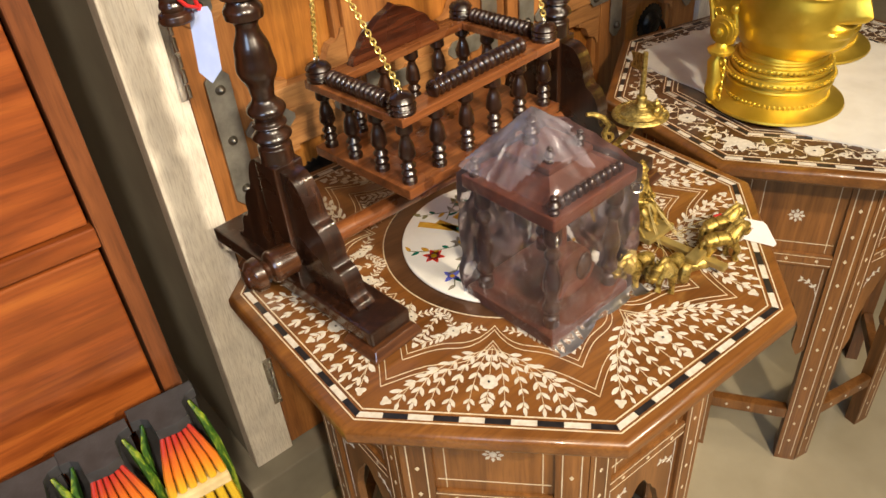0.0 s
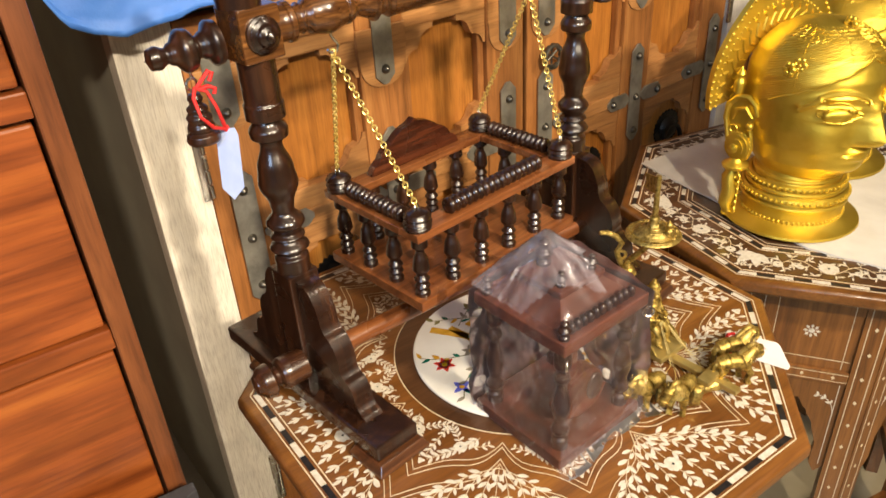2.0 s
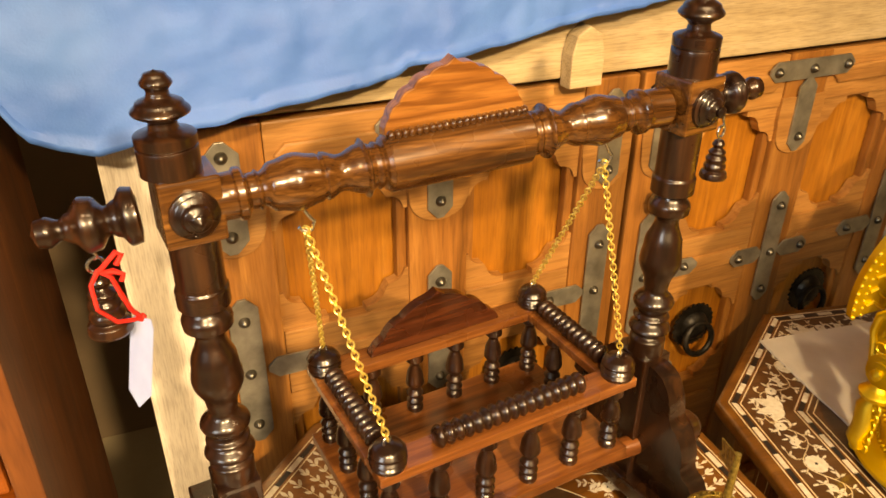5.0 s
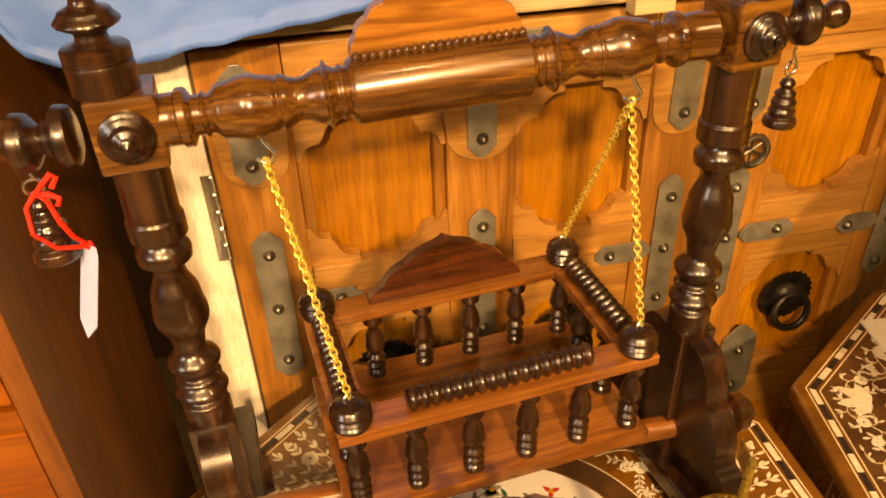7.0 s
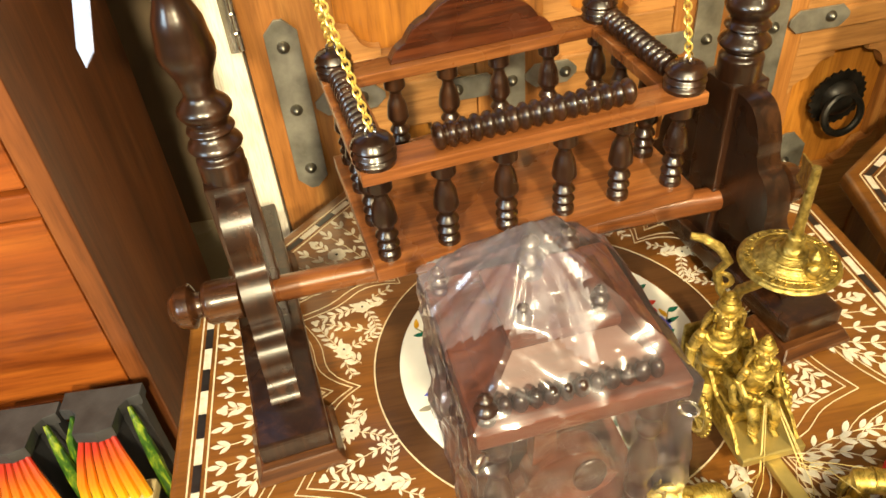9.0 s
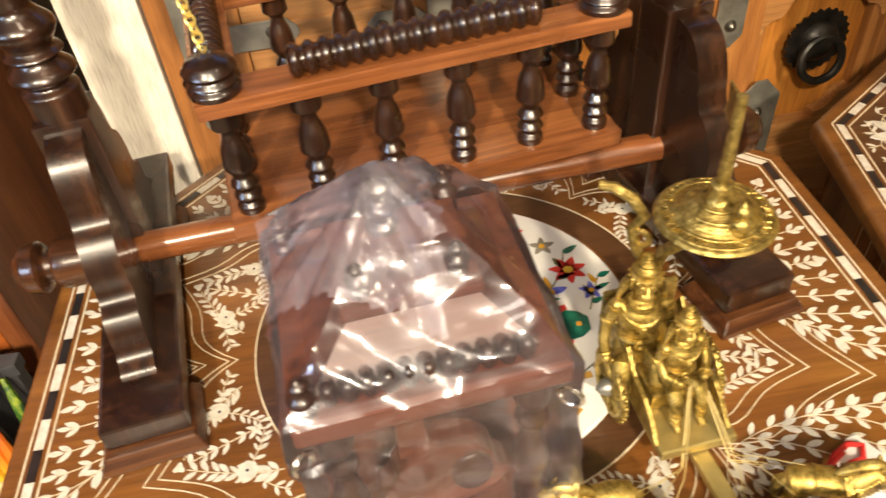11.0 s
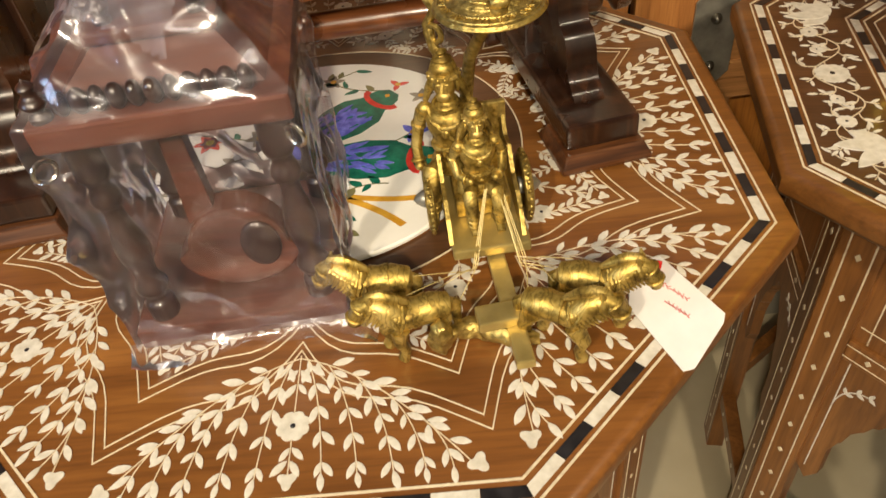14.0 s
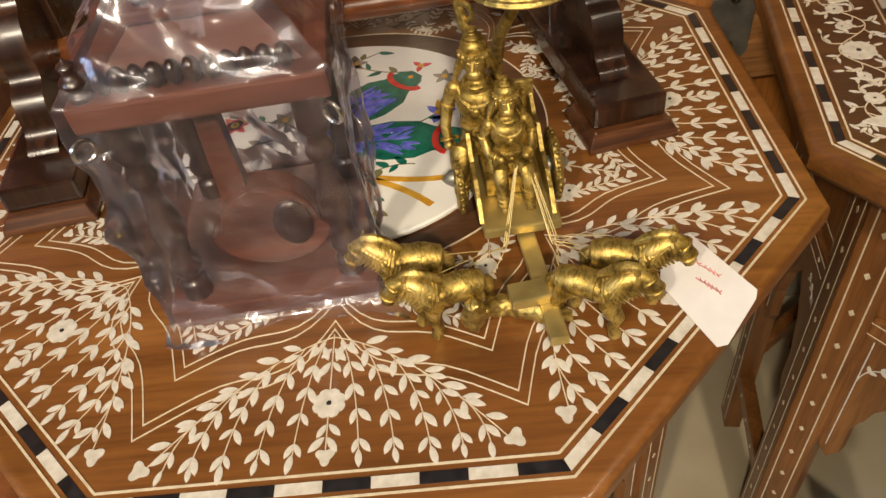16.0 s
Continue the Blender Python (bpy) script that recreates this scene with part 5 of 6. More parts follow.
# chains, hooks
hooks = {"l": Vector((-0.1455, 0.0775, 0.362)), "r": Vector((0.0935, 0.0865, 0.3735))}
sm = seat.matrix_world.copy()
sm = pose(-0.0165, 0.086, 0.108, 0, 0, 8.0)
for key, sx in (("l", -1), ("r", 1)):
    h = hooks[key]
    ch = thing("swing_chain", tuple(h), "gilt link chains hanging from a steel hook", "chain", "swing chains")
    zb = 0.0165 + float(A.lerp(Bm, 0.2 if sx < 0 else 0.82).z) - h.z - 0.034
    part("hook", tube(B(), [(0, 0, zb + 0.008), (0, 0, 0.012), (0.003, 0, 0.007), (0.006, 0, 0.003), (0.004, 0, -0.003), (-0.001, 0, -0.004), (-0.005, 0, 0.0)], 0.0013, 8), M_SILVER, ch, "bent steel hook", True)
    for sy in (-1, 1):
        end = sm @ Vector((sx * HX, sy * HY, ZT + 0.034)) - h
        part("chain", chain(B(), (0, 0, -0.003), end), M_CHAIN, ch, "gilt chain", True)
        part("eye", torus(B(), 0.0038, 0.0009, Matrix.Translation(end - Vector((0, 0, 0.003))) @ pose(0, 0, 0, 90, 0, 30), 14, 6), M_SILVER, ch, "", True)


# ---------------------------------------------------------------- little bells at the beam ends
def bell(at, top, k, tag):
    b = thing("wooden_bell", at, ("little dark turned wooden bell with red cord and paper tag" if tag else "little dark turned wooden bell hung from the beam end"), "bell", "bells on the swing stand")
    part("body", lathe(B(), turned([(0.0165, 0.0, "s"), (0.0175, 0.002), (0.0165, 0.007), (0.0125, 0.010), (0.0140, 0.014), (0.0120, 0.019), (0.0130, 0.023), (0.0100, 0.028), (0.0110, 0.031), (0.0060, 0.036), (0.0080, 0.040), (0.006, 0.044), (0.0, 0.046)], 4), 24, Matrix.Diagonal((0.88 * k, 0.88 * k, k, 1))), M_ROSE, b, "", True)
    bm = B()
    z0 = 0.044 * k
    tube(bm, [(0, 0, z0), (0, 0, z0 + 0.004)], 0.0012, 8)
    torus(bm, 0.0050, 0.0012, Matrix.Translation((0, 0, z0 + 0.008)) @ pose(0, 0, 0, 90, 0, 20), 16, 7)
    tube(bm, [(0, 0, z0 + 0.012), (0.002, 0, z0 + 0.014), (0, 0, z0 + 0.018), (0, 0, top)], 0.0011, 8)
    part("wire", bm, M_SILVER, b, "steel wire ring", True)
    return b


bl_L = bell((-0.2775, 0.068, 0.315), 0.066, 0.92, True)
bl_R = bell((0.2105, 0.0945, 0.338), 0.064, 0.76, False)
bm = B()
knot = (0.0195, -0.001, 0.006)
tube(bm, [(0.001, -0.003, 0.046), (-0.004, -0.010, 0.040), (-0.003, -0.016, 0.026), (0.006, -0.014, 0.014), (0.014, -0.007, 0.009), knot], 0.0015, 7)
tube(bm, [(0.001, -0.003, 0.046), (0.008, -0.009, 0.043), (0.012, -0.012, 0.030), (0.015, -0.009, 0.018), (0.018, -0.004, 0.010), knot], 0.0015, 7)
tube(bm, [(0.002, -0.004, 0.046), (0.007, -0.006, 0.052), (0.013, -0.006, 0.058), (0.016, -0.006, 0.056), (0.012, -0.007, 0.050)], 0.0018, 7)
tube(bm, [(0.003, -0.005, 0.045), (0.010, -0.009, 0.047), (0.015, -0.009, 0.044), (0.013, -0.010, 0.040)], 0.0018, 7)
ball(bm, knot, (0.0032, 0.0028, 0.0030), None, 9, 7)
for v in bm.verts:
    v.co += 0.0006 * noise.noise_vector(v.co * 900)
cord = part("cord", bm, M_RED, bl_L, "fuzzy red cord", True)
bm = B()
prism(bm, [(-0.008, 0.0), (-0.0105, -0.006), (-0.0105, -0.050), (0.0, -0.060), (0.0105, -0.050), (0.0105, -0.006), (0.008, 0.0)], -0.0004, 0.0004)
tg = part("tag", bm, M_TAG_BLUE, bl_L, "pale pointed paper tag")
up = Vector((0.012, 0.020, 0.056)).normalized()
nor = Vector((-0.76, -0.65, 0.0))
nor = (nor - up * nor.dot(up)).normalized()
side = up.cross(nor)
tg.matrix_local = Matrix.Translation(knot) @ Matrix((side, up, nor)).transposed().to_4x4()

# ---------------------------------------------------------------- wooden miniature in a clear bag
mini = thing("toy_pavilion", (-0.036, -0.1075, 0.0008), "little reddish wooden pavilion with dark turned posts, wrapped in plastic", "toy pavilion", turn=4.5)
part("base", box(B(), (-0.059, -0.058, 0.0), (0.058, 0.058, 0.014), 0.002), M_MINI, mini)
for sx in (1, -1):
    for sy in (1, -1):
        part("post", lathe(B(), turned([(0.0080, 0.014, "s"), (0.0080, 0.024), (0.0055, 0.028), (0.0090, 0.036), (0.0060, 0.045), (0.0090, 0.064), (0.0048, 0.090), (0.0078, 0.098), (0.0052, 0.106), (0.0084, 0.114), (0.0080, 0.134, "s")], 4), 18, Matrix.Translation((sx * 0.044, sy * 0.044, 0))), M_MINI_DARK, mini, "dark turned post", True)
part("roof_board", box(B(), (-0.0575, -0.0575, 0.1342), (0.0575, 0.0575, 0.148), 0.002), M_MINI, mini)
bm = B()
bodyp = [(0.034 * math.cos(a) * (1 if math.sin(a) < 0 else 0.8), 0.042 + 0.028 * math.sin(a)) for a in np.linspace(0, 2 * math.pi, 28)[:-1]]
prism(bm, bodyp, -0.008, 0.008, pose(0.004, -0.024, 0.0, 90), 0.002)
prism(bm, [(-0.008, 0.060), (0.008, 0.060), (0.005, 0.134), (-0.005, 0.134)], -0.005, 0.005, pose(-0.010, -0.022, 0.0, 90), 0.001)
part("carved_front", bm, M_MINI, mini, "rounded carved front panel")
part("dark_knob", ball(B(), (0.017, -0.033, 0.044), (0.011, 0.004, 0.016)), M_MINI_DARK, mini, "", True)
# hipped roof with a beaded edge, then a small upper tier
bm = B()
lo = [bm.verts.new((x, y, 0.1482)) for x, y in ((-0.047, -0.044), (0.047, -0.044), (0.047, 0.047), (-0.047, 0.047))]
hi = [bm.verts.new((x, y, 0.166)) for x, y in ((-0.027, -0.024), (0.027, -0.024), (0.027, 0.027), (-0.027, 0.027))]
bm.faces.new(hi)
bm.faces.new(lo[::-1])
for i in range(4):
    bm.faces.new((lo[i], lo[(i + 1) % 4], hi[(i + 1) % 4], hi[i]))
part("hipped_roof", bm, M_MINI, mini)
for i in range(11):
    part("bead", ball(B(), (-0.040 + i * 0.0080, -0.049, 0.1540), (0.0037 + 0.0007 * (i % 2), 0.0046, 0.0062), None, 10, 8), M_MINI_DARK, mini, "", True)
part("upper_tier", box(B(), (-0.030, -0.027, 0.1662), (0.030, 0.030, 0.173), 0.002), M_MINI, mini)
for x, y, z, k in ((-0.050, -0.050, 0.148, 0.75), (0.030, 0.047, 0.152, 0.85), (-0.050, 0.046, 0.148, 0.75), (-0.020, -0.018, 0.173, 0.62), (0.021, -0.018, 0.173, 0.62), (-0.004, 0.018, 0.173, 1.05)):
    part("finial", lathe(B(), turned([(0.0066 * k, z, "s"), (0.0068 * k, z + 0.003 * k), (0.0045 * k, z + 0.006 * k), (0.0082 * k, z + 0.012 * k), (0.0040 * k, z + 0.018 * k), (0.0052 * k, z + 0.022 * k), (0.0, z + 0.027 * k)], 4), 16, Matrix.Translation((x, y, 0))), M_MINI_DARK, mini, "dark turned finial", True)
for x in (-0.056, 0.056):
    part("ring", torus(B(), 0.0052, 0.0012, pose(x, -0.0592, 0.1275, 90, 0, 40 if x < 0 else -40), 16, 7), M_SILVER, mini, "little steel ring", True)

# the bag: film drawn taut over the pavilion's corners and finials, then crumpled
bag = thing("plastic_bag", (-0.036, -0.1075, 0.0007), "crumpled clear plastic bag wrapped round a wooden miniature", "plastic bag", turn=4.5)
bm = B()
held = [(sx * 0.0605, sy * 0.0605, 0.0) for sx in (1, -1) for sy in (1, -1)]
held += [(sx * 0.0600, sy * 0.0600, 0.1495) for sx in (1, -1) for sy in (1, -1)]
held += [(-0.011, 0.016, 0.205), (0.003, 0.022, 0.204), (0.031, 0.048, 0.177), (-0.050, 0.048, 0.1695), (-0.021, -0.019, 0.1915), (0.022, -0.019, 0.1915)]
for p in held:
    bm.verts.new(p)
bmesh.ops.convex_hull(bm, input=list(bm.verts))
bmesh.ops.delete(bm, geom=[v for v in bm.verts if not v.link_faces], context="VERTS")
bmesh.ops.delete(bm, geom=[f for f in bm.faces if f.normal.z < -0.9 or all(v.co.z < 0.001 for v in f.verts)], context="FACES")
for _ in range(7):
    long_edges = [e for e in bm.edges if e.calc_length() > 0.0038]
    if not long_edges:
        break
    bmesh.ops.subdivide_edges(bm, edges=long_edges, cuts=1)
    bmesh.ops.triangulate(bm, faces=bm.faces)
bm.normal_update()
rb = random.Random(23)
folds = []
for _ in range(9):
    v = Vector((rb.uniform(-1, 1), rb.uniform(-1, 1), rb.uniform(-0.8, 0.8))).normalized()
    folds.append((v, rb.uniform(24, 60), rb.uniform(0, 1), rb.uniform(0.0007, 0.0016)))
moves = []
for v in bm.verts:
    p, h = v.co, 0.0
    warp = noise.noise_vector(p * 9) * 0.45
    for k, f, o, amp in folds:
        u = (k.dot(p) * f + o + warp.x) % 1.0
        crease = abs(2 * u - 1)
        h += amp * (crease ** 1.6 - 0.3) * max(0.0, 0.55 + 1.5 * noise.noise(p * 22 + k * 7))
    slack = 2.0 if p.z < 0.125 else (0.7 if p.z < 0.155 else 1.5)
    moves.append(v.normal * max(h * slack, -0.0012) * min(1.0, 0.15 + p.z * 40))
# between the roof board and the base the film hangs in loose hollows
for v, m in zip(bm.verts, moves):
    t = max(0.0, min(1.0, v.co.z / 0.14))
    hollow = math.sin(math.pi * t) ** 0.7 if v.co.z < 0.14 else 0.0
    flat = max(0.0, 1 - (min(abs(v.co.x), abs(v.co.y)) / 0.06) ** 3)
    n = Vector((v.normal.x, v.normal.y, 0))
    v.co += m - n * 0.0045 * hollow * flat * (0.6 + noise.noise(v.co * 18))
crown = bm.copy()
bmesh.ops.delete(bm, geom=[f for f in bm.faces if f.calc_center_median().z > 0.188], context="FACES")
bmesh.ops.delete(crown, geom=[f for f in crown.faces if f.calc_center_median().z <= 0.188], context="FACES")
# surplus film folded back over the roof; its milky colour also paints in glare
fold = B()
NU, NV = 56, 44
sheet = []
for i in range(NU + 1):
    u = i / NU
    x = -0.060 + 0.100 * u
    row = []
    for j in range(NV + 1):
        w = j / NV
        y = -0.056 + 0.112 * w
        ridge = 0.150 + 0.058 * max(0.0, 1 - max(abs(x + 0.004) / 0.060, abs(y - 0.018) / (0.078 if y < 0.018 else 0.044)))
        th, rad = math.atan2(y - 0.018, x + 0.004), math.hypot(y - 0.018, x + 0.004)
        k = abs(((th * 2.3 + 0.7 * noise.noise((x * 22, y * 22, 3))) % 1.0) * 2 - 1) * min(1.0, rad / 0.03)
        q = abs(((th * 5.1 + rad * 20 + 0.9 * noise.noise((x * 30, y * 30, 9))) % 1.0) * 2 - 1) * min(1.0, rad / 0.02)
        row.append(fold.verts.new((x * (1 + 0.02 * k), y, ridge + 0.0030 * k + 0.0014 * q + 0.0022)))
    sheet.append(row)
for i in range(NU):
    for j in range(NV):
        c = (sheet[i][j].co + sheet[i + 1][j + 1].co) / 2
        if (c.x < 0.012 + 0.020 * noise.noise((c.y * 30, 2, 5)) and c.y > -0.030 - 0.5 * (c.x + 0.02) + 0.012 * noise.noise((c.x * 40, 1, 2))) or c.z > 0.190:
            fold.faces.new((sheet[i][j], sheet[i + 1][j], sheet[i + 1][j + 1], sheet[i][j + 1]))
bmesh.ops.delete(fold, geom=[v for v in fold.verts if not v.link_faces], context="VERTS")
part("fold", fold, M_FILM_FOLD, bag, "folded surplus film, milky with painted-in glare", True).visible_shadow = False
# loose hem spread on the table
hem = B()
rows = []
for i in range(61):
    u = i / 60
    x = -0.064 + 0.136 * u
    reach = 0.004 + 0.011 * abs(math.sin(5.2 * u + 0.6)) * (1.2 - u) + (0.014 * max(0.0, u - 0.85) / 0.15)
    rows.append([hem.verts.new((x + 0.004 * w * noise.noise((u * 9, w, 1)), -0.0600 - reach * w, 0.0010 + 0.0060 * (1 - w) ** 2 + 0.0018 * abs(noise.noise((u * 16, w * 2, 4))))) for w in (0, 0.25, 0.5, 0.75, 1)])
for a, b in zip(rows, rows[1:]):
    for i in range(4):
        hem.faces.new((a[i], b[i], b[i + 1], a[i + 1]))
for film in (part("film", bm, M_FILM, bag, "clear plastic film", True), part("folded_top", crown, M_FILM, bag, "bunched top of the bag", True), part("hem", hem, M_FILM, bag, "loose crumpled hem", True)):
    film.visible_shadow = False

# ---------------------------------------------------------------- brass chariot
char = thing("brass_chariot", (0.105, -0.09, 0.0006), "cast brass chariot with canopy, two riders and four horses", "chariot ornament", turn=4)
part("platform", box(B(), (-0.021, -0.046, 0.014), (0.024, 0.042, 0.021), 0.0015), M_BRASS_PLAIN, char)
for sx in (-1, 1):
    bm = B()
    pts = [(-0.040, 0.021), (0.034, 0.021), (0.036, 0.040), (0.028, 0.058), (0.018, 0.050), (0.006, 0.052), (-0.006, 0.040), (-0.020, 0.038), (-0.030, 0.032)]
    prism(bm, pts, -0.0012, 0.0012, pose(sx * 0.021, 0, 0, 90, 0, 90))
    part("side_panel", bm, M_BRASS, char, "embossed side panel")
    w = part("wheel", torus(B(), 0.0185, 0.0028, pose(sx * 0.0295, 0.004, 0.0215, 0, 90, 0), 30, 8), M_BRASS, char, "spoked brass wheel", True)
    bm = B()
    lathe(bm, [(0.0055, -0.004), (0.0055, 0.004), (0.003, 0.008), (0.0, 0.010)], 14, pose(sx * 0.0295, 0.004, 0.0215, 0, 90 * sx, 0))
    part("hub", bm, M_STEEL, w, "dull hub", True)
    bm = B()
    for i in range(8):
        a = math.pi * i / 4
        tube(bm, [(sx * 0.0295, 0.004, 0.0215), (sx * 0.0295, 0.004 + 0.0175 * math.cos(a), 0.0215 + 0.0175 * math.sin(a))], 0.0016, 6)
    part("spokes", bm, M_BRASS, w, "", True)
    bm = B()
    for i in range(26):
        a = 2 * math.pi * i / 26
        ball(bm, (sx * 0.0295, 0.004 + 0.0213 * math.cos(a), 0.0215 + 0.0213 * math.sin(a)), 0.0017, None, 6, 5)
    part("studs", bm, M_BRASS, w, "", True)
part("back_panel", box(B(), (-0.022, 0.040, 0.021), (0.025, 0.044, 0.060), 0.0015), M_BRASS, char)


M_CHASED = engraved_brass("chased_brass", "DIAGONAL", 70.0, 22.0, 0.40)


def rider(at, s, turn, name, stand):
    """A cast statuette as one plain shape."""
    bm = B()
    ball(bm, (0, 0.001, 0.009), (0.0118, 0.0092, 0.0095))
    lathe(bm, turned([(0.0098, 0.006, "s"), (0.0084, 0.018), (0.0080, 0.024), (0.0112, 0.034), (0.0118, 0.039), (0.0085, 0.0455), (0.0042, 0.0485), (0.0040, 0.053)], 4), 20, Matrix.Diagonal((1.05, 0.80, 1, 1)))
    ball(bm, (0, -0.0004, 0.0585), (0.0060, 0.0066, 0.0080), None, 18, 14)
    ball(bm, (0, -0.0050, 0.0535), (0.0042, 0.0030, 0.0030), None, 10, 8)
    tube(bm, [(0, -0.0064, 0.0608), (0, -0.0082, 0.0572)], 0.001, 6, [0.0008, 0.0014])
    # tall crown with bands
    lathe(bm, turned([(0.0066, 0.0622, "s"), (0.0080, 0.0630), (0.0078, 0.0650), (0.0062, 0.0658), (0.0068, 0.0680), (0.0058, 0.0705), (0.0048, 0.0712), (0.0050, 0.0725), (0.0024, 0.0750), (0.0030, 0.0762), (0.0, 0.0780)], 3), 20)
    for i in range(14):
        a = 2 * math.pi * i / 14
        ball(bm, (0.0079 * math.cos(a), 0.0079 * math.sin(a), 0.0640), 0.0011, None, 6, 5)
    # necklaces, sash, belt
    for r, z, tilt, w in ((0.0066, 0.0475, 18, 0.0012), (0.0092, 0.0420, 34, 0.0012)):
        torus(bm, r, w, pose(0, -0.0022, z, tilt), 22, 6)
    ball(bm, (0, -0.0098, 0.0335), (0.0022, 0.0016, 0.0026), None, 9, 7)
    torus(bm, 0.0092, 0.0017, Matrix.Translation((0, 0, 0.0215)) @ Matrix.Diagonal((1, 0.84, 1, 1)), 22, 6)
    torus(bm, 0.0024, 0.0010, pose(0, -0.0086, 0.0205, 90), 14, 6)
    tube(bm, [(-0.0105, -0.001, 0.0440), (-0.0040, -0.0090, 0.0370), (0.0050, -0.0085, 0.0270), (0.0095, -0.002, 0.0220)], 0.0016, 7)
    for sx in (1, -1):
        ball(bm, (sx * 0.0064, 0.0006, 0.0565), (0.0014, 0.0020, 0.0032), None, 8, 6)
        ball(bm, (sx * 0.0024, -0.0058, 0.0605), (0.0014, 0.0010, 0.0008), None, 8, 6)
        tube(bm, [(sx * 0.0060, 0.003, 0.0600), (sx * 0.0090, 0.004, 0.0530), (sx * 0.0115, 0.003, 0.0460)], 0.002, 8, [0.0024, 0.0026, 0.0014])
        ball(bm, (sx * 0.0120, 0.0005, 0.0425), (0.0042, 0.0042, 0.0040), None, 12, 9)
        if stand:
            arm = [(sx * 0.0130, 0, 0.0420), (sx * 0.0165, 0.000, 0.0320), (sx * 0.0180, -0.004, 0.0220), (sx * 0.0165, -0.008, 0.0120)]
        else:
            arm = [(sx * 0.0130, 0, 0.0420), (sx * 0.0168, 0.001, 0.0330), (sx * 0.0150, -0.008, 0.0250), (sx * 0.0085, -0.0155, 0.0250)]
        tube(bm, arm, 0.003, 10, [0.0040, 0.0034, 0.0030, 0.0026])
        for q in (0.9, 2.7):
            i = int(q)
            p, e = Vector(arm[i]), Vector(arm[i + 1])
            torus(bm, 0.0034, 0.0009, Matrix.Translation(p.lerp(e, q - i)) @ (e - p).to_track_quat("Z", "Y").to_matrix().to_4x4(), 14, 6)
        ball(bm, arm[-1], (0.0030, 0.0034, 0.0028), None, 9, 7)
        leg = [(sx * 0.0052, -0.003, 0.0090), (sx * 0.0095, -0.0140, 0.0110), (sx * 0.0092, -0.0185, 0.0045), (sx * 0.0088, -0.0205, -0.0120), (sx * 0.0088, -0.0265, -0.0150)]
        tube(bm, leg, 0.004, 10, [0.0056, 0.0052, 0.0046, 0.0030, 0.0028])
        for q in range(3):
            torus(bm, 0.0044 - 0.0003 * q, 0.0007, pose(sx * 0.0091, -0.0190 - 0.0003 * q, -0.001 - 0.004 * q, 14), 14, 5)
    for v in bm.verts:
        v.co += 0.0004 * noise.noise_vector(v.co * 480)
    ob = part(name, bm, M_CHASED, char, "cast brass figure with chased details", True)
    ob.matrix_local = pose(*at, 0, 0, turn) @ Matrix.Scale(s, 4)


rider((-0.0125, 0.014, 0.0300), 1.10, -14, "statuette", True)
rider((0.000, -0.013, 0.0340), 0.84, 4, "statuette", False)
part("seat", box(B(), (-0.015, -0.018, 0.0212), (0.017, 0.020, 0.0335), 0.0015), M_BRASS, char, "cast seat block")
# canopy on its stem, with pennant
stem = tube(B(), [(-0.001, 0.036, 0.021), (0.001, 0.036, 0.07), (0.004, 0.028, 0.100), (0.010, 0.010, 0.124), (0.0135, 0.005, 0.1425)], 0.0034, 10, [0.005, 0.0042, 0.0038, 0.0034, 0.003])
part("canopy_stem", stem, M_BRASS, char, "", True)
can = part("canopy", lathe(B(), turned([(0.0285, 0.1400, "s"), (0.0296, 0.1412), (0.0285, 0.1430), (0.0205, 0.1450), (0.0185, 0.1465), (0.0175, 0.1475), (0.0110, 0.1505), (0.0075, 0.1515), (0.0058, 0.1555), (0.0052, 0.1620, "s"), (0.0044, 0.1625), (0.0032, 0.1630, "s"), (0.0026, 0.209, "s")], 4), 40, Matrix.Translation((0.014, 0.005, 0))), M_BRASS, char, "round brass canopy dish with a pole", True)
bm = B()
for r, z in ((0.0265, 0.1436), (0.0225, 0.1447), (0.0150, 0.1487), (0.0095, 0.1512)):
    torus(bm, r, 0.0007, pose(0.014, 0.005, z), 40, 6)
for i in range(12):
    a = 2 * math.pi * i / 12
    pts = [(0.014 + (0.0235 + 0.0024 * math.sin(q * 1.9)) * math.cos(a + 0.055 * q), 0.005 + (0.0235 + 0.0024 * math.sin(q * 1.9)) * math.sin(a + 0.055 * q), 0.1447) for q in range(8)]
    tube(bm, pts, 0.0006, 5)
part("chasing", bm, M_BRASS, can, "", True)
bm = B()
prism(bm, [(0, 0.0), (0.022, -0.004), (0.018, -0.012), (0.022, -0.020), (0, -0.019)], -0.0006, 0.0006, pose(0.0155, 0.007, 0.206, 90, 0, 71))
part("pennant", bm, M_BRASS, can, "small forked brass pennant")
bm = B()
lathe(bm, turned([(0.0045, 0.1385, "s"), (0.0048, 0.143), (0.0030, 0.150), (0.0042, 0.154), (0.0, 0.160)], 4), 12, Matrix.Translation((0.016, -0.012, 0.004)))
ball(bm, (0.016, -0.014, 0.151), (0.006, 0.004, 0.004), None, 8, 6)
part("crouching_statuette", bm, M_BRASS, can, "", True)
bm = B()
tube(bm, [(-0.010, 0.018, 0.100), (-0.016, 0.022, 0.112), (-0.018, 0.026, 0.124), (-0.013, 0.024, 0.133), (-0.018, 0.028, 0.142), (-0.026, 0.034, 0.147), (-0.033, 0.038, 0.148)], 0.003, 8, [0.0024, 0.003, 0.003, 0.0032, 0.0032, 0.003, 0.0024])
torus(bm, 0.005, 0.0018, pose(-0.015, 0.022, 0.120, 90, 0, -40), 14, 6)
part("hook_ornament", bm, M_BRASS, char, "curled brass ornament", True)
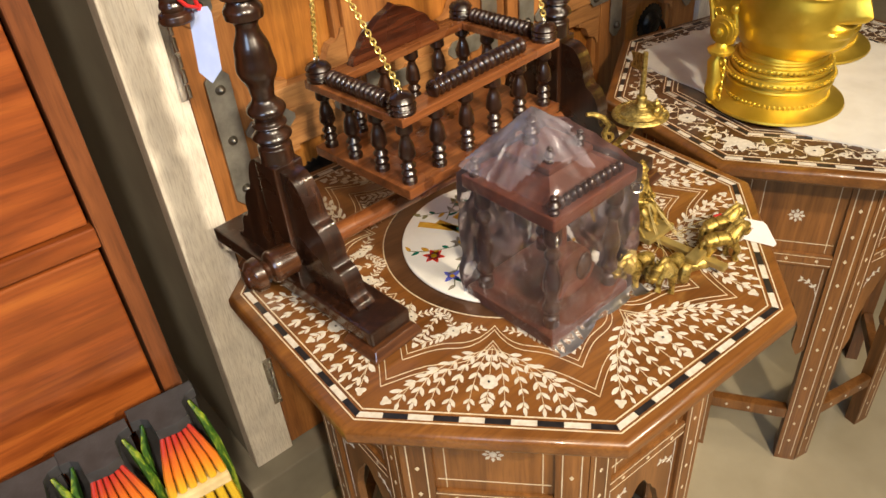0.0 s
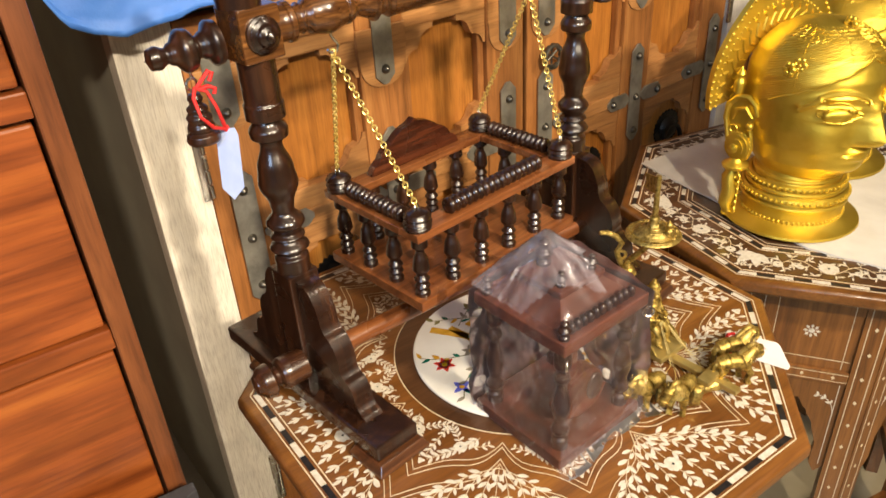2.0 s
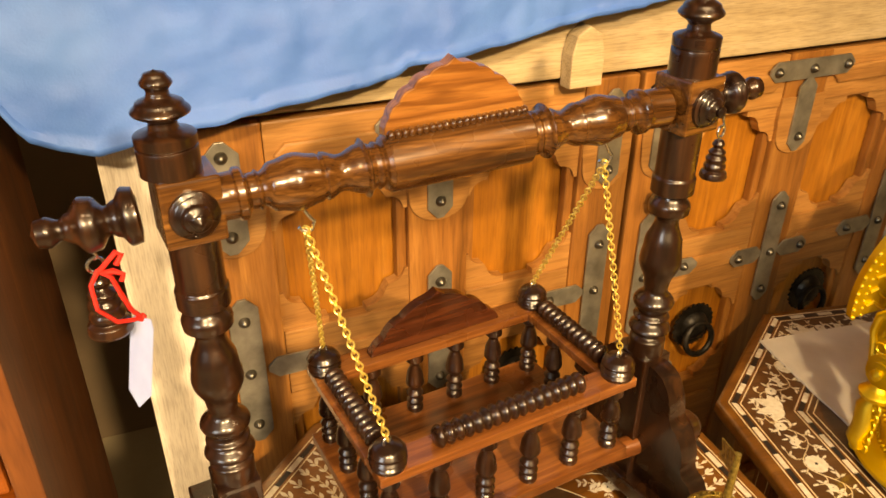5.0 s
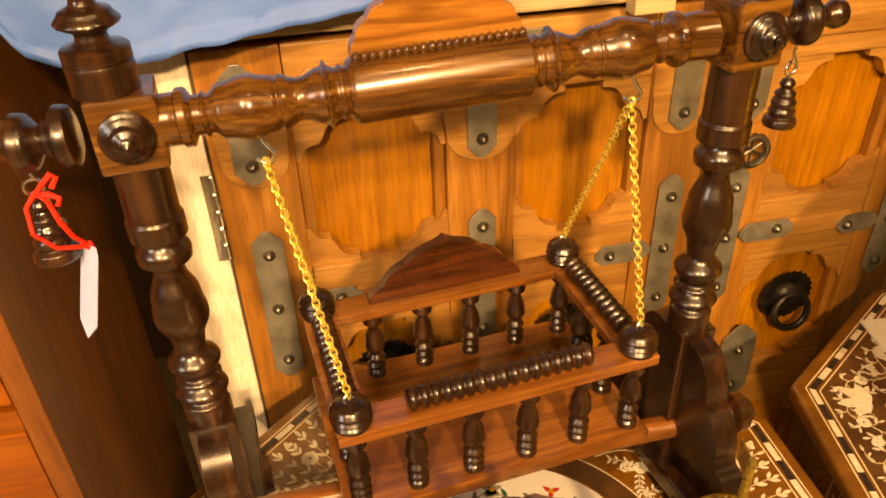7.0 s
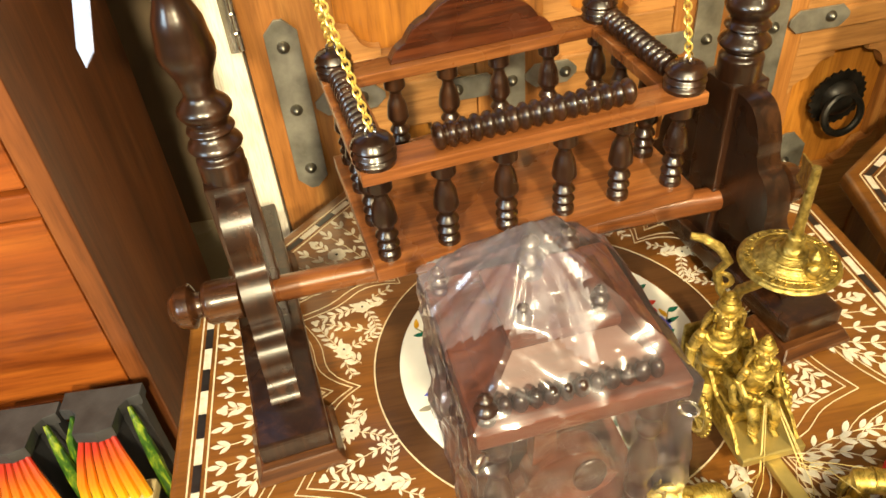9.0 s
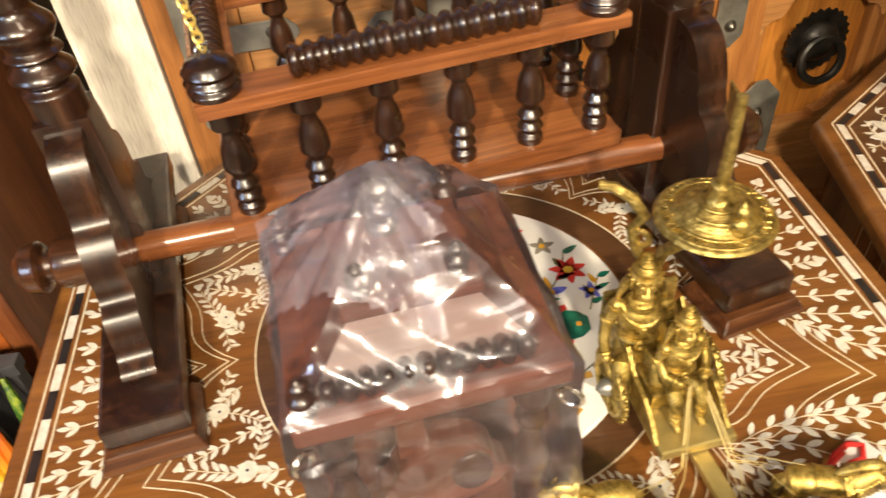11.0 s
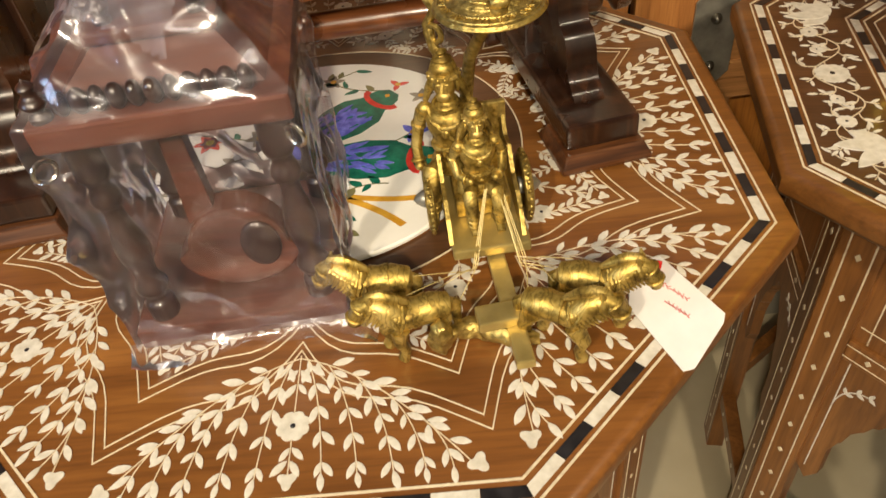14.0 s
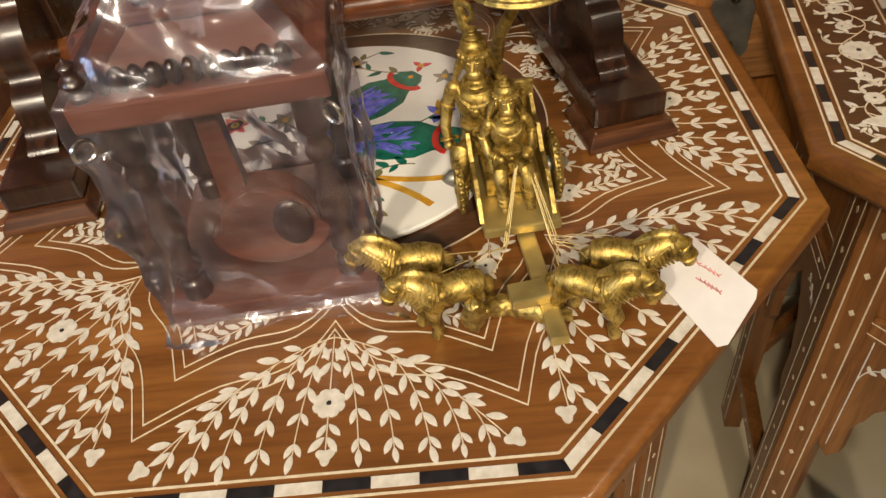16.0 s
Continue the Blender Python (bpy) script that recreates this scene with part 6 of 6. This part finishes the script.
# yoke
bm = B()
box(bm, (-0.005, -0.122, 0.006), (0.005, -0.040, 0.012), 0.0012, pose(0.002, 0, 0, 0, 0, 2))
part("yoke_pole", bm, M_BRASS_PLAIN, char)
part("yoke_bar", box(B(), (-0.024, -0.098, 0.0115), (0.022, -0.084, 0.018), 0.0012, pose(0.003, 0, 0, 0, 0, 4)), M_BRASS_PLAIN, char)


def horse(at, turn, s, look_aside):
    """A stocky cast horse facing -x with a lowered head, ribbed mane, saddle cloth and harness."""
    bm = B()
    tube(bm, [(0.0215, 0, 0.0215), (0.019, 0, 0.0245), (0.012, 0, 0.0260), (0.002, 0, 0.0248), (-0.007, 0, 0.0258), (-0.0130, 0, 0.0245)], 0.008, 16, [0.0034, 0.0072, 0.0082, 0.0070, 0.0080, 0.0052])
    ng = [(-0.007, 0, 0.0275), (-0.0125, look_aside * 0.001, 0.0335), (-0.0175, look_aside * 0.003, 0.0370), (-0.0215, look_aside * 0.005, 0.0365)]
    tube(bm, ng, 0.006, 14, [0.0082, 0.0072, 0.0058, 0.0044])
    tube(bm, [(-0.0190, look_aside * 0.004, 0.0390), (-0.0240, look_aside * 0.006, 0.0355), (-0.0275, look_aside * 0.009, 0.0285), (-0.0290, look_aside * 0.010, 0.0235), (-0.0292, look_aside * 0.010, 0.0215)], 0.004, 14, [0.0040, 0.0056, 0.0045, 0.0042, 0.0030])
    # roll of the mane along the crest, with locks down both sides
    tube(bm, [(0.000, 0, 0.0345), (-0.0075, look_aside * 0.001, 0.0400), (-0.0140, look_aside * 0.003, 0.0430), (-0.0200, look_aside * 0.005, 0.0425), (-0.0238, look_aside * 0.006, 0.0400)], 0.002, 9, [0.0016, 0.0030, 0.0032, 0.0026, 0.0012])
    for sy in (1, -1):
        for i in range(9):
            u = i / 8
            c = Vector(ng[0]).lerp(Vector(ng[3]), u)
            tube(bm, [(c.x + 0.0030, c.y + sy * 0.0018, c.z + 0.0078 - 0.002 * u), (c.x + 0.0012, c.y + sy * (0.0078 - 0.0026 * u), c.z + 0.0022), (c.x - 0.0010, c.y + sy * (0.0080 - 0.0030 * u), c.z - 0.0030), (c.x - 0.0040, c.y + sy * (0.0064 - 0.0026 * u), c.z - 0.0070)], 0.0012, 6, [0.0009, 0.0016, 0.0014, 0.0005])
        tube(bm, [(-0.0200, look_aside * 0.005 + sy * 0.0030, 0.0412), (-0.0190, look_aside * 0.005 + sy * 0.0042, 0.0452)], 0.0014, 6, [0.0020, 0.0006])
        ball(bm, (-0.0245, look_aside * 0.006 + sy * 0.0046, 0.0360), 0.0015, None, 8, 6)
        ball(bm, (-0.0300, look_aside * 0.010 + sy * 0.0026, 0.0235), 0.0010, None, 7, 5)
        hx = 0.0165 + 0.003 * sy
        tube(bm, [(0.0155, sy * 0.0050, 0.022), (hx, sy * 0.0058, 0.013), (hx - 0.0018, sy * 0.0058, 0.006), (hx + 0.0005, sy * 0.0058, 0.0)], 0.0025, 10, [0.0056, 0.0040, 0.0028, 0.0036])
        fx = -0.0090 - 0.005 * (sy > 0)
        tube(bm, [(-0.0080, sy * 0.0050, 0.022), (fx, sy * 0.0058, 0.013), (fx + 0.0025, sy * 0.0058, 0.006), (fx + 0.0005, sy * 0.0058, 0.0)], 0.0025, 10, [0.0054, 0.0038, 0.0028, 0.0036])
    tube(bm, [(0.0205, 0, 0.0265), (0.0250, 0, 0.0225), (0.0250, 0, 0.012), (0.0240, 0, 0.006)], 0.002, 8, [0.0026, 0.0034, 0.0028, 0.001])
    # saddle cloth in folds, breast strap and bridle
    tube(bm, [(0.0105, 0, 0.0265), (0.0050, 0, 0.0262), (-0.0005, 0, 0.0262)], 0.0085, 16, [0.0084, 0.0078, 0.0084])
    for x, z, r, tilt in ((-0.0095, 0.0270, 0.0086, 66),):
        torus(bm, r, 0.0012, pose(x, 0, z, 0, tilt, 0), 20, 6)
    torus(bm, 0.0047, 0.0009, pose(-0.0280, look_aside * 0.009, 0.0275, 0, 20, 0), 14, 6)
    torus(bm, 0.0054, 0.0009, pose(-0.0242, look_aside * 0.006, 0.0352, 0, 38, 0), 14, 6)
    for v in bm.verts:
        v.co += 0.0004 * noise.noise_vector(v.co * 420)
    ob = part("horse", bm, M_ENGRAVED, char, "cast brass horse with chased mane and harness", True)
    ob.matrix_local = char.matrix_world.inverted() @ pose(*at, 0, 0, turn) @ Matrix.Diagonal((s, s * 1.06, s * 1.02, 1))


bpy.context.view_layer.update()
horse((0.042, -0.158, 0.0006), 2, 0.98, 0.5)
horse((0.063, -0.184, 0.0006), 16, 0.98, 0.8)
horse((0.163, -0.172, 0.0006), 160, 0.98, -0.5)
horse((0.141, -0.191, 0.0006), 150, 0.98, -0.9)
# rough casting lumps left under the yoke and on a flank
def casting_lump(bm):
    for v in bm.verts:
        v.co += 0.0022 * noise.noise_vector(v.co * 210)
    part("casting_lump", bm, M_BRASS, char, "rough unpolished casting lump", True).matrix_local = char.matrix_world.inverted()


casting_lump(tube(B(), [(0.078 + 0.0036 * i, -0.186 + 0.006 * math.sin(0.36 * i), 0.006) for i in range(15)], 0.0055, 12, [0.003 + 0.003 * math.sin(math.pi * (i + 1) / 16) for i in range(15)]))
casting_lump(ball(B(), (0.0775, -0.191, 0.014), (0.0070, 0.0060, 0.0120), None, 14, 10))
# thread reins
for k, (hub, ends) in enumerate((((0.098, -0.140, 0.012), ((0.050, -0.165, 0.034), (0.062, -0.178, 0.034), (0.072, -0.150, 0.003), (0.088, -0.158, 0.003))), ((0.126, -0.142, 0.014), ((0.150, -0.165, 0.036), (0.138, -0.178, 0.034), (0.150, -0.146, 0.003), (0.126, -0.165, 0.003), (0.165, -0.150, 0.003))))):
    a, h = Vector((0.1085 + 0.008 * k, -0.113, 0.046)), Vector(hub)
    for e in ends:
        b = Vector(e)
        j = Vector([random.uniform(-0.0012, 0.0012) for _ in range(3)])
        pts = [a + j, a.lerp(h, 0.5) + j * 1.5, h + j * 2, h.lerp(b, 0.4) + j * 2 + Vector((0, 0, 0.002)), b]
        pts = [tuple(p) for p in pts]
        fine = []
        for i in range(len(pts) - 1):
            for q in range(3):
                fine.append(tuple(Vector(pts[i]).lerp(Vector(pts[i + 1]), q / 3)))
        ob = part("rein", tube(B(), fine + [pts[-1]], 0.00026, 5), M_STRING, char, "gold thread rein", True)
        ob.matrix_local = char.matrix_world.inverted()

# price tag on its red cord
tagp = thing("price_tag", (0.204, -0.178, 0.0006), "white paper price tag with red handwriting, over the table edge", "price tag")
c = [(0.206, -0.136), (0.229, -0.183), (0.2265, -0.189), (0.2035, -0.2165), (0.1975, -0.2175), (0.180, -0.172), (0.186, -0.150), (0.199, -0.137)]
c = [(x - 0.204, y + 0.178) for x, y in c]
part("card", prism(B(), c, 0.0006, 0.0012), M_TAG, tagp)
bm = B()
for x0, y0, l in ((0.202, -0.158, 0.022), (0.201, -0.172, 0.018)):
    for i in range(6):
        x, y = x0 + i * l / 7 * 0.62, y0 - i * l / 7 * 0.78
        h = random.uniform(0.0032, 0.0046)
        box(bm, (-0.0004, -h / 2, 0.0012), (0.0004, h / 2, 0.0014), 0, pose(x - 0.204, y + 0.178, 0, 0, 0, 20 + random.uniform(-25, 25)))
        box(bm, (-0.0012, -0.0003, 0.0012), (0.0012, 0.0003, 0.0014), 0, pose(x - 0.204 + 0.001, y + 0.178, 0, 0, 0, random.uniform(0, 90)))
part("handwriting", bm, M_REDINK, tagp, "red handwriting strokes")
bm = B()
tube(bm, [(-0.030, 0.020, 0.004), (-0.020, 0.030, 0.006), (-0.008, 0.036, 0.004), (0.0, 0.034, 0.003), (-0.004, 0.026, 0.003), (-0.014, 0.024, 0.004)], 0.0017, 7)
tube(bm, [(-0.034, 0.012, 0.003), (-0.026, 0.024, 0.007), (-0.014, 0.031, 0.005)], 0.0017, 7)
for v in bm.verts:
    v.co += 0.0006 * noise.noise_vector(v.co * 900)
part("cord", bm, M_RED, tagp, "red cord loop", True)

# ---------------------------------------------------------------- brass heads on the second table


def brass_head(at, turn, k, label):
    """A hollow-cast ornamental bust, one plain mesh; it looks along +x before it is turned."""
    bm = B()
    lathe(bm, [(0.094, 0.0), (0.096, 0.002), (0.095, 0.005), (0.080, 0.009), (0.071, 0.014), (0.070, 0.030), (0.072, 0.033)], 56)
    for z, r, w in ((0.036, 0.072, 0.003), (0.046, 0.069, 0.0052), (0.056, 0.067, 0.003), (0.063, 0.063, 0.0042), (0.071, 0.058, 0.003)):
        torus(bm, r, w, pose(0, 0, z), 56, 9)
    lathe(bm, [(0.070, 0.030), (0.066, 0.050), (0.058, 0.070), (0.055, 0.080)], 48)
    for z, r, n in ((0.046, 0.0745, 60), (0.063, 0.068, 54), (0.016, 0.0715, 66)):
        for i in range(n):
            a = 2 * math.pi * i / n
            ball(bm, (r * math.cos(a), r * math.sin(a), z), 0.0027, None, 6, 5)
    # skull and face
    NA, NZ = 96, 72
    rows = []
    for j in range(NZ + 1):
        u = j / NZ
        z = 0.070 + 0.205 * u
        prof = float(np.interp(u, [0, 0.05, 0.14, 0.26, 0.40, 0.55, 0.70, 0.82, 0.91, 0.97, 1.0], [0.052, 0.062, 0.076, 0.086, 0.091, 0.093, 0.090, 0.080, 0.062, 0.038, 0.004]))
        row = []
        for i in range(NA):
            a = 2 * math.pi * i / NA
            al = math.atan2(math.sin(a), math.cos(a))
            r = prof * (1 - 0.10 * math.sin(a) ** 2)
            g = lambda ac, zc, wa, wz: math.exp(-(((al - ac) / wa) ** 2) - (((z - zc) / wz) ** 2))
            r += 0.013 * g(0, 0.100, 0.42, 0.016)                       # chin
            r += 0.011 * g(0, 0.127, 0.26, 0.0045) + 0.011 * g(0, 0.117, 0.22, 0.0045) - 0.004 * g(0, 0.122, 0.3, 0.002)
            for s in (1, -1):
                r += 0.006 * g(s * 0.62, 0.140, 0.30, 0.022)             # cheeks
                r -= 0.006 * g(s * 0.50, 0.178, 0.34, 0.011)
                r += 0.008 * g(s * 0.50, 0.177, 0.24, 0.0075)
                r += 0.004 * g(s * 0.50, 0.1845, 0.32, 0.0022) + 0.003 * g(s * 0.50, 0.169, 0.30, 0.0018)
                brow = 0.199 - 0.012 * ((abs(al) - 0.5) / 0.5) ** 2
                if 0.08 < abs(al) < 1.05 and s * al > 0:
                    r += 0.0052 * math.exp(-(((z - brow) / 0.0038) ** 2))
                r += 0.004 * g(s * 0.16, 0.140, 0.09, 0.006)
            nz = max(0.0, 1 - abs(z - 0.150) / 0.042)
            lowr = float(np.interp(z, [0.132, 0.137, 0.146, 0.165, 0.190, 0.196], [0, 0.024, 0.033, 0.021, 0.009, 0]))
            r += lowr * math.exp(-((al / 0.15) ** 2))
            line = 0.240 - 0.036 * abs(al)
            if z > line:
                r += 0.0016
            row.append(bm.verts.new((r * math.cos(a), r * math.sin(a), z)))
        rows.append(row)
    for p, q in zip(rows, rows[1:]):
        for i in range(NA):
            jn = (i + 1) % NA
            bm.faces.new((p[i], p[jn], q[jn], q[i]))
    bm.faces.new(rows[-1])

    def skin(al, z, out=0.0):
        u = (z - 0.070) / 0.205
        i = int(round((al % (2 * math.pi)) / (2 * math.pi) * NA)) % NA
        j = max(0, min(NZ, int(round(u * NZ))))
        p = rows[j][i].co
        return Vector((p.x, p.y, z)) + Vector((math.cos(al), math.sin(al), 0)) * out

    for s in (1, -1):
        # eye, lids and brow
        e = skin(s * 0.50, 0.177)
        ball(bm, (0, 0, 0), (0.0055, 0.019, 0.0085), Matrix.Translation(e) @ Matrix.Rotation(s * 0.50, 4, "Z"), 18, 12)
        for sgn, h in ((1, 0.0105), (-1, 0.0085)):
            tube(bm, [skin(s * (0.50 + 0.31 * (q / 10)), 0.1765 + sgn * h * (1 - (abs(q) / 10) ** 1.8), 0.002) for q in range(-10, 11)], 0.0016, 6)
        tube(bm, [skin(s * (0.50 + 0.31 * (q / 10)), 0.1765 + 0.0165 * (1 - (abs(q) / 10) ** 1.8), 0.0005) for q in range(-10, 11)], 0.0011, 6)
        tube(bm, [skin(s * (0.10 + 0.95 * q / 16), 0.190 + 0.016 * math.sin(math.pi * (q / 16) ** 0.8) - 0.010 * (q / 16) ** 3, 0.001) for q in range(17)], 0.003, 8, [0.0028 + 0.0016 * math.sin(math.pi * q / 16) for q in range(17)])
        # ear, earring and hanging lock
        m = pose(-0.036, s * 0.083, -0.022, 0, 0, -s * 14)
        rim = [(0.020, 0.176), (0.016, 0.190), (0.004, 0.198), (-0.012, 0.196), (-0.024, 0.184), (-0.026, 0.166), (-0.021, 0.148), (-0.017, 0.130), (-0.010, 0.116), (0.003, 0.110), (0.014, 0.116), (0.019, 0.130), (0.016, 0.146), (0.012, 0.158)]
        tube(bm, [m @ Vector((x, s * 0.003, z)) for x, z in rim], 0.004, 9, [0.0032, 0.0040, 0.0044, 0.0044, 0.0044, 0.0042, 0.0040, 0.0038, 0.0036, 0.0036, 0.0036, 0.0034, 0.0032, 0.0028])
        prism(bm, [(x * 0.94, z) for x, z in rim], -0.004, 0.002, m @ pose(0, 0, 0, 90))
        tube(bm, [m @ Vector(v) for v in ((0.014, s * 0.004, 0.172), (0.004, s * 0.006, 0.184), (-0.010, s * 0.006, 0.180), (-0.014, s * 0.006, 0.166))], 0.003, 8, [0.0022, 0.0034, 0.0034, 0.002])
        ball(bm, (0.012, s * 0.004, 0.160), (0.006, 0.005, 0.006), m, 10, 8)
        torus(bm, 0.0055, 0.0016, m @ Matrix.Translation((-0.011, s * 0.005, 0.152)) @ pose(0, 0, 0, 90), 16, 6)
        lathe(bm, turned([(0.0195, 0.0, "s"), (0.0195, 0.004), (0.0165, 0.005), (0.0175, 0.008), (0.012, 0.009), (0.0125, 0.012), (0.006, 0.013), (0.0065, 0.017), (0.0, 0.020)], 3), 28, m @ Matrix.Translation((0.0, s * 0.003, 0.130)) @ pose(0, 0, 0, -90 * s))
        for i in range(22):
            a = 2 * math.pi * i / 22
            ball(bm, (0.0195 * math.cos(a), s * 0.0055, 0.130 + 0.0195 * math.sin(a)), 0.0016, m, 6, 5)
        # spindle hung behind the temple
        lathe(bm, turned([(0.002, 0.196, "s"), (0.0075, 0.202), (0.0085, 0.214), (0.005, 0.222), (0.0065, 0.226), (0.0, 0.236)], 3), 16, m @ Matrix.Translation((-0.014, s * 0.0, 0)))
        lathe(bm, turned([(0.005, 0.0, "s"), (0.017, 0.003), (0.019, 0.008), (0.010, 0.014), (0.006, 0.020)], 3), 20, m @ Matrix.Translation((0.0, s * 0.004, 0.096)))
        tube(bm, [m @ Vector(v) for v in ((0, s * 0.004, 0.100), (-0.004, s * 0.006, 0.085), (0.002, s * 0.010, 0.065), (-0.002, s * 0.012, 0.046), (0.004, s * 0.012, 0.034))], 0.01, 10, [0.008, 0.012, 0.0125, 0.010, 0.006])
        for i in range(6):
            p = m @ Vector((0.010, s * 0.012, 0.040 + i * 0.010))
            torus(bm, 0.005, 0.002, Matrix.Translation(p) @ pose(0, 0, 0, 90), 12, 6)
    # combed lines of the hair
    for q in range(30):
        for sgn in (1, -1):
            pts = []
            for w in range(30):
                al = 1.75 * w / 29
                z = 0.242 - 0.036 * al + 0.0030 * q * (0.55 + 0.45 * al / 1.75)
                if z < 0.270:
                    pts.append(skin(sgn * al, z, 0.0003))
            if len(pts) > 3:
                tube(bm, pts, 0.0007, 5)
    # raised edge of the hair and a flower clasp at the temple
    for sgn in (1, -1):
        tube(bm, [skin(sgn * 1.6 * w / 20, 0.240 - 0.036 * 1.6 * w / 20, 0.0010) for w in range(21)], 0.0013, 6)
        c = skin(sgn * 1.15, 0.232, 0.001)
        mq = Matrix.Translation(c) @ Matrix.Rotation(sgn * 1.15, 4, "Z")
        for i in range(6):
            a = math.pi * i / 3
            ball(bm, (0.001, 0.0062 * math.cos(a), 0.0062 * math.sin(a)), (0.002, 0.0036, 0.0036), mq, 8, 6)
        ball(bm, (0.002, 0, 0), 0.0026, mq, 8, 6)
    # fan-shaped crown plate at the back
    fan = []
    n = 44
    for i in range(n + 1):
        a = math.pi * (i / n) * 1.12 - 0.06 * math.pi
        r = 0.118 + 0.022 * max(0.0, math.sin(a)) ** 6
        fan.append((r * math.cos(a), 0.176 + r * math.sin(a)))
    inner = [(0.068 * math.cos(math.pi * (i / n) * 1.12 - 0.06 * math.pi), 0.176 + 0.070 * math.sin(math.pi * (i / n) * 1.12 - 0.06 * math.pi)) for i in range(n + 1)]
    mm = pose(-0.074, 0, 0, 90, 0, 90)
    prism(bm, fan + inner[::-1], -0.005, 0.003, mm)
    for i in range(n + 1):
        a = math.pi * (i / n) * 1.12 - 0.06 * math.pi
        for rr, sz in ((0.116 + 0.022 * max(0.0, math.sin(a)) ** 6, 0.0028), (0.106, 0.0018)):
            ball(bm, mm @ Vector((rr * math.cos(a), 0.176 + rr * math.sin(a), 0.003)), sz, None, 7, 5)
        if i % 2:
            pts = [mm @ Vector(((0.074 + 0.007 * q) * math.cos(a + 0.06 * math.sin(q * 1.5)), 0.176 + (0.074 + 0.007 * q) * math.sin(a + 0.06 * math.sin(q * 1.5)), 0.0035)) for q in range(5)]
            tube(bm, pts, 0.0022, 6)
    for x, y, z in ((0.02, 0.078, 0.226), (0.02, -0.078, 0.226), (0.035, 0.0, 0.272)):
        for i in range(6):
            a = math.pi * i / 3
            ball(bm, (x + 0.006 * math.cos(a), y, z + 0.006 * math.sin(a)), 0.0042, None, 8, 6)
    bmesh.ops.recalc_face_normals(bm, faces=bm.faces)
    ob = part("ornamental_bust", bm, M_GOLD, None, "", True)
    ob.matrix_world = pose(*at, 0, 0, turn) @ Matrix.Diagonal((k * 0.96, k * 0.96, k * 1.02, 1))
    tagged(ob, label, "bust", "brass busts")
    return ob


brass_head((0.500, -0.018, 0.0054), -100, 1.0, "polished brass ornamental bust with a fan crown and earrings")
brass_head((0.705, 0.055, 0.0054), -100, 1.0, "polished brass ornamental bust standing behind another on the sheet")

# marigold heads lying by the sheet
fl = thing("marigold", (0.432, 0.034, 0.0054), "small yellow marigold lying on the white sheet", "flower")
bm = B()
for r, z, n in ((0.008, 0.002, 12), (0.006, 0.004, 10), (0.004, 0.006, 7), (0.002, 0.007, 4)):
    for i in range(n):
        a = 2 * math.pi * i / n + r * 300
        ball(bm, (r * math.cos(a), r * math.sin(a), z), (0.0028, 0.0028, 0.0018), None, 7, 5)
part("petals", bm, M_FLOWER, fl, "", True)
